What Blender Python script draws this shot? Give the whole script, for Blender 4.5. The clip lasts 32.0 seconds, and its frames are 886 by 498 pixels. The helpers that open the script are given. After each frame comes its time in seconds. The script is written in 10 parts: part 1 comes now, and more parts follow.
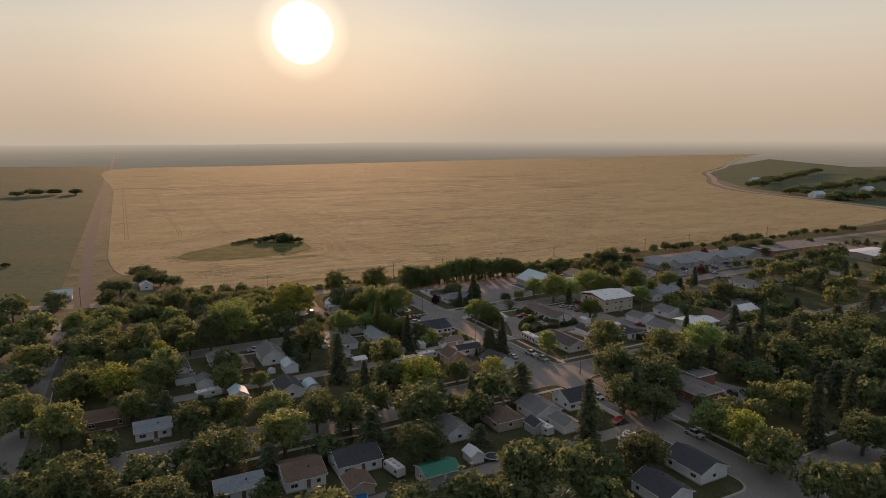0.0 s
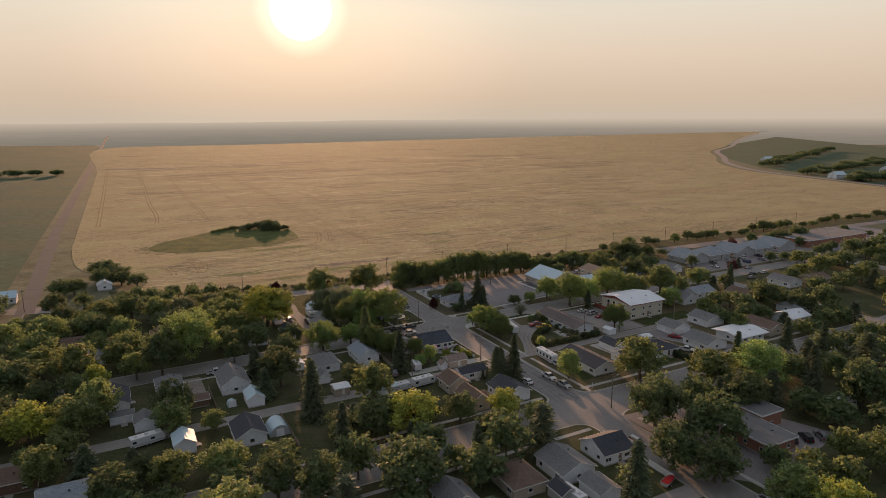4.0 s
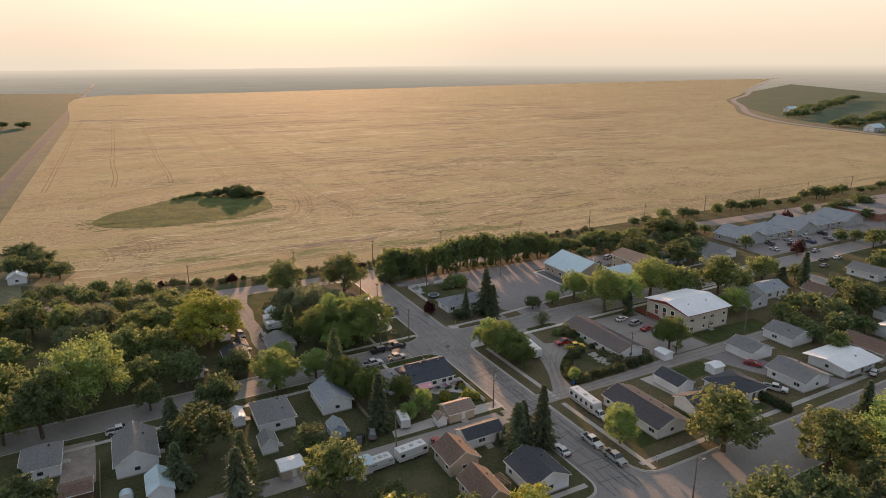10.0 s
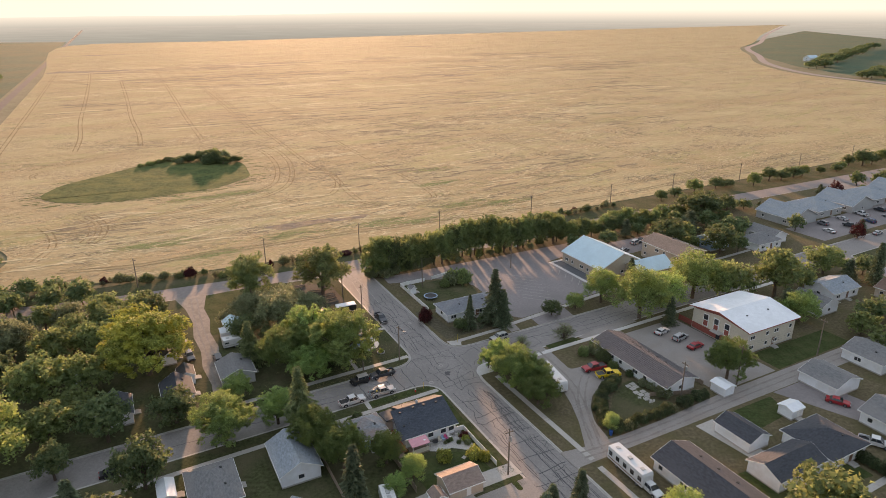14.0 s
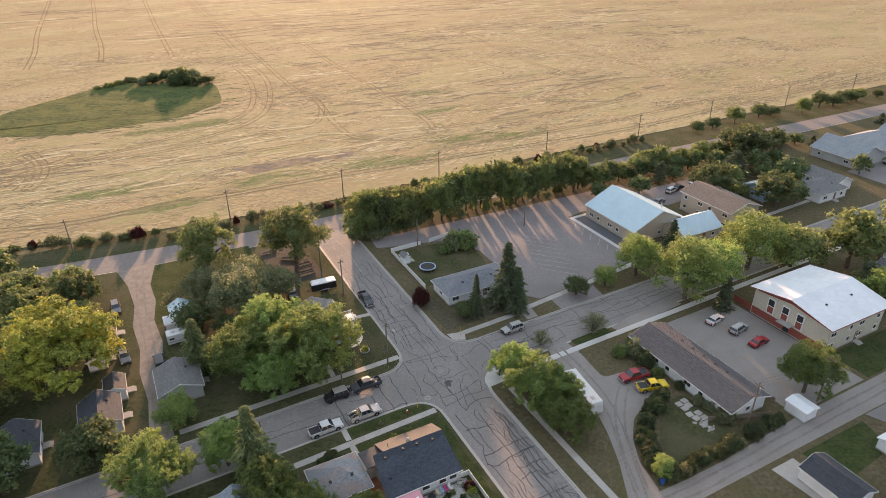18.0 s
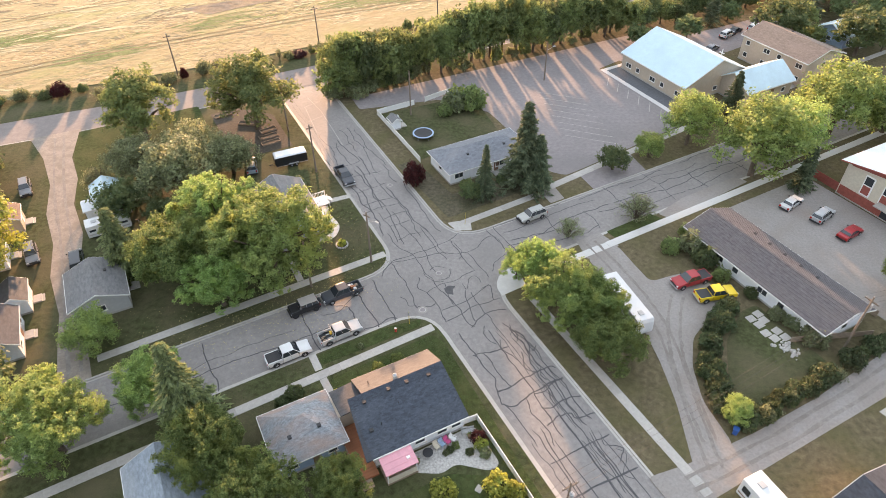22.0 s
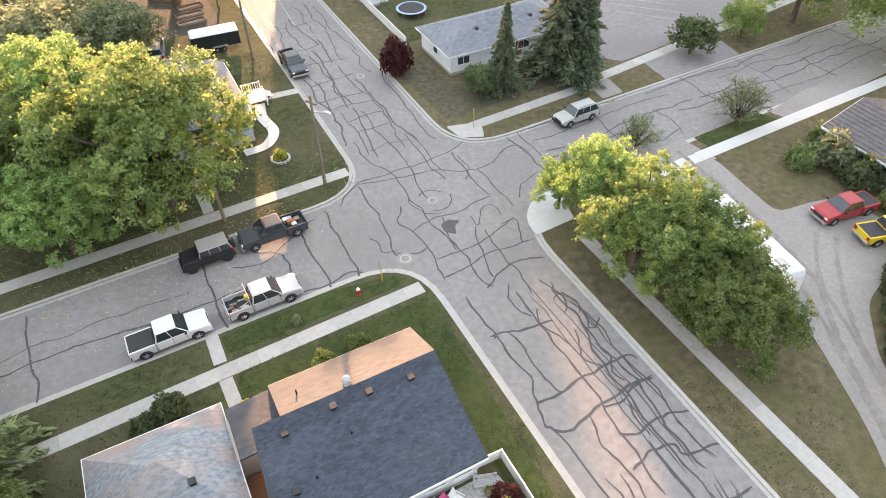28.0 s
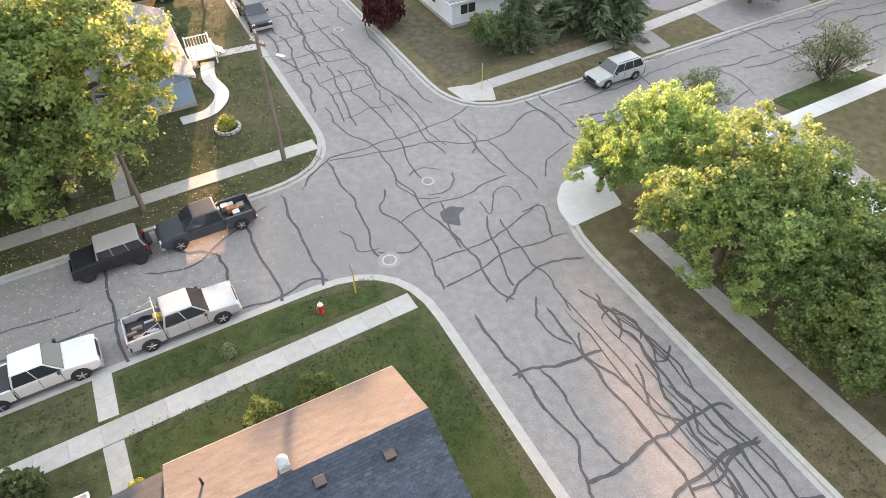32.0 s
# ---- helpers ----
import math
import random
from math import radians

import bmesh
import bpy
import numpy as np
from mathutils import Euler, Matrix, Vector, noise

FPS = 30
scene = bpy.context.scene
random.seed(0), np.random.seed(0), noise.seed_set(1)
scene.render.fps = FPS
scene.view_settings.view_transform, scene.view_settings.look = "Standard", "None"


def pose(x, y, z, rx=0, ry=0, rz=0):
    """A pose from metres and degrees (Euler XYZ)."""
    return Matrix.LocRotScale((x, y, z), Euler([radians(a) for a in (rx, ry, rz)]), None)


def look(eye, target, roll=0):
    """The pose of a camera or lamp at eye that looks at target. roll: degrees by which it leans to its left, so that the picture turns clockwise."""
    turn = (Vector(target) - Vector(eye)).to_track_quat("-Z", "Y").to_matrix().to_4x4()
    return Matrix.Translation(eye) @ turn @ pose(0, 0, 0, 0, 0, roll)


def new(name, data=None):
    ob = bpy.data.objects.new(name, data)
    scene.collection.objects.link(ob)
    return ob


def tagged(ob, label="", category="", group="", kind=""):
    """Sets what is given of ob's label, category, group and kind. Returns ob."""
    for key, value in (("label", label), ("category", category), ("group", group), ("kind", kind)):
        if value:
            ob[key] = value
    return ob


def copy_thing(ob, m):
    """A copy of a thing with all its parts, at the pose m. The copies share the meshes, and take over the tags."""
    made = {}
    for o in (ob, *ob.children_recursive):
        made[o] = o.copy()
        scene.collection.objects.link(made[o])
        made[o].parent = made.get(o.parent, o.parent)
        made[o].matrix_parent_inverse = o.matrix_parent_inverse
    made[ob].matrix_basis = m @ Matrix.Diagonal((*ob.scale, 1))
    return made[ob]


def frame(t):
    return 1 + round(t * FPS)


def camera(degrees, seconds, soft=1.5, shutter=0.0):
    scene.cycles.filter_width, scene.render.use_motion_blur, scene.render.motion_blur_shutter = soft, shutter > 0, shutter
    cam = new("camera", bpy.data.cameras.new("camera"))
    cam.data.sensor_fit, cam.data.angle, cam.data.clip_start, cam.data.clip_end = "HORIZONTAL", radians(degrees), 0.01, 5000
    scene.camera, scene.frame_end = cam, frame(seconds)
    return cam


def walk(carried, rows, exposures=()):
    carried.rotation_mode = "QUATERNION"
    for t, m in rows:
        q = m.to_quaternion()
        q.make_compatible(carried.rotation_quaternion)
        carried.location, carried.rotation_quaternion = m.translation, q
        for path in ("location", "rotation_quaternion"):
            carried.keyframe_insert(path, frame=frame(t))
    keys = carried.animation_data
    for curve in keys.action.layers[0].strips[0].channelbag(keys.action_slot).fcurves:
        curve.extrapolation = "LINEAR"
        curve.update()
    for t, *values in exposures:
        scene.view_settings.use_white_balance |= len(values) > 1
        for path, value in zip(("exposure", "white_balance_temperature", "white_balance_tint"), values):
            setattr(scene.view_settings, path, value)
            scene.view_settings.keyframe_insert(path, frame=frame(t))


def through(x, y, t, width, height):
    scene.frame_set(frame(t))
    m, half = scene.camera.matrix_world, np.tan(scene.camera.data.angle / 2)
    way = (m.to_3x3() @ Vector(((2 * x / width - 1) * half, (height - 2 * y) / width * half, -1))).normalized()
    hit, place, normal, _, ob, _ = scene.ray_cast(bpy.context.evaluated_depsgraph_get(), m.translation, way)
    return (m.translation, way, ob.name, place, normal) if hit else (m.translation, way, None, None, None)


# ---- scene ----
cam = camera(69.1, 32.0, soft=0.9)
METRES, EYE, TILT, LEAN, TURN = 275.0, 80.4, -9.6, 0.15, 0.0
ROWS = [
    (0.0, 0.0, 0.0, 0.0, 0.0, 0.0, -0.0),
    (0.5, 0.0002, 0.0199, 0.0034, 0.0, -0.21, 0.01),
    (1.0, 0.0004, 0.0398, 0.0068, -0.0, -0.44, 0.01),
    (1.5, 0.0005, 0.0597, 0.0103, -0.01, -0.66, 0.03),
    (2.0, 0.0005, 0.0795, 0.0136, -0.02, -0.89, 0.03),
    (2.5, 0.0008, 0.0992, 0.017, -0.01, -1.13, 0.04),
    (3.0, 0.0007, 0.119, 0.0203, -0.01, -1.39, 0.04),
    (3.5, 0.0006, 0.1389, 0.0237, -0.02, -1.66, 0.07),
    (5.5, 0.0017, 0.2173, 0.0366, 0.01, -2.77, 0.07),
    (6.0, 0.0018, 0.2369, 0.04, 0.01, -3.11, 0.06),
    (6.5, 0.0017, 0.2565, 0.0435, -0.0, -3.46, 0.05),
    (7.0, 0.0019, 0.2765, 0.0467, -0.0, -3.83, 0.04),
    (7.5, 0.002, 0.2963, 0.0499, -0.01, -4.2, 0.07),
    (8.0, 0.0025, 0.3162, 0.0532, 0.01, -4.59, 0.08),
    (8.5, 0.0027, 0.3357, 0.0566, 0.02, -5.01, 0.08),
    (9.0, 0.0027, 0.3555, 0.0597, 0.01, -5.45, 0.09),
    (9.5, 0.0026, 0.3752, 0.0633, -0.0, -5.93, 0.09),
    (10.0, 0.003, 0.3948, 0.0667, 0.01, -6.44, 0.08),
    (10.5, 0.0031, 0.4146, 0.07, 0.01, -6.96, 0.13),
    (11.0, 0.0035, 0.4344, 0.0733, 0.01, -7.54, 0.09),
    (11.5, 0.004, 0.4538, 0.0766, 0.03, -8.14, 0.11),
    (12.0, 0.0038, 0.4734, 0.0802, 0.02, -8.8, 0.09),
    (12.5, 0.0038, 0.4929, 0.0833, 0.02, -9.42, 0.13),
    (13.0, 0.0041, 0.5116, 0.0868, 0.03, -9.98, 0.14),
    (13.5, 0.004, 0.5308, 0.0899, -0.01, -10.43, 0.12),
    (14.0, 0.004, 0.5497, 0.0926, -0.02, -10.78, 0.16),
    (14.5, 0.0045, 0.5682, 0.0958, 0.01, -11.08, 0.16),
    (16.5, 0.0046, 0.6386, 0.108, 0.03, -13.05, 0.18),
    (17.0, 0.0047, 0.6556, 0.1103, 0.03, -14.9, 0.2),
    (17.5, 0.0046, 0.6723, 0.1113, 0.02, -16.82, 0.18),
    (18.0, 0.0049, 0.6886, 0.1114, 0.02, -18.81, 0.21),
    (18.5, 0.0052, 0.7047, 0.1103, 0.03, -20.69, 0.23),
    (19.0, 0.0052, 0.7203, 0.1086, 0.01, -22.49, 0.23),
    (19.5, 0.0052, 0.7357, 0.1057, 0.02, -24.23, 0.22),
    (20.0, 0.0049, 0.7496, 0.1016, 0.01, -25.86, 0.2),
    (20.5, 0.0051, 0.7623, 0.0966, 0.0, -27.45, 0.23),
    (21.0, 0.0051, 0.7742, 0.0908, 0.0, -28.89, 0.25),
    (21.5, 0.0054, 0.7854, 0.084, 0.02, -30.1, 0.31),
    (22.0, 0.0052, 0.7959, 0.0772, 0.01, -31.25, 0.3),
    (22.5, 0.0053, 0.8057, 0.0697, 0.01, -32.18, 0.35),
    (23.0, 0.0053, 0.815, 0.0622, -0.0, -32.92, 0.36),
    (23.5, 0.0053, 0.8241, 0.0544, -0.03, -33.44, 0.35),
    (24.0, 0.0054, 0.8332, 0.0474, -0.02, -33.96, 0.36),
    (24.5, 0.0052, 0.8421, 0.0404, -0.04, -34.36, 0.34),
    (25.0, 0.0052, 0.8507, 0.0335, -0.07, -34.63, 0.37),
    (25.5, 0.0052, 0.8594, 0.0269, -0.08, -34.87, 0.35),
    (27.5, 0.0056, 0.8923, 0.0023, -0.13, -34.94, 0.42),
    (28.0, 0.0059, 0.8996, -0.0034, -0.11, -35.01, 0.45),
    (28.5, 0.0058, 0.907, -0.0087, -0.16, -35.05, 0.45),
    (29.0, 0.0058, 0.9145, -0.014, -0.15, -35.06, 0.46),
    (29.5, 0.006, 0.9217, -0.019, -0.16, -35.1, 0.46),
    (30.0, 0.0061, 0.9281, -0.0235, -0.19, -35.09, 0.45),
    (30.5, 0.0062, 0.9336, -0.0279, -0.2, -35.13, 0.45),
    (31.0, 0.0062, 0.9387, -0.0315, -0.22, -35.14, 0.5),
    (31.5, 0.0059, 0.9427, -0.034, -0.19, -35.16, 0.53),
    (32.0, 0.0059, 0.9454, -0.0358, -0.18, -35.12, 0.56),
]
EXPOSURES = [(0.0, -0.97, 6640, 12), (3.5, -0.79, 6580, 12), (6.0, -0.55, 6520, 11), (9.0, -0.32, 6500, 10), (13.0, 0.24, 6380, 10), (17.0, 0.36, 6250, 9), (19.0, 0.68, 6250, 9), (21.0, 1.13, 6350, 9), (23.0, 1.42, 6430, 9),
             (25.0, 1.63, 6480, 9), (28.0, 1.69, 6500, 9), (32.0, 1.69, 6500, 9)]
walk(cam, [(t, pose(0, 0, EYE, TILT, LEAN, TURN) @ pose(METRES * x, METRES * y, METRES * z, 90 + pitch, roll, yaw)) for t, x, y, z, yaw, pitch, roll in ROWS],
     exposures=EXPOSURES)


# ---- light ----
SUN_ELEV, SUN_AZ = 8.8, 11.8          # degrees above the horizon; degrees to the left of straight ahead
sun_way = Vector((-math.sin(radians(SUN_AZ)) * math.cos(radians(SUN_ELEV)),
                  math.cos(radians(SUN_AZ)) * math.cos(radians(SUN_ELEV)), math.sin(radians(SUN_ELEV))))
sun_lamp = bpy.data.lights.new("sun", "SUN")
sun_lamp.energy, sun_lamp.angle, sun_lamp.color = 9.0, radians(1.2), (1.0, 0.55, 0.30)
sun = new("sun", sun_lamp)
LOW = 7.1                               # the shadows fall a little longer than the veiled disc stands
low_way = Vector((-math.sin(radians(SUN_AZ)) * math.cos(radians(LOW)), math.cos(radians(SUN_AZ)) * math.cos(radians(LOW)), math.sin(radians(LOW))))
sun.matrix_world = look(low_way * 900, (0, 0, 0))


def build_world():
    """A smoky evening sky: pale gold at the horizon, grey above, brightest round the veiled sun."""
    world = bpy.data.worlds.new("evening_sky")
    world.use_nodes = True
    scene.world = world
    nt = world.node_tree
    nt.nodes.clear()
    N = nt.nodes.new
    out, bg = N("ShaderNodeOutputWorld"), N("ShaderNodeBackground")
    nt.links.new(bg.outputs[0], out.inputs[0])
    sky = N("ShaderNodeTexSky")
    sky.sky_type, sky.sun_disc = "NISHITA", False
    sky.sun_elevation, sky.sun_rotation = radians(SUN_ELEV), radians(-SUN_AZ)
    sky.dust_density, sky.air_density, sky.ozone_density = 6.0, 1.5, 1.0
    co = N("ShaderNodeTexCoord")
    sep = N("ShaderNodeSeparateXYZ")
    nt.links.new(co.outputs["Generated"], sep.inputs[0])
    ramp = N("ShaderNodeValToRGB")
    nt.links.new(sep.outputs[2], ramp.inputs[0])
    e = ramp.color_ramp.elements
    stops = [(0.0, (0.58, 0.49, 0.385)), (0.03, (0.635, 0.505, 0.38)), (0.09, (0.73, 0.60, 0.47)), (0.15, (0.75, 0.685, 0.565)),
             (0.2, (0.66, 0.645, 0.595)), (0.35, (0.46, 0.475, 0.50)), (0.6, (0.405, 0.43, 0.475)), (1.0, (0.385, 0.415, 0.475))]
    e[0].position, e[0].color = stops[0][0], (*stops[0][1], 1)
    e[1].position, e[1].color = stops[-1][0], (*stops[-1][1], 1)
    for p, c in stops[1:-1]:
        k = e.new(p)
        k.color = (*c, 1)
    dot = N("ShaderNodeVectorMath")
    dot.operation = "DOT_PRODUCT"
    nt.links.new(co.outputs["Generated"], dot.inputs[0])
    dot.inputs[1].default_value = sun_way

    def curve(a, b, c, d):
        m = N("ShaderNodeMapRange")
        m.interpolation_type = "SMOOTHSTEP"
        for i, x in enumerate((a, b, c, d)):
            m.inputs[1 + i].default_value = x
        nt.links.new(dot.outputs["Value"], m.inputs[0])
        return m

    def mix(kind, a, b, f=1.0):
        m = N("ShaderNodeMix")
        m.data_type, m.blend_type = "RGBA", kind
        m.inputs[0].default_value = f
        for i, x in ((6, a), (7, b)):
            if isinstance(x, tuple):
                m.inputs[i].default_value = (*x, 1)
            else:
                nt.links.new(x, m.inputs[i])
        return m.outputs[2]

    away = curve(-0.6, 0.8, 0.58, 1.0)                    # the sky opposite the sun is duller
    base = mix("MULTIPLY", ramp.outputs[0], away.outputs[0])
    cool = curve(-0.5, 0.75, 1.0, 0.0)                    # and bluer
    blend = mix("MIX", base, (0.30, 0.332, 0.385))
    nt.links.new(cool.outputs[0], blend.node.inputs[0])
    base = blend
    wide = mix("MULTIPLY", (0.17, 0.115, 0.07), curve(0.94, 1.0, 0.0, 0.5).outputs[0])
    halo = mix("MULTIPLY", (0.80, 0.66, 0.48), curve(0.9974, 0.9994, 0.0, 0.4).outputs[0])
    disc = mix("MULTIPLY", (9.0, 7.6, 5.5), curve(0.9990, 0.99955, 0.0, 1.0).outputs[0])
    total = mix("ADD", mix("ADD", mix("ADD", base, wide), halo), disc)
    total = mix("ADD", total, mix("MULTIPLY", sky.outputs[0], (0.003, 0.003, 0.003)))
    nt.links.new(total, bg.inputs[0])
    bg.inputs[1].default_value = 1.7


build_world()
import collections
import functools

# ---- materials ----
def material(name, colour, rough=0.8, spread=0.25, size=1.0, fine=0.12, bump=0.0, metal=0.0, tint=None, tint_size=6.0, tint_amount=0.5,
             stretch=None, random=0.0, spec=0.5, space="Object"):
    """A plain surface with variation at two scales: grain of the given size, and broad stains towards tint."""
    m = bpy.data.materials.new(name)
    m.use_nodes = True
    nt = m.node_tree
    N, L = nt.nodes.new, nt.links.new
    p = nt.nodes["Principled BSDF"]
    p.inputs["Roughness"].default_value, p.inputs["Metallic"].default_value = rough, metal
    p.inputs["Specular IOR Level"].default_value = spec
    if space == "World":
        vec = N("ShaderNodeNewGeometry").outputs["Position"]
    else:
        vec = N("ShaderNodeTexCoord").outputs["Object"]
    mp = N("ShaderNodeMapping")
    L(vec, mp.inputs[0])
    if stretch:
        mp.inputs["Scale"].default_value = stretch[:3]
        if len(stretch) > 3:
            mp.inputs["Rotation"].default_value = (0, 0, radians(stretch[3]))
            mp.vector_type = "TEXTURE"
            mp.inputs["Scale"].default_value = tuple(1 / s for s in stretch[:3])

    def noise_node(scale, detail=4.0):
        n = N("ShaderNodeTexNoise")
        n.inputs["Scale"].default_value, n.inputs["Detail"].default_value = scale, detail
        L(mp.outputs[0], n.inputs["Vector"])
        return n

    def mix(kind, f, a, b):
        x = N("ShaderNodeMix")
        x.data_type, x.blend_type = "RGBA", kind
        for i, s in ((0, f), (6, a), (7, b)):
            if isinstance(s, (int, float)):
                x.inputs[i].default_value = s
            elif isinstance(s, tuple):
                x.inputs[i].default_value = (*s, 1)
            else:
                L(s, x.inputs[i])
        return x.outputs[2]

    def span(sock, a, b, lo, hi):
        r = N("ShaderNodeMapRange")
        for i, s in enumerate((a, b, lo, hi)):
            r.inputs[1 + i].default_value = s
        L(sock, r.inputs[0])
        return r.outputs[0]

    grain, broad = noise_node(1.0 / size), noise_node(1.0 / tint_size, 5.0)
    tiny = noise_node(7.0 / size, 2.0)
    dark = tuple(c * (1 - spread) for c in colour)
    light = tuple(min(1, c * (1 + spread)) for c in colour)
    col = mix("MIX", span(grain.outputs[0], 0.3, 0.7, 0, 1), dark, light)
    if tint:
        col = mix("MIX", span(broad.outputs[0], 0.42, 0.66, 0, tint_amount), col, tint)
    col = mix("MULTIPLY", 1.0, col, span(tiny.outputs[0], 0.25, 0.75, 1 - fine, 1 + fine))
    if random:
        oi = N("ShaderNodeObjectInfo")
        col = mix("MULTIPLY", 1.0, col, span(oi.outputs["Random"], 0, 1, 1 - random, 1 + random))
    L(col, p.inputs["Base Color"])
    if bump:
        b = N("ShaderNodeBump")
        b.inputs["Strength"].default_value, b.inputs["Distance"].default_value = bump, size * 0.3
        L(grain.outputs[0], b.inputs["Height"])
        L(b.outputs[0], p.inputs["Normal"])
    return m


def leaf_material(name, dark, light, through=0.35, turn=None):
    """Leaves: each one its own shade, each tree its own hue, with some light passing through."""
    m = bpy.data.materials.new(name)
    m.use_nodes = True
    nt = m.node_tree
    N, L = nt.nodes.new, nt.links.new
    p, out = nt.nodes["Principled BSDF"], nt.nodes["Material Output"]
    geo, oi = N("ShaderNodeNewGeometry"), N("ShaderNodeObjectInfo")
    ramp = N("ShaderNodeMix")
    ramp.data_type = "RGBA"
    L(geo.outputs["Random Per Island"], ramp.inputs[0])
    ramp.inputs[6].default_value, ramp.inputs[7].default_value = (*dark, 1), (*light, 1)
    turned = ramp.outputs[2]
    if turn:                                              # whole boughs that have turned colour
        co, nz, mr, mt = N("ShaderNodeTexCoord"), N("ShaderNodeTexNoise"), N("ShaderNodeMapRange"), N("ShaderNodeMix")
        nz.inputs["Scale"].default_value, nz.inputs["Detail"].default_value = 0.45, 3.0
        L(co.outputs["Object"], nz.inputs["Vector"])
        for i, x in enumerate((0.48, 0.68, 0.0, 0.75)):
            mr.inputs[1 + i].default_value = x
        L(nz.outputs[0], mr.inputs[0])
        mt.data_type = "RGBA"
        L(mr.outputs[0], mt.inputs[0])
        L(turned, mt.inputs[6])
        mt.inputs[7].default_value = (*turn, 1)
        turned = mt.outputs[2]
    hsv = N("ShaderNodeHueSaturation")
    for sock, lo, hi in (("Hue", 0.490, 0.510), ("Value", 0.82, 1.18)):
        r = N("ShaderNodeMapRange")
        r.inputs[3].default_value, r.inputs[4].default_value = lo, hi
        L(oi.outputs["Random"], r.inputs[0])
        L(r.outputs[0], hsv.inputs[sock])
    L(turned, hsv.inputs["Color"])
    L(hsv.outputs[0], p.inputs["Base Color"])
    p.inputs["Roughness"].default_value = 0.6
    p.inputs["Specular IOR Level"].default_value = 0.25
    tr, mx = N("ShaderNodeBsdfTranslucent"), N("ShaderNodeMixShader")
    L(hsv.outputs[0], tr.inputs[0])
    mx.inputs[0].default_value = through
    L(p.outputs[0], mx.inputs[1])
    L(tr.outputs[0], mx.inputs[2])
    L(mx.outputs[0], out.inputs[0])
    return m


def glass_material(name, colour=(0.03, 0.035, 0.04)):
    m = material(name, colour, 0.06, 0.1, 2.0, 0.02, spec=0.8)
    return m


ASPHALT = material("asphalt", (0.236, 0.218, 0.205), 0.82, 0.13, 0.5, 0.20, 0.06, tint=(0.193, 0.178, 0.167), tint_size=9, tint_amount=0.6, space="World")
FIELD_ROAD = material("worn_asphalt", (0.225, 0.195, 0.18), 0.9, 0.12, 1.0, 0.1, 0.05, tint=(0.18, 0.155, 0.145), tint_size=12, space="World")
LOT = material("lot_asphalt", (0.23, 0.205, 0.20), 0.9, 0.12, 0.7, 0.12, 0.05, tint=(0.17, 0.155, 0.15), tint_size=10, space="World")
GRAVEL = material("gravel", (0.275, 0.252, 0.232), 0.95, 0.12, 0.35, 0.15, 0.06, tint=(0.22, 0.19, 0.165), tint_size=5, space="World")
DIRT_LANE = material("dirt_lane", (0.27, 0.232, 0.198), 0.95, 0.16, 0.4, 0.18, 0.06, tint=(0.19, 0.165, 0.135), tint_size=2.2, tint_amount=0.8, space="World")
TAR = material("crack_sealant", (0.060, 0.058, 0.060), 0.6, 0.25, 0.4, 0.15, space="World")
CONCRETE = material("concrete", (0.38, 0.36, 0.33), 0.7, 0.10, 0.5, 0.1, 0.05, tint=(0.36, 0.33, 0.29), tint_size=3, random=0.08)
NEW_CONCRETE = material("new_concrete", (0.54, 0.525, 0.50), 0.85, 0.06, 0.6, 0.06, 0.04, tint=(0.46, 0.44, 0.41), tint_size=3)
LAWN = material("lawn", (0.064, 0.070, 0.031), 1.0, 0.35, 0.7, 0.3, 0.3, tint=(0.110, 0.097, 0.057), tint_size=7, tint_amount=0.8, space="World", spec=0.1)
GREEN_LAWN = material("watered_lawn", (0.048, 0.064, 0.022), 1.0, 0.3, 0.6, 0.3, 0.3, tint=(0.085, 0.088, 0.036), tint_size=3, tint_amount=0.6, space="World", spec=0.1)
BARE_LAWN = material("worn_lawn", (0.100, 0.088, 0.060), 1.0, 0.3, 0.6, 0.3, 0.3, tint=(0.070, 0.070, 0.040), tint_size=4, tint_amount=0.8, space="World", spec=0.1)
DRY_LAWN = material("dry_lawn", (0.125, 0.104, 0.062), 1.0, 0.3, 0.7, 0.25, 0.3, tint=(0.095, 0.09, 0.04), tint_size=5, tint_amount=0.7, space="World", spec=0.1)
GROUND = material("prairie", (0.14, 0.14, 0.085), 1.0, 0.3, 14, 0.2, 0.2, tint=(0.20, 0.185, 0.12), tint_size=260, tint_amount=0.8, space="World", spec=0.1)
PASTURE = material("pasture", (0.066, 0.104, 0.064), 1.0, 0.25, 6, 0.2, 0.2, tint=(0.098, 0.112, 0.062), tint_size=70, tint_amount=0.7, space="World", spec=0.1)
BARK = material("bark", (0.12, 0.09, 0.065), 0.95, 0.3, 0.3, 0.2, 0.5, stretch=(1, 1, 0.25))
LEAF_A = leaf_material("maple_leaves", (0.125, 0.165, 0.068), (0.30, 0.355, 0.138), 0.58, (0.28, 0.305, 0.095))
LEAF_N = leaf_material("ash_leaves", (0.150, 0.210, 0.070), (0.41, 0.53, 0.185), 0.55, (0.395, 0.475, 0.13))
LEAF_D = leaf_material("deep_ash_leaves", (0.085, 0.132, 0.046), (0.31, 0.39, 0.132), 0.54, (0.27, 0.315, 0.082))
LEAF_B = leaf_material("elm_leaves", (0.080, 0.112, 0.052), (0.195, 0.240, 0.105), 0.54, (0.185, 0.205, 0.078))
LEAF_Y = leaf_material("turning_leaves", (0.15, 0.185, 0.04), (0.48, 0.50, 0.11), 0.4, (0.55, 0.53, 0.085))
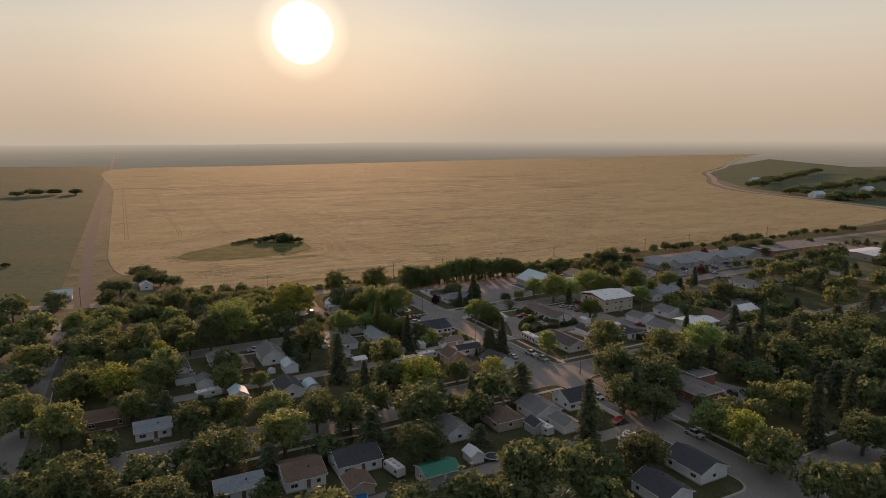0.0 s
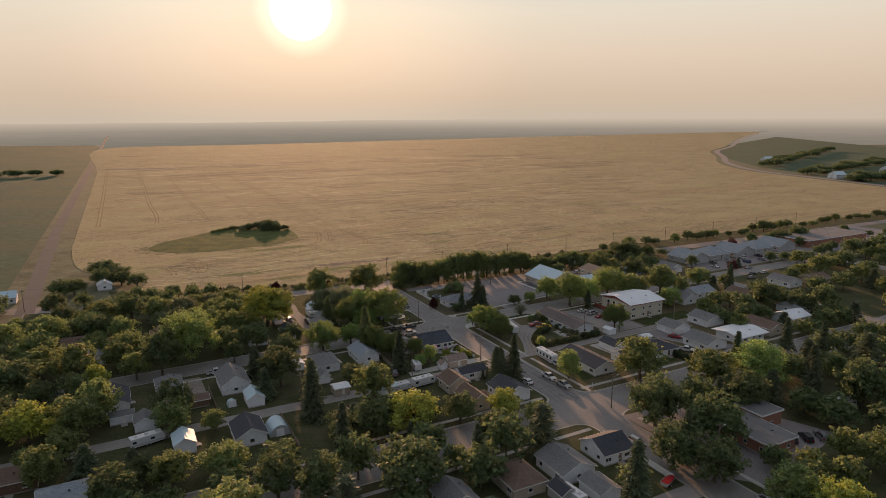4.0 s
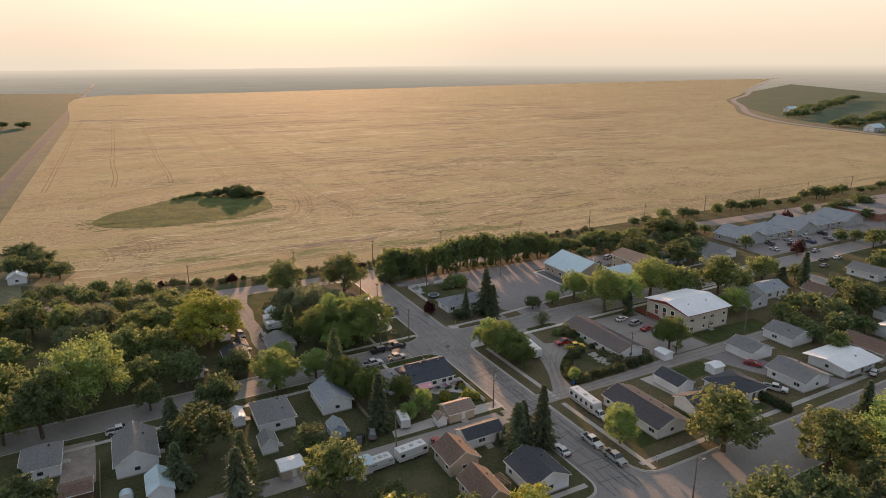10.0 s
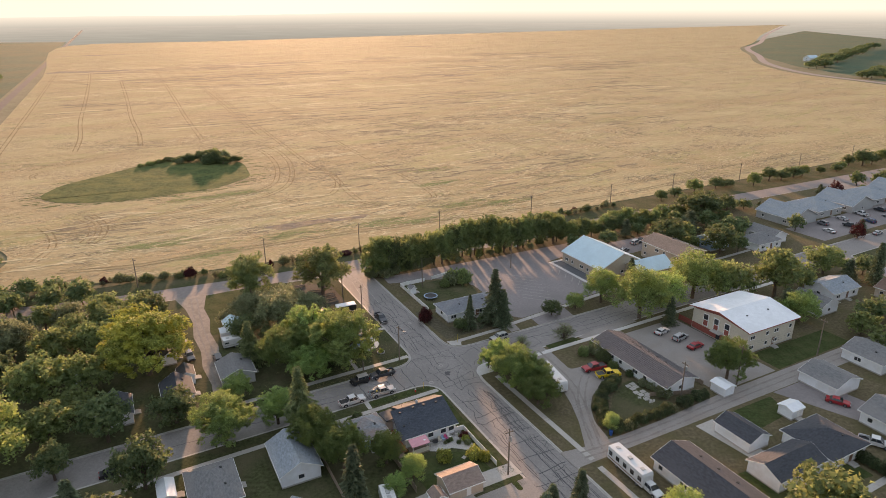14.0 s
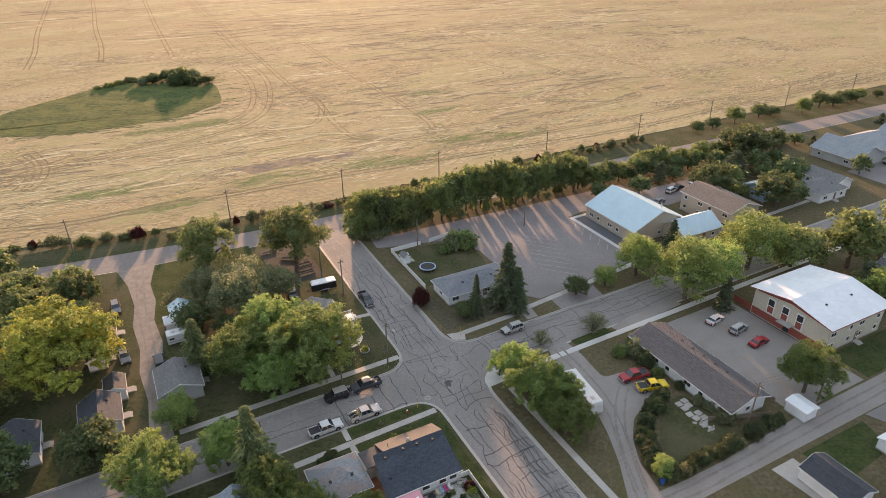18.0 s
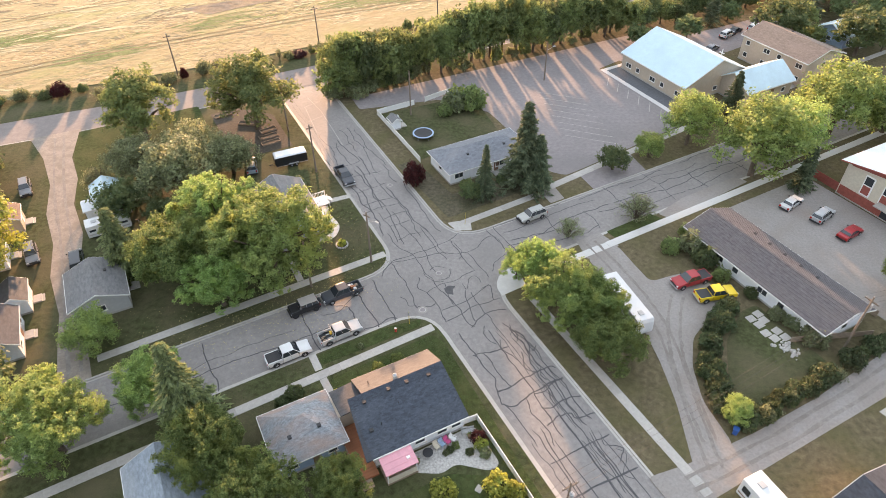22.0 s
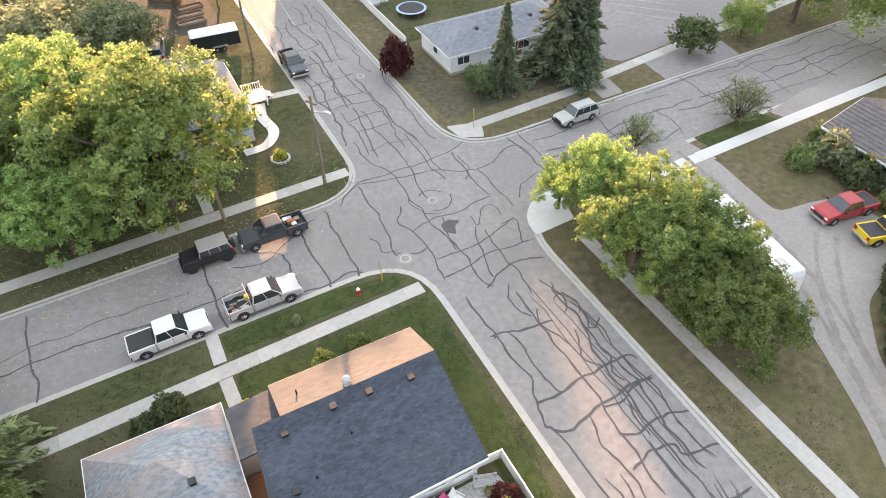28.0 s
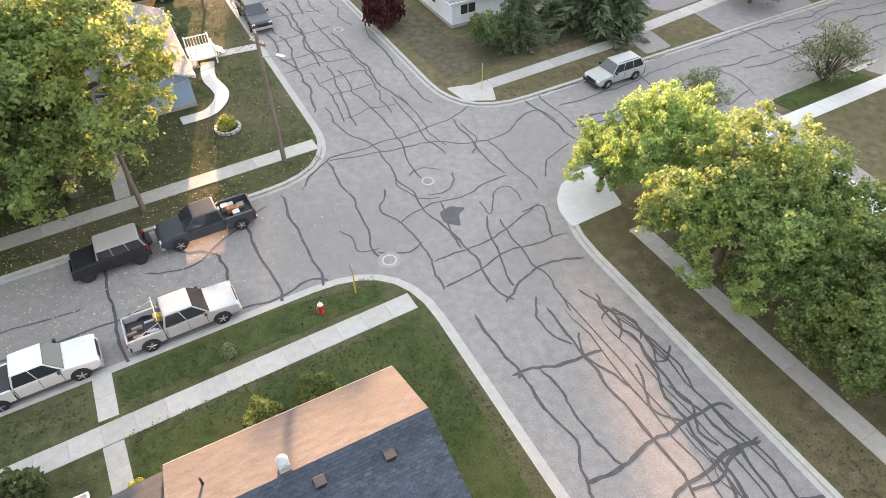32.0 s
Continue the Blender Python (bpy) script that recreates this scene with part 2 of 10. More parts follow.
LEAF_R = leaf_material("burgundy_leaves", (0.035, 0.010, 0.012), (0.09, 0.022, 0.022), 0.3)
LEAF_G = leaf_material("grey_green_leaves", (0.135, 0.155, 0.085), (0.33, 0.36, 0.19), 0.50)
PALE_NEEDLES = leaf_material("pale_spruce_needles", (0.13, 0.165, 0.08), (0.36, 0.405, 0.18), 0.45)
NEEDLES = leaf_material("spruce_needles", (0.075, 0.10, 0.058), (0.20, 0.235, 0.13), 0.3)
LEAF_H = leaf_material("hedge_leaves", (0.048, 0.066, 0.032), (0.115, 0.150, 0.066), 0.36, (0.12, 0.105, 0.058))
GLASS = glass_material("dark_glass")
WINDOW = glass_material("window_glass", (0.05, 0.055, 0.06))
WHITE = material("white_siding", (0.78, 0.79, 0.81), 0.6, 0.05, 0.5, 0.04, tint=(0.62, 0.60, 0.56), tint_size=3)
TRIM = material("white_trim", (0.78, 0.77, 0.74), 0.5, 0.04, 0.5, 0.04)
CREAM = material("cream_stucco", (0.60, 0.54, 0.43), 0.9, 0.08, 0.4, 0.06, 0.1, tint=(0.5, 0.44, 0.35), tint_size=3)
BEIGE = material("beige_siding", (0.50, 0.42, 0.33), 0.7, 0.06, 0.5, 0.05, tint=(0.42, 0.35, 0.28), tint_size=3)
GREY_WALL = material("grey_siding", (0.42, 0.42, 0.41), 0.7, 0.06, 0.5, 0.05, tint=(0.34, 0.34, 0.33), tint_size=3)
BLUE_WALL = material("blue_grey_siding", (0.33, 0.43, 0.57), 0.7, 0.06, 0.5, 0.05, tint=(0.29, 0.37, 0.48), tint_size=3)
BROWN_WALL = material("brown_siding", (0.20, 0.12, 0.08), 0.8, 0.15, 0.5, 0.1)
RED_WALL = material("red_siding", (0.27, 0.075, 0.055), 0.8, 0.15, 0.5, 0.1)
BRICK = material("brick", (0.32, 0.15, 0.10), 0.9, 0.25, 0.2, 0.2, 0.2)


def roof_mat(name, colour, tint, size=0.35):
    return material(name, colour, 0.85, 0.22, size, 0.25, 0.25, tint=tint, tint_size=3.0, tint_amount=0.6, stretch=(0.5, 1.0, 1.0), spec=0.35)


ROOF_DARK = roof_mat("charcoal_shingles", (0.052, 0.056, 0.066), (0.07, 0.073, 0.082))
ROOF_GREY = roof_mat("grey_shingles", (0.17, 0.17, 0.17), (0.22, 0.21, 0.20))
ROOF_SLATE = roof_mat("slate_blue_shingles", (0.185, 0.195, 0.215), (0.235, 0.235, 0.245))
ROOF_BLUE = roof_mat("blue_grey_shingles", (0.24, 0.27, 0.30), (0.32, 0.33, 0.33))
ROOF_WORN = material("weathered_shingles", (0.25, 0.265, 0.28), 0.9, 0.3, 0.22, 0.3, 0.35, tint=(0.33, 0.235, 0.19), tint_size=2.2, tint_amount=0.8, stretch=(0.4, 1.0, 1.0), spec=0.3)
ROOF_BROWN = roof_mat("brown_shingles", (0.15, 0.10, 0.075), (0.20, 0.14, 0.11))
ROOF_TAN = roof_mat("tan_shingles", (0.076, 0.075, 0.077), (0.066, 0.065, 0.067))
ROOF_PALE_TAN = roof_mat("faded_tan_shingles", (0.23, 0.175, 0.145), (0.27, 0.21, 0.175))
ROOF_PINK = material("pink_metal", (0.62, 0.30, 0.34), 0.5, 0.06, 0.6, 0.06)
ROOF_METAL = material("pale_metal_roof", (0.47, 0.60, 0.66), 0.45, 0.06, 1.0, 0.05, tint=(0.40, 0.51, 0.56), tint_size=4, metal=0.1)
ROOF_SAND = roof_mat("sand_brown_shingles", (0.22, 0.165, 0.13), (0.27, 0.205, 0.165))
ROOF_WHITE = material("white_membrane", (0.72, 0.74, 0.76), 0.5, 0.06, 1.0, 0.05, tint=(0.60, 0.62, 0.63), tint_size=5)
ROOF_GREEN = material("green_metal_roof", (0.02, 0.20, 0.13), 0.5, 0.1, 0.8, 0.06)
ROOF_FLAT = material("tar_and_gravel", (0.16, 0.155, 0.155), 0.95, 0.2, 0.4, 0.2, 0.2, tint=(0.24, 0.22, 0.21), tint_size=4)
WOOD = material("weathered_wood", (0.26, 0.20, 0.145), 0.9, 0.25, 0.2, 0.15, 0.2, stretch=(0.2, 1, 1))
RED_WOOD = material("stained_deck_wood", (0.32, 0.13, 0.06), 0.8, 0.2, 0.2, 0.15, 0.1)
POLE = material("utility_pole_wood", (0.19, 0.15, 0.115), 0.95, 0.25, 0.15, 0.15, 0.2, stretch=(1, 1, 0.1))
STEEL = material("galvanised_steel", (0.45, 0.45, 0.45), 0.5, 0.1, 0.3, 0.08, metal=0.6)
RUBBER = material("tyre_rubber", (0.025, 0.025, 0.027), 0.85, 0.2, 0.1, 0.1)
ALLOY = material("alloy_rim", (0.45, 0.45, 0.46), 0.35, 0.1, 0.1, 0.06, metal=0.8)
BLACK = material("black_plastic", (0.02, 0.02, 0.022), 0.55, 0.2, 0.2, 0.1)
LAMP_RED = material("red_lens", (0.35, 0.02, 0.015), 0.2, 0.1, 0.1, 0.05)
LAMP_CLEAR = material("clear_lens", (0.7, 0.7, 0.7), 0.15, 0.05, 0.1, 0.05)
WIRE = material("cable", (0.06, 0.055, 0.05), 0.7, 0.1, 0.5, 0.05)
PAINT_LINE = material("road_paint", (0.40, 0.37, 0.33), 0.85, 0.25, 0.3, 0.25, tint=(0.27, 0.25, 0.23), tint_size=1.5, tint_amount=0.9, space="World")
FRESH_ASPHALT = material("fresh_asphalt", (0.105, 0.108, 0.118), 0.85, 0.15, 0.5, 0.15, 0.05, tint=(0.13, 0.13, 0.135), tint_size=4, space="World")
YELLOW_PLASTIC = material("yellow_post", (0.55, 0.40, 0.06), 0.6, 0.1, 0.3, 0.05)
HYDRANT_RED = material("hydrant_red", (0.45, 0.03, 0.02), 0.45, 0.1, 0.1, 0.06)
STONE = material("landscape_stone", (0.42, 0.40, 0.37), 0.95, 0.3, 0.25, 0.2, 0.3)
SOIL = material("soil", (0.074, 0.062, 0.048), 1.0, 0.3, 0.4, 0.2, 0.3, space="World")
BLUE_WATER = material("pool_water", (0.02, 0.16, 0.42), 0.08, 0.05, 0.6, 0.02)


@functools.lru_cache(maxsize=None)
def car_paint(name, colour, rough=0.28):
    return material(name + "_paint", colour, rough, 0.05, 0.5, 0.04, tint=tuple(c * 0.85 for c in colour), tint_size=1.0, tint_amount=0.4)


# ---- mesh helpers ----
A = 27.5                                   # the town's streets run at this angle
CA, SA = math.cos(radians(A)), math.sin(radians(A))
ORIGIN = (0.3, 289.0)                      # the crossing


def town(u, v):
    """World x, y of a place u metres along the cross street and v metres along the main street, from the crossing."""
    return ORIGIN[0] + u * CA - v * SA, ORIGIN[1] + u * SA + v * CA


class Shape:
    """Points and faces of one part."""

    def __init__(self):
        self.v, self.f = [], []

    def add(self, vs, fs):
        o = len(self.v)
        self.v += [tuple(p) for p in vs]
        self.f += [tuple(i + o for i in f) for f in fs]
        return self

    def box(self, x0, y0, z0, x1, y1, z1):
        return self.add([(x0, y0, z0), (x1, y0, z0), (x1, y1, z0), (x0, y1, z0), (x0, y0, z1), (x1, y0, z1), (x1, y1, z1), (x0, y1, z1)],
                        [(3, 2, 1, 0), (4, 5, 6, 7), (0, 1, 5, 4), (1, 2, 6, 5), (2, 3, 7, 6), (3, 0, 4, 7)])

    def prism(self, pts, z0, z1):
        n = len(pts)
        return self.add([(x, y, z0) for x, y in pts] + [(x, y, z1) for x, y in pts],
                        [tuple(range(n - 1, -1, -1)), tuple(range(n, 2 * n))] + [(i, (i + 1) % n, n + (i + 1) % n, n + i) for i in range(n)])

    def side(self, prof, y0, y1, inset=None):
        """A profile in x, z drawn out from y0 to y1. inset: per point, how far both ends move inwards."""
        n = len(prof)
        ins = inset or [0] * n
        return self.add([(x, y0 + k, z) for (x, z), k in zip(prof, ins)] + [(x, y1 - k, z) for (x, z), k in zip(prof, ins)],
                        [tuple(range(n)), tuple(range(2 * n - 1, n - 1, -1))] + [(i, n + i, n + (i + 1) % n, (i + 1) % n) for i in range(n)])

    def tube(self, p0, p1, r0, r1, n=8):
        p0, p1 = Vector(p0), Vector(p1)
        d = (p1 - p0).normalized()
        a = d.orthogonal().normalized()
        b = d.cross(a)
        ring = [(math.cos(2 * math.pi * i / n), math.sin(2 * math.pi * i / n)) for i in range(n)]
        vs = [p0 + (a * c + b * s) * r0 for c, s in ring] + [p1 + (a * c + b * s) * r1 for c, s in ring]
        return self.add(vs, [tuple(range(n - 1, -1, -1)), tuple(range(n, 2 * n))] + [(i, (i + 1) % n, n + (i + 1) % n, n + i) for i in range(n)])

    def strip(self, pts, widths, z):
        """A flat ribbon along the points."""
        left, right = [], []
        for i, p in enumerate(pts):
            a, b = pts[max(0, i - 1)], pts[min(len(pts) - 1, i + 1)]
            dx, dy = b[0] - a[0], b[1] - a[1]
            k = math.hypot(dx, dy) or 1
            w = (widths[i] if isinstance(widths, list) else widths) / 2
            left.append((p[0] - dy / k * w, p[1] + dx / k * w, z))
            right.append((p[0] + dy / k * w, p[1] - dx / k * w, z))
        n = len(pts)
        return self.add(left + right, [(n + i, n + i + 1, i + 1, i) for i in range(n - 1)])


def part(name, shape, mat, parent=None, label="", smooth=False, bevel=0.0, kind=""):
    """One mesh object under a thing or a part."""
    me = bpy.data.meshes.new(name)
    me.from_pydata(shape.v, [], shape.f)
    if bevel:
        bm = bmesh.new()
        bm.from_mesh(me)
        bmesh.ops.remove_doubles(bm, verts=bm.verts, dist=0.0005)
        sharp = [e for e in bm.edges if len(e.link_faces) == 2 and e.calc_face_angle(0) > 0.5]
        bmesh.ops.bevel(bm, geom=sharp, offset=bevel, segments=2, affect="EDGES", profile=0.6)
        bm.to_mesh(me)
        bm.free()
    me.materials.append(mat)
    if smooth:
        me.shade_smooth()
    ob = new(name, me)
    if parent is not None:
        ob.parent = parent
    return tagged(ob, label, kind=kind)


def again(ob, m, parent=None):
    """Another object on the same mesh."""
    o = new(ob.name.split(".")[0], ob.data)
    o.parent = parent
    o.matrix_local = m
    return o


def thing(name, label, category, x, y, rot=0.0, z=0.0, group="", kind=""):
    ob = new(name)
    ob.empty_display_size = 0.3
    ob.matrix_world = pose(x, y, z, 0, 0, rot)
    return tagged(ob, label, category, group, kind)


def solo(name, shape, mat, label, category, x=0.0, y=0.0, rot=0.0, z=0.0, group="", kind="", smooth=False, bevel=0.0):
    """A thing that is one mesh."""
    ob = part(name, shape, mat, None, label, smooth, bevel)
    ob.matrix_world = pose(x, y, z, 0, 0, rot)
    return tagged(ob, label, category, group, kind)


def rounded(pts, radii, steps=7):
    """A polygon with its corners rounded."""
    out = []
    n = len(pts)
    for i, (x, y) in enumerate(pts):
        r = radii[i] if isinstance(radii, (list, tuple)) else radii
        if r <= 0:
            out.append((x, y))
            continue
        p, a, b = Vector((x, y)), Vector(pts[i - 1]), Vector(pts[(i + 1) % n])
        s, e = p + (a - p).normalized() * r, p + (b - p).normalized() * r
        for k in range(steps + 1):
            t = k / steps
            q = s * (1 - t) ** 2 + p * 2 * t * (1 - t) + e * t * t
            out.append((q.x, q.y))
    return out


def inset(pts, d):
    """The polygon (counter-clockwise) moved inwards by d."""
    out, n = [], len(pts)
    for i in range(n):
        a, p, b = Vector(pts[i - 1]), Vector(pts[i]), Vector(pts[(i + 1) % n])
        e0, e1 = (p - a), (b - p)
        if e0.length < 1e-6 or e1.length < 1e-6:
            out.append(tuple(p))
            continue
        n0, n1 = Vector((-e0.y, e0.x)).normalized(), Vector((-e1.y, e1.x)).normalized()
        m = (n0 + n1)
        m = m / max(0.35, m.length_squared / 2)
        out.append((p.x + m.x * d, p.y + m.y * d))
    return out


def in_town(pts):
    return [town(u, v) for u, v in pts]


# ---- the ground, streets and fields ----
def sheet(name, pts, z, mat, label, category, parent=None):
    s = Shape().add([(x, y, z) for x, y in pts], [tuple(range(len(pts)))])
    ob = part(name, s, mat, parent)
    if parent is None:
        tagged(ob, label, category, kind="structure")
    return ob


ring = [(4700 * math.cos(2 * math.pi * i / 96), 400 + 4700 * math.sin(2 * math.pi * i / 96)) for i in range(96)]
sheet("ground", ring, -0.16, GROUND, "dry prairie grass reaching to the hazy horizon", "ground")


def path_line(pts, steps=10):
    """A smooth line through the points."""
    out = []
    n = len(pts)
    for i in range(n - 1):
        p = [Vector(pts[max(0, min(n - 1, k))]) for k in (i - 1, i, i + 1, i + 2)]
        for k in range(steps):
            t = k / steps
            q = 0.5 * (2 * p[1] + (p[2] - p[0]) * t + (2 * p[0] - 5 * p[1] + 4 * p[2] - p[3]) * t * t + (3 * p[1] - p[0] - 3 * p[2] + p[3]) * t ** 3)
            out.append((q.x, q.y))
    return out + [tuple(pts[-1])]


RURAL_ROAD = material("dusty_gravel", (0.165, 0.145, 0.13), 1.0, 0.12, 1.0, 0.1, 0.05, tint=(0.13, 0.115, 0.10), tint_size=12, space="World", spec=0.1)
FIELD_LANE = [(-230, 128), (-160, 104), (-115, 88), (-80, 79), (-48, 75), (-15, 72.2), (60, 70), (180, 67), (260, 65.5), (420, 64), (900, 60)]
lane_line = in_town(path_line(FIELD_LANE))

# streets: one asphalt sheet under the blocks
sheet("road", in_town([(-165, -200), (260, -200), (260, 70), (-165, 70)]), -0.13, ASPHALT, "worn grey asphalt street with sealed cracks", "road")
s = Shape().strip(lane_line, 9.0, -0.10)
tagged(part("road_beside_field", s, FIELD_ROAD), "pale worn asphalt road along the field edge", "road", kind="structure")
west = Vector((-0.4445, 0.8958))
w0 = Vector((-170, 280))
wl = [tuple(w0 + west * d + Vector((6.0 * math.exp(-(d / 160) ** 2), 0))) for d in (-330, -200, -90, 0, 60, 140, 260, 500, 900, 1500, 2400, 3400)]
tagged(part("road_west", Shape().strip(wl, 7.2, -0.09), RURAL_ROAD), "straight pale rural road between two fields", "road", kind="structure")


def block(name, pts, radii, mat=LAWN, label="dry patchy lawn of a town block"):
    """A town block: turf raised a kerb's height above the street, with a concrete kerb round it."""
    outline = rounded(in_town(pts), radii)
    inner = inset(outline, 0.28)
    ob = tagged(part(name, Shape().prism(inner, -0.30, 0.0), mat), label, "ground", kind="structure")
    n = len(outline)
    gutter = inset(outline, -0.30)
    k = Shape()
    rings = [(gutter, -0.118), (outline, -0.118), (outline, 0.005), (inner, 0.012), (inner, -0.2)]
    vs = [(x, y, z) for r, z in rings for x, y in r]
    fs = [(j * n + i, j * n + (i + 1) % n, (j + 1) * n + (i + 1) % n, (j + 1) * n + i) for j in range(len(rings) - 1) for i in range(n)]
    part("kerb", k.add(vs, fs), CONCRETE, ob)
    return ob


BLOCK_SW = block("block_southwest", [(-155, -78), (-4.75, -78), (-4.75, -5.6), (-155, -9.4)], [2, 5, 5.5, 2])
BLOCK_SE = block("block_southeast", [(5.6, -78), (150, -76), (150, -1.6), (5.6, -4.6)], [6, 2, 2, 6.5], DRY_LAWN)
BLOCK_NW = block("block_northwest", [(-150, 0.4), (-4.6, 4.2), (-4.6, 66.5), (-15, 67.3), (-48, 70), (-80, 74), (-150, 96)], [2, 5.5, 4, 0, 0, 0, 2])
BLOCK_NE = block("block_northeast", [(5.7, 5.4), (240, 10), (240, 61), (180, 62), (60, 65), (5.7, 66.2)], [6, 2, 2, 0, 0, 5], DRY_LAWN)
BLOCK_S2W = block("block_south_west", [(-165, -166), (-5, -166), (-5, -92), (-165, -94)], [2, 5, 5, 2])
BLOCK_S2E = block("block_south_east", [(5.6, -162), (240, -158), (240, -90), (5.6, -92)], [6, 2, 2, 6])
block("block_east", [(158, -76), (250, -74), (250, 1), (158, -1.6)], [2, 2, 2, 2])
block("block_far_south_west", [(-165, -250), (-5, -250), (-5, -178), (-165, -178)], [2, 5, 5, 2])
block("block_far_south_east", [(5.6, -250), (200, -250), (200, -174), (5.6, -174)], [2, 2, 2, 6])

# verge between the field road and the crop
verge = path_line([(u, v + 4.6) for u, v in FIELD_LANE[2:]], 6)
far_side = [(u, 91) for u in (560, 300, 160, 80, 0, -40, -72)] + [(-92, 99), (-104, 112), (-118, 120)]
sheet("verge", in_town([p for p in verge if p[0] < 560] + far_side), -0.085, LAWN, "rough green verge beside the field road", "verge")


def crop_material():
    """Ripe standing grain: fine rows, lodged streaks, greener patches and hollows."""
    m = material("ripe_grain", (0.410, 0.345, 0.192), 1.0, 0.13, 1.4, 0.16, 0.45, tint=(0.380, 0.300, 0.172), tint_size=60, tint_amount=0.7, space="World", spec=0.05)
    nt = m.node_tree
    N, L = nt.nodes.new, nt.links.new
    p = nt.nodes["Principled BSDF"]
    base = p.inputs["Base Color"].links[0].from_socket
    geo = N("ShaderNodeNewGeometry")

    def layer(rot, sx, sy, detail, lo, hi, amount, colour, distort=0.0, where=None):
        nonlocal base
        mp = N("ShaderNodeMapping")
        mp.vector_type = "TEXTURE"
        mp.inputs["Rotation"].default_value = (0, 0, radians(rot))
        mp.inputs["Scale"].default_value = (sx, sy, 1)
        L(geo.outputs["Position"], mp.inputs[0])
        n = N("ShaderNodeTexNoise")
        n.inputs["Scale"].default_value, n.inputs["Detail"].default_value = 1.0, detail
        n.inputs["Distortion"].default_value = distort
        L(mp.outputs[0], n.inputs["Vector"])
        r = N("ShaderNodeMapRange")
        for i, x in enumerate((lo, hi, 0.0, amount)):
            r.inputs[1 + i].default_value = x
        L(n.outputs[0], r.inputs[0])
        x = N("ShaderNodeMix")
        x.data_type = "RGBA"
        fac = r.outputs[0]
        if where is not None:
            k = N("ShaderNodeMath")
            k.operation = "MULTIPLY"
            L(fac, k.inputs[0])
            L(where, k.inputs[1])
            fac = k.outputs[0]
        L(fac, x.inputs[0])
        L(base, x.inputs[6])
        x.inputs[7].default_value = (*colour, 1)
        base = x.outputs[2]
        return fac

    def mask(rot, sx, sy, lo, hi, distort=0.0):
        """Broad areas, for what gathers in some parts of the field."""
        mp = N("ShaderNodeMapping")
        mp.vector_type = "TEXTURE"
        mp.inputs["Rotation"].default_value = (0, 0, radians(rot))
        mp.inputs["Scale"].default_value = (sx, sy, 1)
        L(geo.outputs["Position"], mp.inputs[0])
        n, r = N("ShaderNodeTexNoise"), N("ShaderNodeMapRange")
        n.inputs["Scale"].default_value, n.inputs["Detail"].default_value, n.inputs["Distortion"].default_value = 1.0, 4.0, distort
        L(mp.outputs[0], n.inputs["Vector"])
        r.inputs[1].default_value, r.inputs[2].default_value = lo, hi
        L(n.outputs[0], r.inputs[0])
        return r.outputs[0]

    storm = mask(27, 46, 22, 0.44, 0.62, 1.2)                # where wind has laid the crop down
    layer(27, 190, 44, 5, 0.42, 0.64, 0.75, (0.345, 0.262, 0.142), 0.9)
    layer(40, 46, 15, 5, 0.52, 0.70, 0.75, (0.325, 0.312, 0.135), 1.0)          # greener ground
    layer(24, 5.0, 2.4, 6, 0.48, 0.70, 0.55, (0.505, 0.402, 0.240), 1.6)
    layer(33, 3.2, 1.5, 5, 0.52, 0.68, 0.6, (0.325, 0.245, 0.140), 1.8)
    flat = layer(20, 4.6, 2.2, 7, 0.49, 0.57, 0.85, (0.225, 0.178, 0.118), 2.2, storm)
    layer(36, 4.0, 1.8, 7, 0.54, 0.60, 0.8, (0.540, 0.440, 0.280), 2.2, storm)
    layer(22, 5.0, 1.8, 6, 0.53, 0.62, 0.7, (0.185, 0.195, 0.095), 1.8, mask(40, 44, 26, 0.52, 0.64, 0.9))
    layer(27, 24, 3.2, 5, 0.55, 0.68, 0.45, (0.300, 0.245, 0.135), 1.4)          # wind-combed swathes
    tuft = N("ShaderNodeBump")
    tuft.inputs["Strength"].default_value, tuft.inputs["Distance"].default_value = 0.55, 0.7
    tuft.invert = True
    L(flat, tuft.inputs["Height"])
    L(p.inputs["Normal"].links[0].from_socket, tuft.inputs["Normal"])
    L(tuft.outputs[0], p.inputs["Normal"])
    L(base, p.inputs["Base Color"])
    return m


GRAIN = crop_material()
FIELD_EDGE = [(-72, 95.4), (-40, 90), (7, 86.5), (86, 88), (164, 88.5), (307, 90.5), (480, 96), (585, 120), (664, 168), (713, 317), (752, 442), (855, 578),
              (1000, 706), (1180, 872), (1420, 1025), (1900, 1370), (2796, 1967), (3050, 2150), (1800, 2080), (900, 1980), (300, 1890), (-110, 1837), (-126, 900), (-136, 330), (-137, 235), (-130, 175),
              (-106, 149), (-100, 132), (-103.7, 116), (-95.7, 101)]
field_pts = in_town(path_line(FIELD_EDGE + FIELD_EDGE[:1], 5))[:-1]
FIELD = sheet("field", field_pts, 0.0, GRAIN, "ripe golden grain field with wheel tracks and lodged patches", "field")


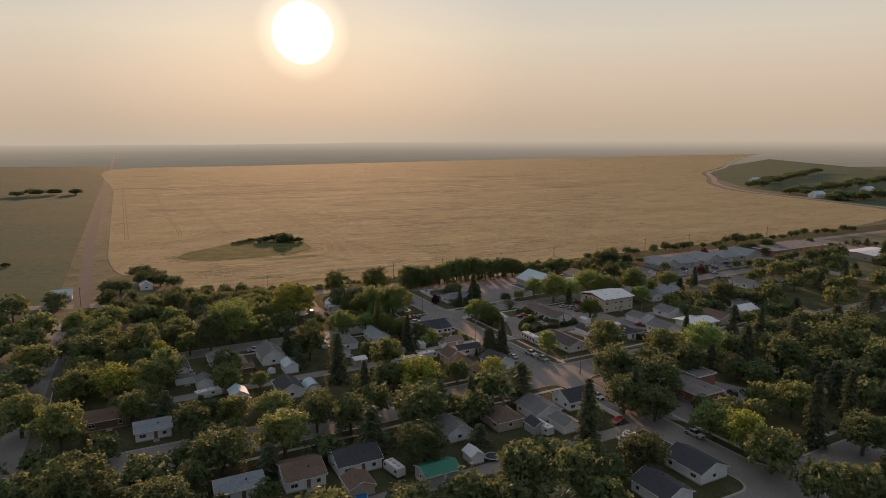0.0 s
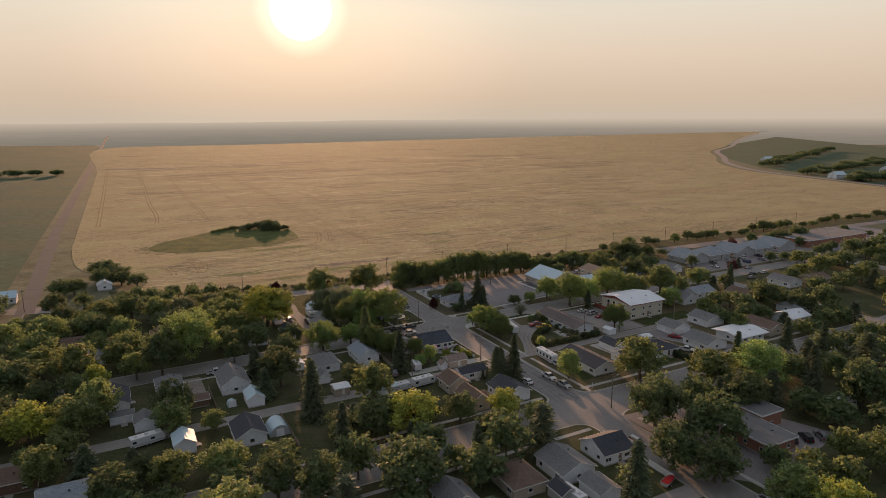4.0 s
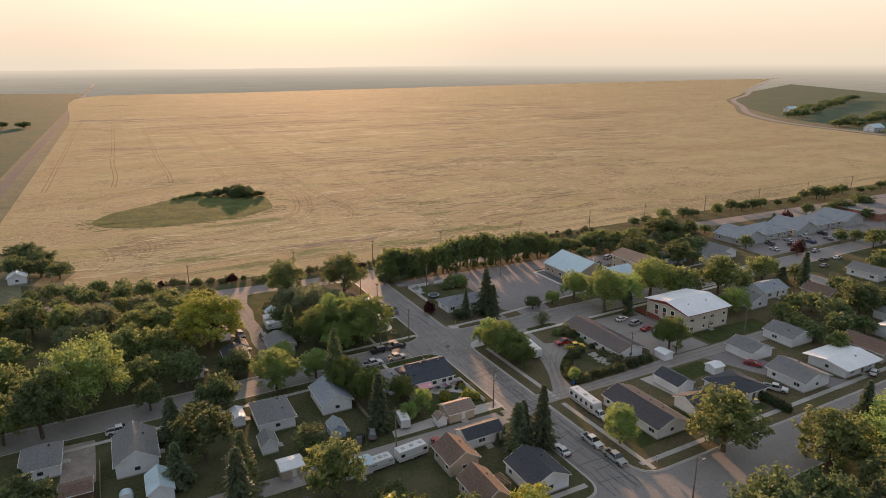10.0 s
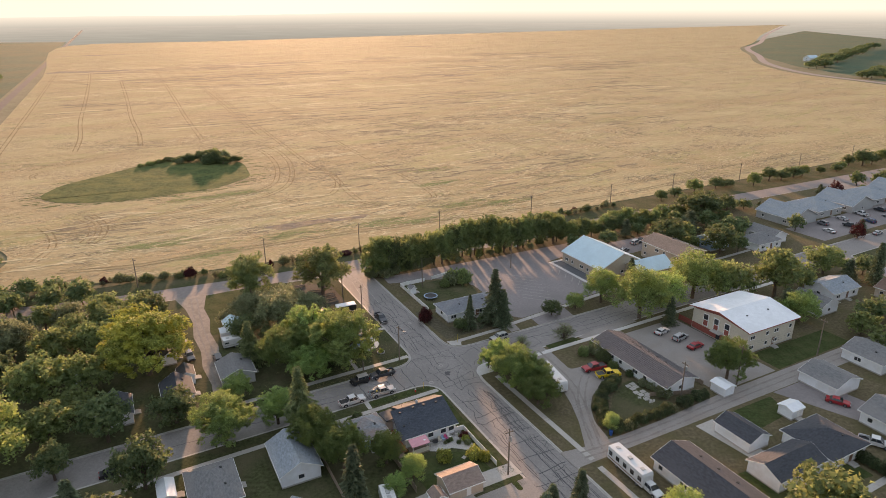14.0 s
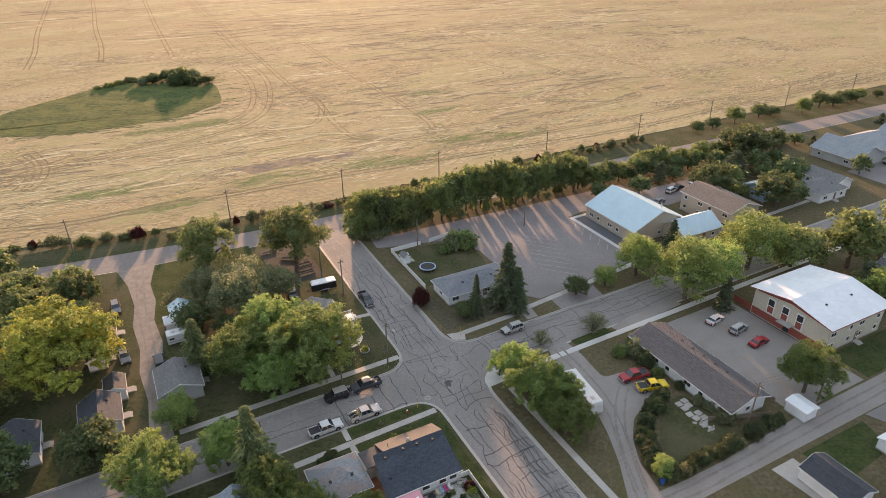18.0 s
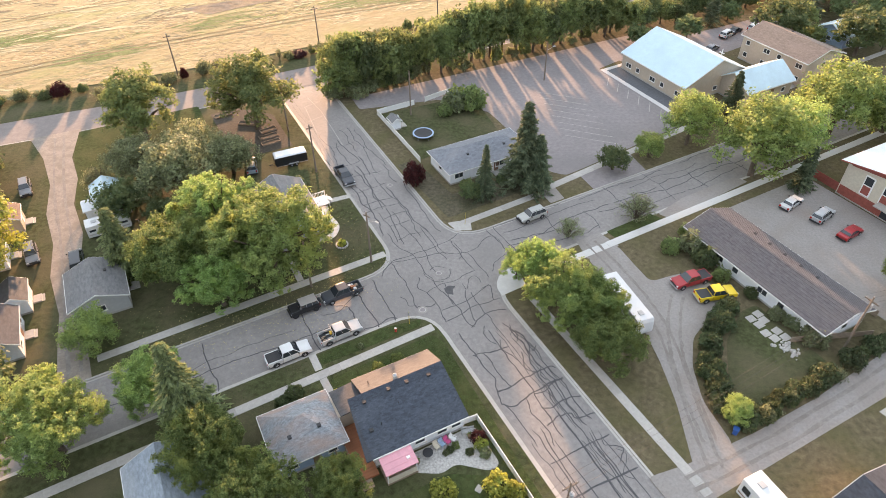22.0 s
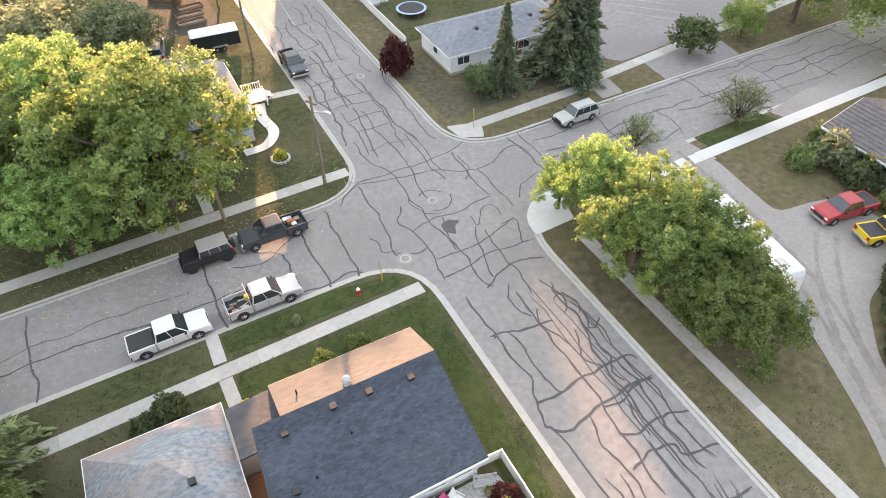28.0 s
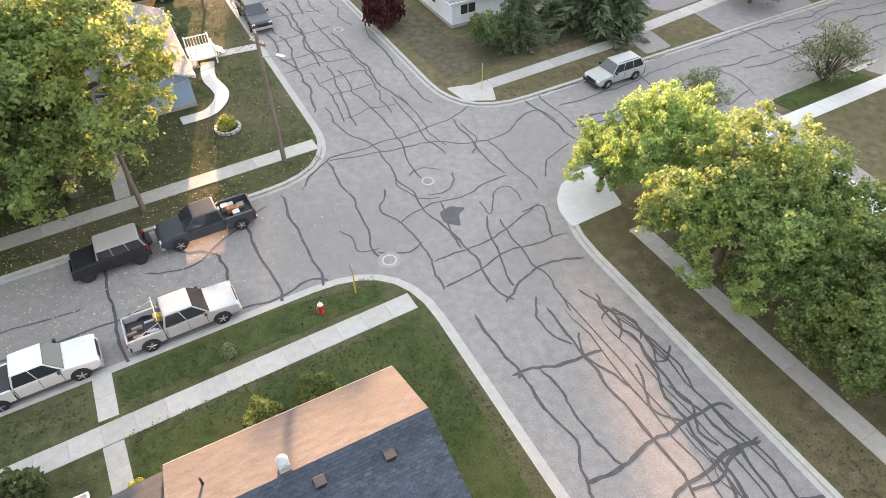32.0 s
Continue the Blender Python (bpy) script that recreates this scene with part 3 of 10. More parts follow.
def tracks():
    """Pairs of wheel tracks pressed into the crop."""
    s = Shape()
    rng = random.Random(5)

    def pair(pts, z=0.03, w=0.6, gap=2.3):
        line = path_line(pts, 10)
        for side in (-1, 1):
            off = []
            for i, q in enumerate(line):
                a, b = line[max(0, i - 1)], line[min(len(line) - 1, i + 1)]
                k = math.hypot(b[0] - a[0], b[1] - a[1]) or 1
                off.append((q[0] - (b[1] - a[1]) / k * side * gap / 2, q[1] + (b[0] - a[0]) / k * side * gap / 2))
            s.strip(in_town(off), [w * rng.uniform(0.6, 1.3) for _ in off], z)

    # the long passes up the field, thirty-six metres apart
    for k in range(5):
        u0 = -118 + 36.5 * k - (6 if k == 0 else 0)
        pair([(u0 + 22 * ((v - 300) / 500) * (0.4 if k < 3 else 0.8) + rng.uniform(-1, 1), v) for v in ((330, 330, 330, 330, 330, 230, 200, 240, 220)[k], 380, 460, 580, 760, 1000)], 0.03, 0.75, 2.6)
    # the rounds about the slough and the headland turns
    pair([(-100, 262), (-98, 276), (-68, 301), (-29, 312), (4, 305), (18, 286), (19, 243), (10, 201), (-3, 183), (-30, 170), (-55, 162), (-77, 156), (-100, 166)])
    pair([(-104, 284), (-70, 312), (-30, 322), (8, 315), (26, 290), (27, 243), (16, 196), (0, 174), (-30, 160)])
    pair([(48, 700), (40, 453), (36.5, 307), (34.7, 225), (38, 209), (37, 186), (27, 163), (11, 159), (-14, 158), (-55, 155), (-90, 149)])
    pair([(74, 510), (72, 347), (69, 258), (69.4, 201), (69.5, 164), (66.7, 136), (55, 126), (36, 137), (34, 159), (37, 186), (37, 213)])
    pair([(-78, 175), (-74, 163), (-74, 150), (-77, 140)], 0.034, 0.7)
    pair([(-74, 178), (-69.5, 161), (-70.5, 146), (-75, 136)], 0.036, 0.7)
    pair([(-92, 169), (-88, 156), (-87, 140), (-92, 126)])
    pair([(187, 358), (167, 221), (172, 158), (173, 135), (155, 129), (106, 130), (70, 133)])
    pair([(229, 324), (214, 208), (213, 145), (238, 132)])
    # the rounds along the headland
    pair([(-84, 112), (-74, 108.8), (-60, 106), (-46, 106.5), (-31, 107), (-20, 105.5), (13, 104.6), (32, 103), (54, 101.5), (98, 98.5), (142, 97), (191, 100), (292, 103), (470, 109)], 0.05, 0.6)
    pair([(60, 112), (98, 109), (142, 108), (191, 111), (292, 115), (470, 121)], 0.052, 0.45)
    pair([(-60, 139), (-49, 140), (-32, 141.8), (-13, 141.3), (-3, 141.2), (24, 140)], 0.054, 0.4)
    return s


HOLLOW = material("drowned_crop", (0.20, 0.17, 0.135), 1.0, 0.3, 2.5, 0.2, 0.3, tint=(0.33, 0.25, 0.15), tint_size=7, tint_amount=0.9, space="World", spec=0.05)
TRACK = material("flattened_crop", (0.235, 0.180, 0.098), 1.0, 0.25, 2.0, 0.2, 0.2, tint=(0.32, 0.245, 0.135), tint_size=9, tint_amount=0.9, space="World", spec=0.05)
for pts in ([(-130, 956), (-75, 942), (-20, 941), (-19, 962), (-60, 968), (-110, 989)], [(-130, 1365), (-60, 1352), (16, 1370), (-50, 1384)], [(583, 1320), (640, 1280), (650, 1292), (600, 1338)],
            [(-14, 127), (6, 126.5), (30, 124), (26, 119), (8, 121), (-8, 119)], [(330, 640), (372, 632), (380, 642), (345, 652)]):
    part("hollow", Shape().add([(x, y, 0.045) for x, y in rounded(in_town(pts), 1.5, 3)], [tuple(range(4 * len(pts)))]), HOLLOW, FIELD, "grey drowned-out hollow in the crop")
part("wheel_tracks", tracks(), TRACK, FIELD, "wheel tracks flattened through the grain", kind="stuff")



def streaks(seed, count, w, spread, grey=0.0):
    """Wind-laid tufts, with the ripples' light and shade painted in: short ragged wisps that lean every way about the
    rows, gathered in patches towards the town.
    """
    s = Shape()
    rng = random.Random(seed)
    made = 0
    while made < count:
        u, v = rng.uniform(-85, 330), 96 + 260 * rng.random() ** spread
        near = min(math.hypot((u - a) / 9, (v - b) / 2.6) for a, b in LAID)
        if near > 1.0 + grey and noise.noise((u * 0.020, v * 0.035, seed)) + 0.5 * noise.noise((u * 0.07, v * 0.12, seed)) < rng.uniform(0.0, 0.5):
            continue
        if near < 1.0 + grey and rng.random() < 0.3:
            continue
        if -112 < u < 12 and 180 < v < 292:
            continue
        made += 1
        n, step, tilt = rng.randint(3, 5), rng.uniform(0.5, 1.3) * (0.7 + v / 300), rng.gauss(0.0, 0.32)
        pts = [(u + step * k, v + tilt * step * k + 0.9 * noise.noise(((u + step * k) * 0.5, v * 0.5, seed))) for k in range(n)]
        top = w * rng.uniform(0.5, 1.5) * (0.7 + v / 350)
        s.strip(in_town(pts), [top * (0.25 if k in (0, n - 1) else rng.uniform(0.5, 1.2)) for k in range(n)], 0.012 + 0.000008 * made)
    return s


def ridges(seed, count, w):
    """Longer wavering ridges of laid crop over the middle of the field, broken and gathered in bands."""
    s = Shape()
    rng = random.Random(seed)
    made = 0
    while made < count:
        u, v = rng.uniform(-110, 700), 120 + 900 * rng.random() ** 1.6
        if -118 < u < 26 and 176 < v < 300 or u > 60 + v or noise.noise((u * 0.006, v * 0.011, seed)) < rng.uniform(-0.05, 0.35):
            continue
        made += 1
        n, step, tilt = rng.randint(4, 9), rng.uniform(1.5, 3.6) * (0.6 + v / 320), rng.gauss(-0.06, 0.16)
        pts = [(u + step * k, v + tilt * step * k + (2.0 + v / 160) * noise.noise(((u + step * k) * 0.05, v * 0.05, 2))) for k in range(n)]
        top = w * rng.uniform(0.4, 1.3) * (0.5 + v / 330)
        s.strip(in_town(pts), [top * (0.2 if k in (0, n - 1) else rng.uniform(0.3, 1.3)) for k in range(n)], 0.04 + 0.00001 * made)
    return s


def wisps(seed, spots, per, w):
    """Greener wisps of late crop round a few spots of the headland."""
    s = Shape()
    rng = random.Random(seed)
    for u0, v0 in spots:
        for _ in range(per):
            u, v, n, step = u0 + rng.gauss(0, 6), v0 + rng.gauss(0, 2.0), rng.randint(3, 6), rng.uniform(0.8, 2.0)
            pts = [(u + step * k, v + rng.gauss(0, 0.15) + 0.1 * k * rng.uniform(-1, 1)) for k in range(n)]
            s.strip(in_town(pts), [w * (0.2 if k in (0, n - 1) else rng.uniform(0.5, 1.3)) for k in range(n)], 0.03 + 0.00001 * len(s.f))
    return s


LAID = [(-14, 127), (-4, 127.5), (7, 125), (19, 123), (31, 125), (46, 124), (62, 121.5), (-43, 127.5), (-33, 126.5), (-26, 124), (12, 120), (95, 122), (118, 118), (-78, 128)]
GREEN_SPOTS = [(-52, 125), (-39, 105), (-9, 113), (29, 110), (38, 105.5), (-61, 126), (75, 155), (86, 183), (-37, 184), (-26, 183), (88, 112), (70, 118), (-12, 184)]
LODGED = material("lodged_crop", (0.215, 0.175, 0.115), 1.0, 0.3, 1.5, 0.2, 0.2, tint=(0.265, 0.21, 0.135), tint_size=18, tint_amount=0.9, space="World", spec=0.05)
PALE_STRAW = material("pale_straw", (0.53, 0.44, 0.27), 1.0, 0.2, 1.5, 0.2, 0.2, tint=(0.47, 0.385, 0.225), tint_size=20, space="World", spec=0.05)
LATE_CROP = material("late_green_crop", (0.19, 0.215, 0.088), 1.0, 0.3, 1.5, 0.2, 0.2, tint=(0.28, 0.265, 0.12), tint_size=6, tint_amount=0.9, space="World", spec=0.05)
part("lodged_streaks", streaks(3, 3400, 0.5, 1.5, 0.25), LODGED, FIELD, "grey-brown tufts of wind-laid crop, with ripple shade painted in", kind="stuff")
part("straw_streaks", streaks(8, 3000, 0.5, 1.4, 0.1), PALE_STRAW, FIELD, "pale tufts of bent straw, with lit ripple edges painted in", kind="stuff")
part("far_lodged", ridges(12, 900, 1.7), LODGED, FIELD, "long grey-brown ridges of laid crop", kind="stuff")
part("far_straw", ridges(15, 600, 1.4), PALE_STRAW, FIELD, "long pale ridges of bent straw", kind="stuff")
part("late_crop", wisps(6, GREEN_SPOTS, 70, 0.42), LATE_CROP, FIELD, "greener wisps of late crop", kind="stuff")

# green slough in the field
SLOUGH = [(-96, 221), (-91, 209), (-79, 200), (-60, 195), (-37, 196), (-18, 199), (0, 213), (3, 246), (-5, 275), (-28, 276), (-47, 270), (-68, 254), (-87, 240)]
SLOUGH_GRASS = material("slough_grass", (0.082, 0.104, 0.040), 1.0, 0.4, 2.0, 0.3, 0.5, tint=(0.140, 0.148, 0.052), tint_size=9, tint_amount=0.95, space="World", spec=0.05)
s_pts = in_town(SLOUGH)
rim = path_line(SLOUGH + SLOUGH[:1], 8)
part("ragged_edge", wisps(9, [(u, v) for u, v in rim[::2]], 5, 0.8), SLOUGH_GRASS, FIELD, "ragged green edge of the slough", kind="stuff")
sheet("slough", rounded(s_pts, 7, 4), 0.07, SLOUGH_GRASS, "uncut green slough grass within the grain", "grass patch")
# the pasture west of the rural road, and the green land within the bend
sheet("pasture", [tuple(w0 + west * d + Vector((-k, 0))) for d, k in ((0, 8), (150, 8), (2000, 8), (2000, 900), (0, 900))], -0.12, PASTURE, "green-brown pasture beside the rural road", "field")
bend = path_line([(u + 13, v - 8) for u, v in FIELD_EDGE[7:17]], 8)
tagged(part("road_bend", Shape().strip(in_town(bend), 11, -0.08), FIELD_ROAD), "pale road curving round the far edge of the field", "road", kind="structure")
sheet("meadow", in_town([(690, 160), (900, 120), (1500, 500), (2300, 1500), (1350, 1000), (1010, 700), (850, 505), (745, 312)]), -0.11, PASTURE, "green meadow beyond the bend", "field")


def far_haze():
    """Wooded rise along the horizon, its haze painted in as a glow that brightens upwards."""
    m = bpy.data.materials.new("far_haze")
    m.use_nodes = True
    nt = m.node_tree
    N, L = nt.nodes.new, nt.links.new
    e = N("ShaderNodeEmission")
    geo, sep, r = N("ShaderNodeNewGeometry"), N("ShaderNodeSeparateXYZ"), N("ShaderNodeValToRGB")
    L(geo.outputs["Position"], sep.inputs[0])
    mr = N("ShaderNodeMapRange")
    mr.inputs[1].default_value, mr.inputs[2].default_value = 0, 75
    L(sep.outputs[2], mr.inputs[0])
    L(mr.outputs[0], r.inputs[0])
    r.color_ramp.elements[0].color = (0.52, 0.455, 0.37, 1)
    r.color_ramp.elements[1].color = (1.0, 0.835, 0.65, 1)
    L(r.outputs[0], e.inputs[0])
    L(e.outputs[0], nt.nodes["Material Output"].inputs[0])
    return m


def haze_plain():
    """The far plain as a glowing sheet: evening haze painted in, paler the farther it lies."""
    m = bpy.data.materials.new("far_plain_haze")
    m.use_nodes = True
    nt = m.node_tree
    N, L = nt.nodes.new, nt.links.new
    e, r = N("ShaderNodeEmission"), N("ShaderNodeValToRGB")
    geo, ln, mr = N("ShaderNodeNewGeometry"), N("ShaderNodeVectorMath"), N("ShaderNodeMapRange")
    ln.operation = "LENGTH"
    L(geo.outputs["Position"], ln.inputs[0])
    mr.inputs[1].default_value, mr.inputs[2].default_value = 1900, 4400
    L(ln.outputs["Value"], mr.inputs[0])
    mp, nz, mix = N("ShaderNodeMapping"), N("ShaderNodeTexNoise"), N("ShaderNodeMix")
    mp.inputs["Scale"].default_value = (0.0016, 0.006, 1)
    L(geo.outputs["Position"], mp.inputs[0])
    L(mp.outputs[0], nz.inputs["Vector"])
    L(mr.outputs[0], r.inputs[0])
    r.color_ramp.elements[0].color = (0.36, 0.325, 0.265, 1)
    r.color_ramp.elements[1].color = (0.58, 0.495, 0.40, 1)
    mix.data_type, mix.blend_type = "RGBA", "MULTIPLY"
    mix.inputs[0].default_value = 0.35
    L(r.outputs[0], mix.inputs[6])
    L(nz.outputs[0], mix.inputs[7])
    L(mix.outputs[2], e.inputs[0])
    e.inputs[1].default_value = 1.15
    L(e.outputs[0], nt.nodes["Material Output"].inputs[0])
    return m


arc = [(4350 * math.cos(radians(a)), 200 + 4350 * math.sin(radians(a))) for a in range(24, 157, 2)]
sheet("backdrop_plain", [(-3900, 1650), (-1300, 1760), (3600, 2050)][::1] + arc, -0.13, haze_plain(), "far plain with evening haze painted in as a glow", "backdrop")

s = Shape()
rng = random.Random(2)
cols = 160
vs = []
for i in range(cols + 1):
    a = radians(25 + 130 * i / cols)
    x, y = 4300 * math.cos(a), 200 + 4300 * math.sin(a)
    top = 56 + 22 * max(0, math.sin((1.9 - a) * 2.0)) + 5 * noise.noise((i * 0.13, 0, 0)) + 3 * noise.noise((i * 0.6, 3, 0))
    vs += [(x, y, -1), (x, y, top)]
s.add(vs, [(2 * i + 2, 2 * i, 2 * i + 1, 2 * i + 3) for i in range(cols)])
tagged(part("backdrop", s, far_haze()), "wooded land along the horizon with haze painted in as a glow", "backdrop", kind="structure")


# ---- pavements, lanes, lots and cracks ----
def slab_walk(name, block_ob, a, b, width, z=0.03, mat=CONCRETE, step=1.5, singles=60, label="pale concrete pavement of square slabs"):
    """A pavement from a to b (town places): a bed with separate slabs on it."""
    (xa, ya), (xb, yb) = town(*a), town(*b)
    length = math.hypot(xb - xa, yb - ya)
    ang = math.degrees(math.atan2(yb - ya, xb - xa))
    bed = part(name, Shape().box(0, -width / 2, -0.1, length, width / 2, 0.012), CONCRETE)
    bed.matrix_world = pose(xa, ya, 0, 0, 0, ang)
    tagged(bed, label, "pavement", kind="structure")
    n = max(1, int(round(length / step)))
    w = length / n
    first = None
    rng = random.Random(int(length * 10))
    rest = Shape()
    for i in range(n):
        m = pose(w * (i + 0.5), 0, z - 0.018 + rng.uniform(-0.004, 0.004), rng.uniform(-0.25, 0.25), rng.uniform(-0.25, 0.25), 0)
        if i < singles:
            if first is None:
                first = part("slab", Shape().box(-w / 2 + 0.012, -width / 2 + 0.006, 0, w / 2 - 0.012, width / 2 - 0.006, 0.018), mat, bed)
                first.matrix_local = m
            else:
                again(first, m, bed)
        else:
            o = Shape().box(-w / 2 + 0.012, -width / 2 + 0.006, 0, w / 2 - 0.012, width / 2 - 0.006, 0.018)
            rest.add([m @ Vector(p) for p in o.v], o.f)
    if rest.v:
        part("slabs", rest, mat, bed, kind="stuff")
    return bed


slab_walk("pavement_southwest", BLOCK_SW, (-5.6, -9.2), (-100, -13.0), 1.25)
slab_walk("pavement_southwest_path", BLOCK_SW, (-21.7, -6.2), (-21.7, -9.0), 0.95, singles=4)
slab_walk("pavement_southwest_house_path", BLOCK_SW, (-21.7, -10.5), (-21.5, -16), 0.95, singles=4)
slab_walk("pavement_southeast", BLOCK_SE, (9.3, -10.4), (9.5, -44.4), 1.2)
slab_walk("pavement_southeast_lower", BLOCK_SE, (9.3, -46.6), (9.4, -77), 1.2)
slab_walk("pavement_northwest", BLOCK_NW, (-5.3, 7.6), (-46.5, 6.2), 1.3)
slab_walk("pavement_northwest_path", BLOCK_NW, (-18.6, 7.9), (-18.6, 16), 0.95, singles=6)
slab_walk("pavement_northeast", BLOCK_NE, (8.6, 8.6), (24, 9.4), 1.3)
slab_walk("pavement_northeast_far", BLOCK_NE, (25.2, 10.1), (71, 15.4), 1.4)
slab_walk("pavement_northeast_end", BLOCK_NE, (71.2, 15.4), (140, 19), 1.3)
slab_walk("pavement_east", BLOCK_SE, (14, -7.0), (120, -4.2), 1.35, mat=NEW_CONCRETE, label="new pale concrete pavement of square slabs")
slab_walk("pavement_corner_path", BLOCK_NW, (-4.8, 24.2), (-9.6, 24.6), 1.1, singles=4)
slab_walk("pavement_second_street", BLOCK_S2W, (-6.5, -96.0), (-150, -98.0), 1.3)
slab_walk("pavement_second_street_north", BLOCK_SW, (-6.5, -74.6), (-60, -74.6), 1.3)
slab_walk("pavement_second_street_east", BLOCK_SE, (8.0, -74.4), (120, -72.4), 1.3)
slab_walk("pavement_main_south", BLOCK_S2E, (9.4, -97), (9.4, -160), 1.3)
slab_walk("pavement_third_street", BLOCK_S2E, (8, -158), (60, -157), 1.3)


def garden_walk():
    """A poured walk that curves from the pavement path to the porch steps."""
    line = path_line([(-9.4, 23.4), (-9.9, 20.7), (-9.6, 17.6), (-11.0, 15.5), (-13.3, 15.2)], 8)
    tagged(part("garden_walk", Shape().strip(in_town(line), 1.15, 0.085), NEW_CONCRETE), "curved pale concrete walk round the house corner", "pavement", kind="structure")


garden_walk()
PATCHES = []


def patch(name, pts, mat, label, category, z=0.02, r=0.0):
    PATCHES.append(name)
    z += 0.0012 * (len(PATCHES) % 9)
    out = in_town(pts)
    if r:
        out = rounded(out, r, 4)
    return tagged(part(name, Shape().prism(out, -0.12, z), mat), label, category, kind="structure")


patch("kerb_ramp", [(5.75, -8.5), (9.9, -8.3), (10.9, -4.1), (9.1, -4.1), (7.5, -4.8), (6.5, -5.8), (5.95, -6.9)], NEW_CONCRETE, "new white concrete kerb ramp at the corner", "kerb ramp", 0.022, 0.3)
patch("kerb_ramp_northeast", [(6.6, 9.8), (7.0, 7.4), (9.2, 6.3), (10.0, 8.2), (8.4, 9.4)], CONCRETE, "worn concrete kerb ramp at the corner", "kerb ramp", 0.024, 0.3)
patch("alley_east", [(5.2, -45.0), (110, -45.0), (110, -39.6), (50, -40.0), (30, -41.2), (20, -41.2), (10.0, -40.6), (5.2, -39.8)], GRAVEL, "grey gravel alley with worn wheel ruts", "alley", 0.012, 0.6)
patch("alley_west", [(-150, -49.5), (-4.4, -48.0), (-4.4, -42.6), (-150, -44.5)], GRAVEL, "gravel alley between back yards", "alley", 0.012)
patch("alley_south", [(-160, -134), (-5, -131.5), (-5, -126.5), (-160, -129)], GRAVEL, "gravel alley behind the houses", "alley", 0.012)
patch("gravel_lane", [(-51.4, 3.2), (-47.4, 3.4), (-47.4, 12), (-46.4, 19), (-46.9, 27), (-45.9, 35), (-46.6, 44), (-45.4, 52), (-45.8, 60), (-43.6, 70.5), (-52.6, 71), (-50.6, 62), (-49.9, 52), (-50.9, 43), (-50.3, 34), (-51.1, 26), (-50.4, 17), (-51.0, 10)], DIRT_LANE, "pale gravel lane running to the field road", "lane", 0.014)
patch("driveway_southeast", [(21.3, -7.6), (27.2, -7.4), (26.6, -12), (26.2, -16.2), (30, -16.6), (33.4, -17.5), (33.6, -24.0), (29, -25.4), (24, -27.0), (20.4, -30.6), (17.7, -35.2), (16.4, -41.4), (10.3, -41.4), (14.7, -33.9), (17.4, -27.9), (19.3, -22.3), (20.4, -15)], GRAVEL, "curved worn gravel driveway", "driveway", 0.014, 1.2)
patch("driveway_crossing", [(22.2, -3.75), (26.6, -3.6), (27.4, -7.7), (21.2, -7.9)], GRAVEL, "worn gravel crossing over the verge", "driveway", 0.018, 0.3)
patch("bare_verge", [(38.2, -4.3), (44.7, -2.9), (57, -2.5), (58.2, -4.6), (43.2, -6.0), (39, -6.1)], GRAVEL, "bare gravelly verge beside the kerb", "verge", 0.018, 0.5)
patch("parking_lot_church", [(24.5, 47.5), (31.0, 38), (30.5, 20), (29.6, 14.2), (31.5, 11.9), (36, 12.3), (56, 14.8), (63.0, 15.6), (63.0, 43.2), (92, 48.5), (92, 54.5), (8.5, 56.8), (8.2, 51.5)], LOT, "grey asphalt parking lot with faded lines", "parking lot", 0.012, 0.8)
patch("church_apron", [(64.0, 20), (70.5, 20), (70.5, 41.6), (64.0, 41.6)], FRESH_ASPHALT, "dark asphalt apron with a pale kerb", "apron", 0.016)
patch("parking_lot_back", [(70, 43.6), (86, 44.5), (90, 37), (95, 36.0), (121, 38.6), (121, 47.6), (92, 48.0), (70, 46.0)], LOT, "worn lot behind the church hall", "parking lot", 0.010, 0.6)
patch("driveway_church", [(33.2, 6.2), (45, 6.5), (46, 12.4), (33.6, 11.0)], LOT, "wide asphalt crossing from the street to the lot", "driveway", 0.016)
patch("parking_lot_apartments", [(47.8, -8.6), (68.2, -8.2), (68.6, -39.4), (49.2, -39.5)], GRAVEL, "gravel parking lot beside the apartment block", "parking lot", 0.010)
patch("driveway_garages", [(60, -45.2), (72, -45.2), (75, -60), (84, -74), (76, -74), (66, -60)], LOT, "asphalt driveway between garages", "driveway", 0.012)
patch("driveway_alley", [(35, -46), (40, -46), (40.5, -60), (36.5, -60)], CONCRETE, "pale concrete parking pad by the alley", "driveway", 0.012)
patch("driveway_west", [(-99.2, -10.6), (-93.0, -10.8), (-92.8, -28), (-99.4, -27.6)], DIRT_LANE, "bare dirt driveway beside a house", "driveway", 0.014, 0.5)
patch("office_lot", [(6.2, -94), (36, -96), (48, -128), (12, -136), (6.2, -130)], LOT, "asphalt lot in front of the office", "parking lot", 0.012)
patch("parking_lot_far", [(165, 12), (236, 14), (236, 30), (165, 28)], LOT, "asphalt parking lot before the linked houses", "parking lot", 0.012)
patch("parking_lot_hall", [(255, 12), (380, 20), (380, 62), (255, 62)], LOT, "large asphalt parking lot beside the hall", "parking lot", -0.02)
patch("corner_lawn", [(-21, -11), (-6.4, -10.4), (-5.6, -12), (-6.6, -45), (-7.6, -45), (-8.4, -15.2), (-21, -15.2)], GREEN_LAWN, "watered green corner lawn", "lawn", 0.014, 0.5)
patch("verge_lawn", [(-21.1, -8.4), (-7.2, -8.3), (-6.4, -7.2), (-12, -6.2), (-21.1, -6.6)], GREEN_LAWN, "green grass verge beside the kerb", "lawn", 0.010, 0.4)
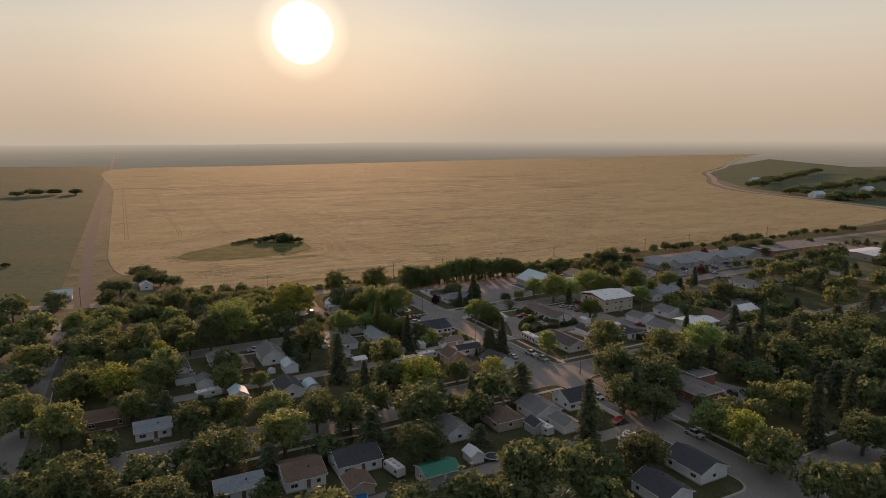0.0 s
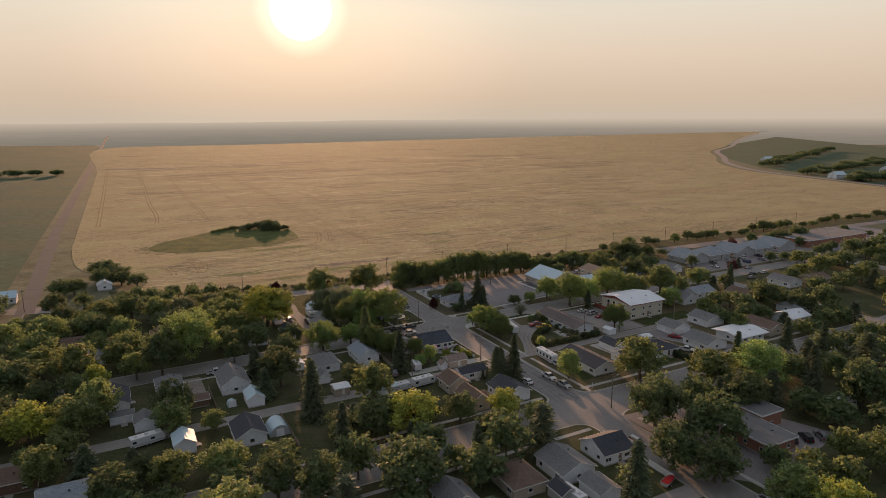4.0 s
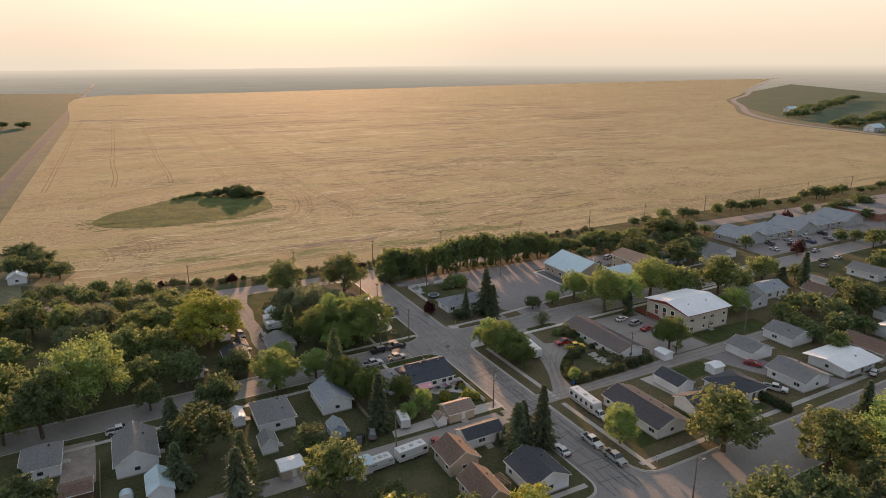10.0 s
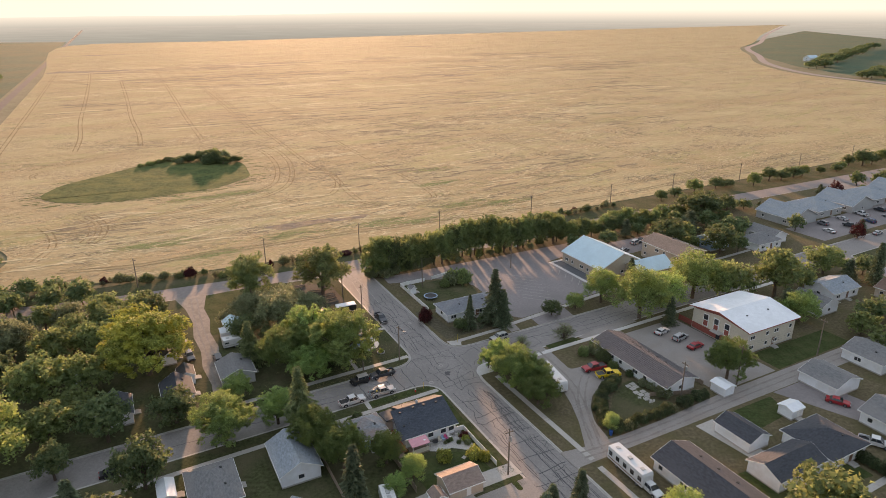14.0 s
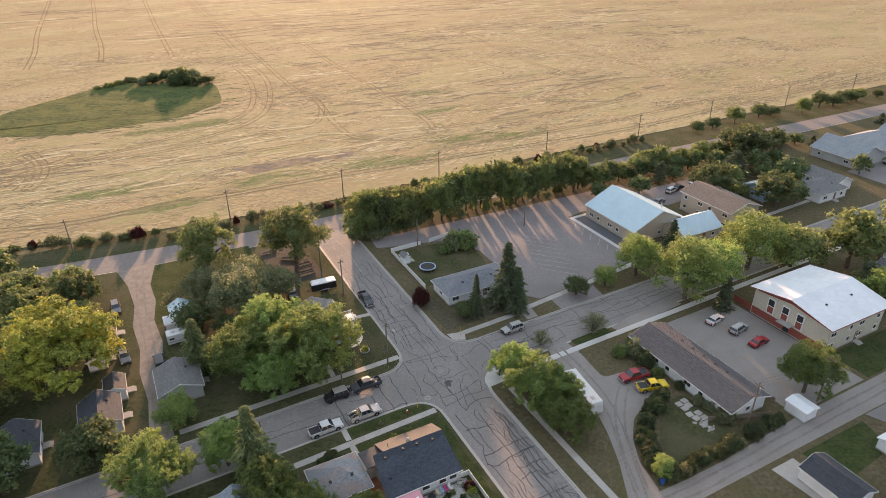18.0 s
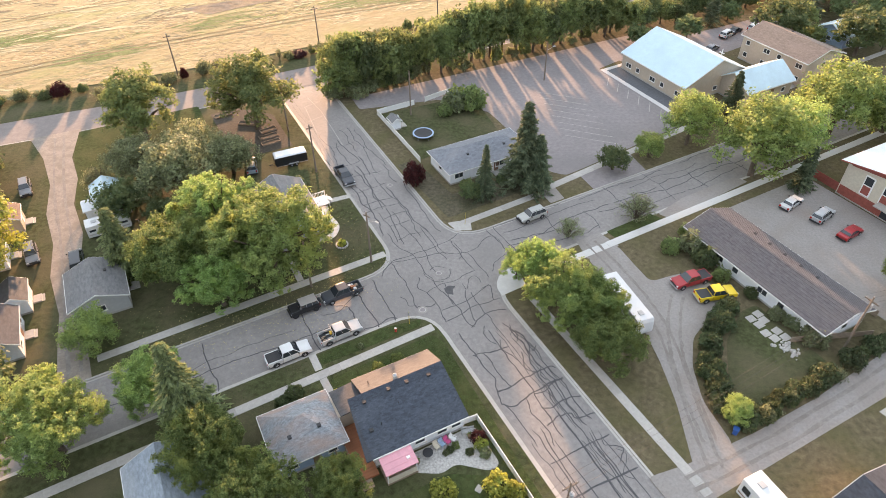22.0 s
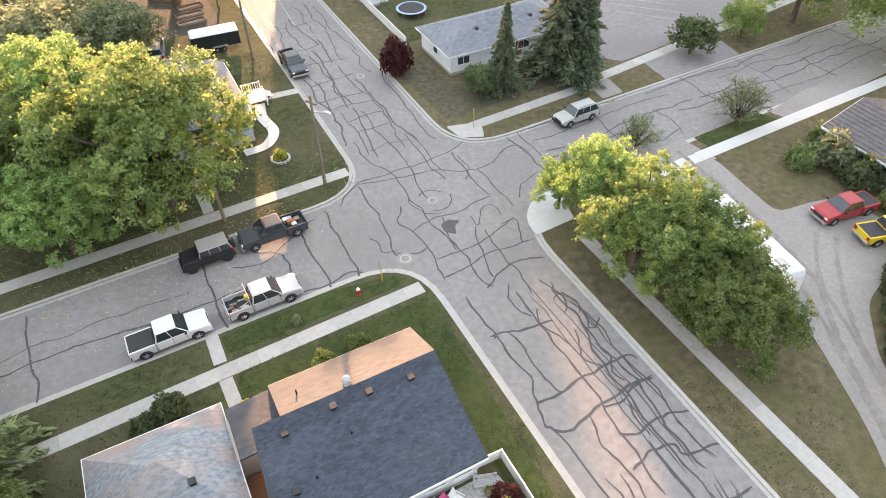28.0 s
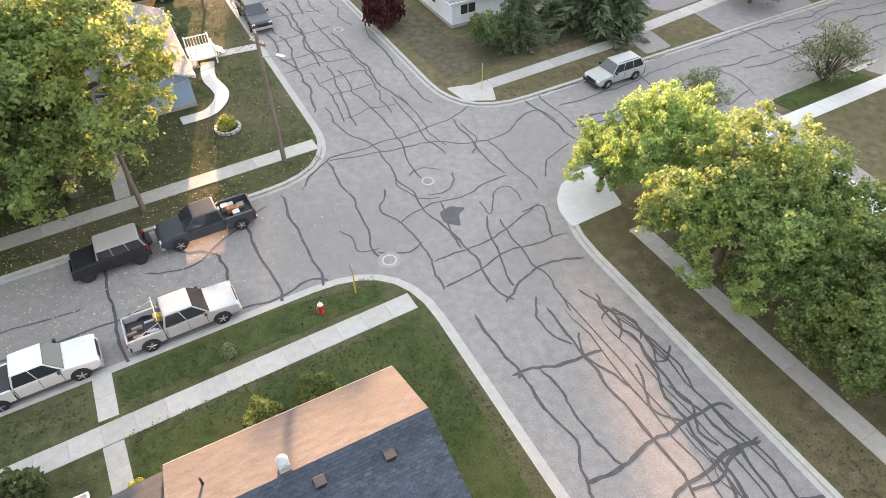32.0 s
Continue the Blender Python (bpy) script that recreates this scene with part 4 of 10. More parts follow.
patch("back_lawn", [(-22, -29.5), (-14, -29.2), (-9.4, -32), (-8.6, -41), (-22, -41)], GREEN_LAWN, "green back garden lawn", "lawn", 0.010, 0.8)
patch("gravel_garden", [(-16.8, -25.2), (-8.4, -25.2), (-8.2, -31), (-9.6, -31.2), (-12.6, -28.6), (-14.5, -29), (-17.2, -27.4)], STONE, "pale pebble garden with small plants", "garden bed", 0.022, 0.8)
patch("yard_northeast", [(10.8, 28.5), (29, 31), (31.5, 46), (10.8, 47.5)], LAWN, "patchy fenced back yard", "lawn", 0.010, 0.5)
patch("yard_southeast", [(22.4, -34.8), (27.3, -29.6), (33, -26.6), (36, -26.6), (36, -38.6), (21.4, -38.6)], LAWN, "green yard inside the hedge", "lawn", 0.016, 0.8)
patch("front_yard_northeast", [(7.4, 10.9), (25, 11.6), (29.2, 14), (29.2, 16.4), (11, 16.4), (10.0, 29), (6.4, 29)], BARE_LAWN, "worn grey-brown front lawn", "lawn", 0.012, 0.4)
patch("verge_crossing", [(24.4, 6.35), (27.2, 6.4), (27.6, 9.6), (24.6, 9.5)], GRAVEL, "bare earth crossing over the verge", "driveway", 0.018, 0.3)
patch("verge_green", [(27.8, -4.0), (37.0, -3.6), (38.0, -5.8), (28.2, -6.2)], GREEN_LAWN, "green grass verge between kerb and pavement", "lawn", 0.014, 0.3)
patch("yard_north", [(-46.4, 42), (-44.8, 69.4), (-21, 68.8), (-21, 42)], GREEN_LAWN, "green yard beside the gravel lane", "lawn", 0.010, 0.6)
patch("garden_north", [(-19, 44.5), (-8.2, 44.5), (-8.2, 58), (-14, 64), (-19.5, 64)], SOIL, "dark worked ground round the garden beds", "garden bed", 0.010, 0.6)
patch("yard_apartments", [(70, -31.5), (98, -31.5), (98, -39), (70, -39.4)], GREEN_LAWN, "green lawn beside the apartment block", "lawn", 0.012, 0.4)
patch("yard_corner", [(12, -70), (38, -70), (52, -72), (52, -62), (30, -60), (12, -62)], GREEN_LAWN, "green corner lawn", "lawn", 0.012, 0.5)
patch("yard_alley", [(42, -46), (58, -46), (56, -52), (44, -53)], GREEN_LAWN, "green yard by the alley", "lawn", 0.012, 0.5)
patch("driveway_house", [(-33.5, -41.5), (-4.4, -41.2), (-4.6, -37.8), (-20, -37.5), (-33, -38.6)], CONCRETE, "pale concrete driveway", "driveway", 0.016)


def wheel_ruts():
    """Pairs of darker ruts worn into the gravel of the driveway and the alleys."""
    s = Shape()
    rng = random.Random(31)
    for pts in ([(24.0, -5), (23.6, -12), (22.9, -18), (21.4, -24), (18.4, -30.5), (15.0, -37.0), (12.4, -42.6)], [(27.6, -20.2), (24.4, -23.0), (20.6, -27.4), (17.4, -33.0), (14.4, -39.6)],
                [(8.6, -42.6), (24, -43.2), (48, -42.6), (80, -42.2), (108, -42.2)], [(-49.2, 5), (-48.8, 20), (-48.4, 35), (-48.6, 50), (-47.4, 69)]):
        line = path_line(pts, 8)
        for side in (-0.78, 0.78):
            off = []
            for i, q in enumerate(line):
                a, b = line[max(0, i - 1)], line[min(len(line) - 1, i + 1)]
                k = math.hypot(b[0] - a[0], b[1] - a[1]) or 1
                off.append((q[0] - (b[1] - a[1]) / k * side + rng.uniform(-0.08, 0.08), q[1] + (b[0] - a[0]) / k * side + rng.uniform(-0.08, 0.08)))
            s.strip(in_town(off), [rng.uniform(0.28, 0.55) for _ in off], 0.034 + 0.0005 * len(s.f) / 10)
    return s


RUT = material("worn_gravel_rut", (0.235, 0.212, 0.190), 0.95, 0.16, 0.5, 0.2, 0.08, tint=(0.19, 0.165, 0.145), tint_size=2.5, tint_amount=0.8, space="World")
tagged(part("wheel_ruts", wheel_ruts(), RUT), "darker wheel ruts worn into the gravel lanes", "wheel ruts", kind="stuff")


def cracks(rng):
    """Sealed cracks: wandering tar bands along and across the streets."""
    s = Shape()

    def band(pts, w, closed=False):
        line = path_line(pts, 6)
        line = [(u + 0.30 * noise.noise((u * 0.55, v * 0.55, 1)) + 0.12 * noise.noise((u * 1.6, v * 1.6, 4)), v + 0.30 * noise.noise((u * 0.55, v * 0.55, 7)) + 0.12 * noise.noise((u * 1.6, v * 1.6, 9))) for u, v in line]
        band.z += 0.00004
        ws = [w * (0.8 + 0.75 * abs(noise.noise((u * 0.8, v * 0.8, 3)))) for u, v in line]
        ws[0] = ws[-1] = w * 0.3
        s.strip(in_town(line), ws, -0.122 + band.z)

    band.z = 0.0

    def along_v(u, v0, v1, w, wander=0.5, step=3.2):
        n = max(2, int((v1 - v0) / step))
        p, drift = [], 0.0
        for i in range(n + 1):
            drift = 0.72 * drift + rng.uniform(-wander, wander)
            p.append((u + drift, v0 + (v1 - v0) * i / n))
        band(p, w)

    def across(v, u0, u1, w, wander=0.35, step=2.2):
        n = max(2, int(abs(u1 - u0) / step))
        p, drift = [], 0.0
        for i in range(n + 1):
            drift = 0.7 * drift + rng.uniform(-wander, wander)
            p.append((u0 + (u1 - u0) * i / n, v + drift))
        band(p, w)

    # main street towards the camera: many long bands on the east half, fewer on the west
    for u, w in ((4.2, 0.10), (3.5, 0.17), (2.9, 0.16), (2.3, 0.13), (1.7, 0.19), (0.9, 0.10), (-0.7, 0.13), (-1.6, 0.16), (-3.2, 0.15), (-4.0, 0.10)):
        v = -31.0 + rng.uniform(-2, 3)
        while v > -78:
            d = rng.uniform(9, 26)
            along_v(u + rng.uniform(-0.3, 0.3), v, max(-80, v - d), w * rng.uniform(0.8, 1.2), 0.55, 2.0)
            v -= d * rng.uniform(0.75, 1.1)
    v = -33.0
    while v > -78:
        a, b = rng.choice(((-4.4, 5.0), (-3.4, 4.9), (-1.8, 4.8), (0.4, 5.0), (-4.3, 1.6)))
        across(v, a, b, rng.uniform(0.15, 0.24), 0.35)
        if rng.random() < 0.55:
            across(v - rng.uniform(0.4, 1.0), rng.uniform(-1, 1.5), rng.uniform(3.6, 5.0), 0.14, 0.45)
        v -= rng.uniform(2.6, 5.4)
    for _ in range(26):
        u, v = rng.uniform(0.2, 4.4), rng.uniform(-60, -12)
        band([(u, v), (u + rng.uniform(-0.6, 0.6), v - 1.2), (u + rng.uniform(-1.2, 1.2), v - 2.6), (u + rng.uniform(-0.5, 0.5), v - 3.8)], rng.uniform(0.07, 0.15))
    # the stretch before the crossing
    band([(-3.4, -16.0), (-1.6, -16.3), (0.0, -16.6), (1.7, -16.8)], 0.17)
    band([(-3.4, -22.3), (-1.8, -22.4), (0.5, -22.1), (2.8, -22.1), (4.6, -22.1), (5.1, -22.7)], 0.20)
    band([(-3.4, -24.6), (-2.5, -25.0), (-0.8, -24.7), (0.4, -24.5), (2.6, -24.4), (4.9, -24.4)], 0.22)
    band([(0.3, -24.8), (1.9, -25.0), (3.2, -24.6), (5.0, -24.2)], 0.17)
    band([(0.1, -26.7), (1.0, -27.3), (2.9, -27.1), (4.4, -27.3), (5.6, -27.8)], 0.18)
    band([(-0.8, -29.1), (0.8, -28.9), (2.5, -28.9), (2.7, -29.8), (3.9, -30.0), (5.3, -30.4), (5.4, -31.3)], 0.18)
    band([(0.8, -12.9), (0.6, -15.8), (0.5, -18.5), (0.5, -21.0), (0.6, -23.1), (0.3, -26.1), (0.1, -28.4), (-0.1, -31.5)], 0.16)
    band([(3.3, -14.0), (3.5, -17.6), (2.8, -20.7), (2.5, -23.0), (2.4, -25.2), (2.3, -27.2), (2.3, -31.6)], 0.17)
    band([(3.6, -16.4), (3.4, -20.2), (3.6, -22.1), (3.8, -24.1), (3.4, -26.1), (3.2, -28.1), (3.2, -31.4)], 0.16)
    band([(-3.0, -16.0), (-2.9, -18.4), (-2.8, -20.1), (-3.3, -22.1), (-3.8, -24.0), (-3.3, -25.0), (-3.4, -31.0)], 0.15)
    band([(-2.9, -11.6), (-3.1, -13.2), (-2.9, -15.5), (-3.2, -16.4)], 0.16)
    band([(-1.9, -16.4), (-1.6, -18.6), (-1.9, -20.8), (-1.5, -22.4)], 0.13)
    band([(-0.9, -24.8), (-1.4, -27.0), (-1.1, -29.6), (-1.5, -32.0)], 0.15)
    band([(4.2, -17.0), (4.5, -19.6), (4.2, -21.6), (4.5, -24.4), (4.2, -27.4), (4.4, -31.0)], 0.13)
    band([(2.8, -15.2), (3.6, -15.0), (4.3, -15.4), (4.5, -16.2)], 0.13)
    band([(3.4, -18.4), (4.0, -18.8), (4.9, -18.2)], 0.12)
    for u in (1.5, 1.9, 2.9, 4.0):
        along_v(u, -12 - rng.uniform(0, 4), -31, rng.uniform(0.07, 0.11), 0.5, 1.8)
    # the crossing: a loose net, with a few loops round the manhole
    band([(-7.9, 3.2), (-5.4, 5.4), (-2.2, 5.6), (1.4, 5.6), (4.5, 6.0), (7.4, 6.9)], 0.13)
    band([(-5.4, 5.4), (-5.3, 1.8), (-5.3, -1.1), (-5.8, -3.9), (-5.9, -5.0)], 0.14)
    band([(-2.8, 12.2), (-2.8, 8.4), (-1.6, 5.4), (-1.7, 1.8), (-1.5, -0.6), (-1.6, -2.8)], 0.13)
    band([(-1.6, -2.8), (-1.0, -5.2), (-0.8, -7.8), (-1.0, -10.4), (-0.5, -11.8)], 0.15)
    band([(0.3, 10.5), (0.5, 6.6), (-0.3, 1.9), (-0.1, -0.4)], 0.12)
    band([(2.2, 11.0), (2.2, 5.7), (2.4, 2.0)], 0.13)
    band([(2.8, 11.0), (2.8, 6.0), (2.9, 3.0)], 0.10)
    band([(5.0, 6.0), (4.9, 1.9), (4.9, -1.8)], 0.14)
    band([(5.4, 5.0), (5.2, 2.5), (4.3, 1.2)], 0.11)
    band([(-5.3, 5.3), (-1.5, 4.5), (2.1, 3.9), (4.9, 2.4), (7.6, 2.3), (8.8, 3.0)], 0.12)
    band([(8.8, 3.0), (11.3, 3.8), (11.8, 2.1)], 0.12)
    band([(-3.7, -2.9), (-1.1, -2.3), (1.2, -2.5), (3.9, -2.0), (5.0, -2.0)], 0.12)
    band([(-3.0, 0.6), (-3.9, -1.3), (-3.5, -2.9), (-3.1, -5.3), (-3.4, -7.3), (-3.6, -9.3)], 0.13)
    band([(-3.2, -7.0), (-0.8, -6.9), (1.6, -6.8), (5.3, -5.4)], 0.13)
    band([(-3.5, -9.1), (-0.9, -8.8), (1.5, -8.4), (5.3, -8.8)], 0.14)
    band([(-1.0, -11.8), (0.6, -10.7), (2.6, -10.3), (5.0, -10.9)], 0.15)
    band([(3.9, -5.7), (5.3, -5.7), (4.7, -7.5), (4.3, -8.7)], 0.12)
    band([(1.7, -4.9), (0.9, -6.8), (0.2, -9.9), (0.0, -10.9)], 0.13)
    band([(2.3, -5.6), (2.0, -8.4), (2.1, -11.2), (1.8, -13.9)], 0.13)
    band([(5.9, 2.3), (6.2, -1.7), (6.2, -4.4)], 0.12)
    band([(11.3, 5.5), (11.6, 2.4), (11.6, -0.8), (11.7, -3.0)], 0.16)
    band([(7.2, -3.4), (8.3, -2.0), (11.0, -0.9)], 0.11)
    band([(-0.2, -2.4), (-1.0, -5.2), (-1.1, -6.7)], 0.14)
    band([(2.0, -3.4), (2.0, -4.8), (3.2, -3.2), (4.5, -3.1), (4.6, -4.6)], 0.10)
    band([(-7.2, -1.8), (-6.5, -2.8), (-6.6, -4.1), (-5.5, -4.3)], 0.11)
    band([(-5.7, -4.5), (-4.3, -5.6), (-2.9, -5.1)], 0.12)
    for a0, r in ((0.5, 1.3), (2.6, 2.1), (4.2, 1.7)):
        band([(0.2 + r * math.cos(a0 + 0.4 * k), 0.2 + r * math.sin(a0 + 0.4 * k)) for k in range(6)], 0.10)
    # main street beyond the crossing
    for u in (-3.6, -2.4, -1.0, 0.3, 1.7, 3.0, 4.3):
        v = 9 + rng.uniform(-1, 3)
        while v < 40:
            d = rng.uniform(6, 15)
            along_v(u + rng.uniform(-0.4, 0.4), v, min(46, v + d), rng.uniform(0.11, 0.2), 0.5, 2.2)
            v += d * rng.uniform(0.9, 1.3)
    for v in (10.5, 13, 15.6, 18, 21.5, 25, 29, 34, 40):
        across(v + rng.uniform(-0.6, 0.6), rng.uniform(-4.2, -2), rng.uniform(1.5, 5), rng.uniform(0.09, 0.15), 0.5)
    # west arm
    across(-2.6, -15, -64, 0.15, 0.22, 3)
    across(-0.9, -22, -40, 0.08, 0.35, 3)
    for u in (-9.4, -12.0, -20.5, -34, -52, -71):
        along_v(u, -6.0 + 0.026 * (u + 5), 3.4 + 0.026 * (u + 5), 0.17, 0.3, 2.4)
    band([(-14.6, -2.8), (-15.0, -4.6), (-13.2, -5.3), (-10.4, -5.0), (-9.2, -5.4)], 0.16)
    band([(-16.4, 1.2), (-14.2, -0.4), (-14.4, -2.8)], 0.15)
    band([(-18.5, 0.2), (-16, -0.4), (-13.4, 1.2), (-10.4, 2.6)], 0.12)
    # east arm
    for v, w in ((-2.4, 0.12), (-0.4, 0.16), (1.2, 0.17), (2.6, 0.11), (4.4, 0.14)):
        u = 11 + rng.uniform(0, 6)
        while u < 84:
            d = rng.uniform(7, 20)
            across(v + 0.026 * u + rng.uniform(-0.4, 0.4), u, u + d, w, 0.5, 2.6)
            u += d * rng.uniform(0.9, 1.5)
    u = 13.0
    while u < 84:
        a, b = rng.choice(((-3.8, 5.4), (-1.5, 5.2), (-3.8, 1.5)))
        along_v(u, a + 0.026 * u, b + 0.026 * u, rng.uniform(0.11, 0.19), 0.4, 2.2)
        u += rng.uniform(5, 9)
    # church lot
    for _ in range(7):
        u, v = rng.uniform(40, 58), rng.uniform(18, 44)
        across(v, u, u + rng.uniform(5, 12), 0.09, 0.5)
    return s


CRACKS = part("crack_sealant", cracks(random.Random(14)), TAR)
tagged(CRACKS, "dark tar bands sealing the cracks of the streets", "crack sealant", kind="stuff")
# darker repair by the crossing and leaf litter at the kerbs
s = Shape().prism(in_town(rounded([(-1.0, -4.2), (-0.2, -5.0), (0.2, -4.0), (0.9, -3.6), (0.1, -3.0), (-0.8, -3.2)], 0.2, 3)), -0.14, -0.1195)
tagged(part("asphalt_patch", s, TAR), "dark asphalt repair patch at the crossing", "road patch", kind="structure")


def litter():
    s = Shape()
    rng = random.Random(77)
    for _ in range(2600):
        if rng.random() < 0.75:
            u, v = rng.gauss(-24, 8), rng.gauss(4.5, 4.5)
        else:
            u, v = rng.gauss(-12, 9), rng.gauss(12, 6)
        if not (-46 < u < -5 and -5.4 < v < 26):
            continue
        kerb = 3.6 + 0.026 * (u + 5)
        z = -0.120 if v < kerb else 0.048
        x, y = town(u, v)
        a, r = rng.uniform(0, 6.28), rng.uniform(0.03, 0.075)
        p = [(x + r * math.cos(a + k * 1.571) * (1 if k % 2 else 0.6), y + r * math.sin(a + k * 1.571) * (1 if k % 2 else 0.6), z + rng.uniform(0, 0.02)) for k in range(4)]
        s.add(p, [(0, 1, 2, 3)])
    return s


LITTER = material("fallen_leaves", (0.52, 0.44, 0.20), 0.9, 0.3, 0.2, 0.2)
tagged(part("fallen_leaves", litter(), LITTER), "small yellow fallen leaves on street and grass", "fallen leaves", kind="stuff")

# painted bay lines of the church lot
s = Shape()
for k in range(8):
    u0, v0 = 44.4 - 0.72 * k, 40.6 - 2.5 * k
    s.strip(in_town([(u0, v0), (u0 + 7.0, v0 - 7.4)]), 0.13, 0.029)
for k in range(7):
    u0, v0 = 62.3 + 0.05 * k, 38.6 - 3.3 * k
    s.strip(in_town([(u0, v0), (u0 - 2.8, v0 - 2.9)]), 0.13, 0.029)
tagged(part("bay_lines", s, PAINT_LINE), "faded white parking bay lines", "road marking", kind="structure")
s = Shape()
for a, b in (((0.2, 40), (1.0, 55)), ((-2.6, 47), (-1.4, 58)), ((1.0, 55), (0.4, 61.5)), ((-2.6, 52), (1.4, 53.0)), ((-1.6, 58), (2.2, 59.0))):
    s.strip(in_town([a, b]), 0.11, -0.118)
tagged(part("road_lines", s, PAINT_LINE), "faded pale lines painted across the street", "road marking", kind="structure")
slab_walk("kerb_church", BLOCK_NE, (63.55, 20.4), (63.55, 42.6), 1.1, 0.08, NEW_CONCRETE, 3, 12, "pale raised concrete walk by the church")
slab_walk("kerb_church_end", BLOCK_NE, (64.2, 42.1), (70.4, 42.4), 1.0, 0.08, NEW_CONCRETE, 3, 4, "pale raised concrete walk by the church")


def manhole(u, v, r=0.42, ring=0.8):
    root = thing("manhole", "round steel manhole cover in a concrete ring", "manhole", *town(u, v), 0, -0.13)
    part("ring", Shape().tube((0, 0, -0.05), (0, 0, 0.016), ring, ring, 28), GRAVEL, root)
    c = part("cover", Shape().tube((0, 0, 0), (0, 0, 0.024), r, r, 24), LOT, root)
    part("rim", Shape().tube((0, 0, 0), (0, 0, 0.020), r + 0.1, r + 0.1, 24), CONCRETE, root)


manhole(0.0, 0.0, 0.33, 0.55)
manhole(-5.4, -5.6, 0.36, 0.72)
manhole(2.8, 24.0, 0.33, 0.5)


# ---- trees ----
def leaf_mesh(name, centres, normals, size, mat, rng, along=None, wide=0.55, loose=1.0, single=False):
    """Many small leaf clumps, each a bent pair of faces, or a single pointed face."""
    n = len(centres)
    rnd = rng.normal(size=(n, 3))
    nrm = normals + loose * rng.normal(size=(n, 3))
    nrm /= np.linalg.norm(nrm, axis=1, keepdims=True)
    a = np.cross(nrm, rnd) if along is None else along + 0.35 * rnd
    a /= np.linalg.norm(a, axis=1, keepdims=True)
    b = np.cross(nrm, a)
    b /= np.linalg.norm(b, axis=1, keepdims=True) + 1e-9
    sz = (size * rng.uniform(0.6, 1.35, n))[:, None]
    if single:
        v = np.stack([centres + a * sz, centres - a * sz * 0.6 + b * sz * 0.75, centres - a * sz * 0.6 - b * sz * 0.75], axis=1)
        me = bpy.data.meshes.new(name)
        me.vertices.add(3 * n)
        me.vertices.foreach_set("co", v.reshape(-1))
        me.loops.add(3 * n)
        me.loops.foreach_set("vertex_index", np.arange(3 * n))
        me.polygons.add(n)
        me.polygons.foreach_set("loop_start", np.arange(n) * 3)
        me.update(calc_edges=True)
        me.materials.append(mat)
        return me
    v = np.empty((n, 4, 3))
    v[:, 0] = centres - a * sz
    v[:, 1] = centres - b * sz * wide + nrm * sz * 0.22
    v[:, 2] = centres + a * sz
    v[:, 3] = centres + b * sz * wide + nrm * sz * 0.22
    me = bpy.data.meshes.new(name)
    me.vertices.add(4 * n)
    me.vertices.foreach_set("co", v.reshape(-1))
    me.loops.add(6 * n)
    k = (np.arange(n) * 4)[:, None]
    me.loops.foreach_set("vertex_index", (k + np.array([0, 1, 2, 0, 2, 3])).reshape(-1))
    me.polygons.add(2 * n)
    me.polygons.foreach_set("loop_start", np.arange(2 * n) * 3)
    me.update(calc_edges=True)
    me.materials.append(mat)
    return me


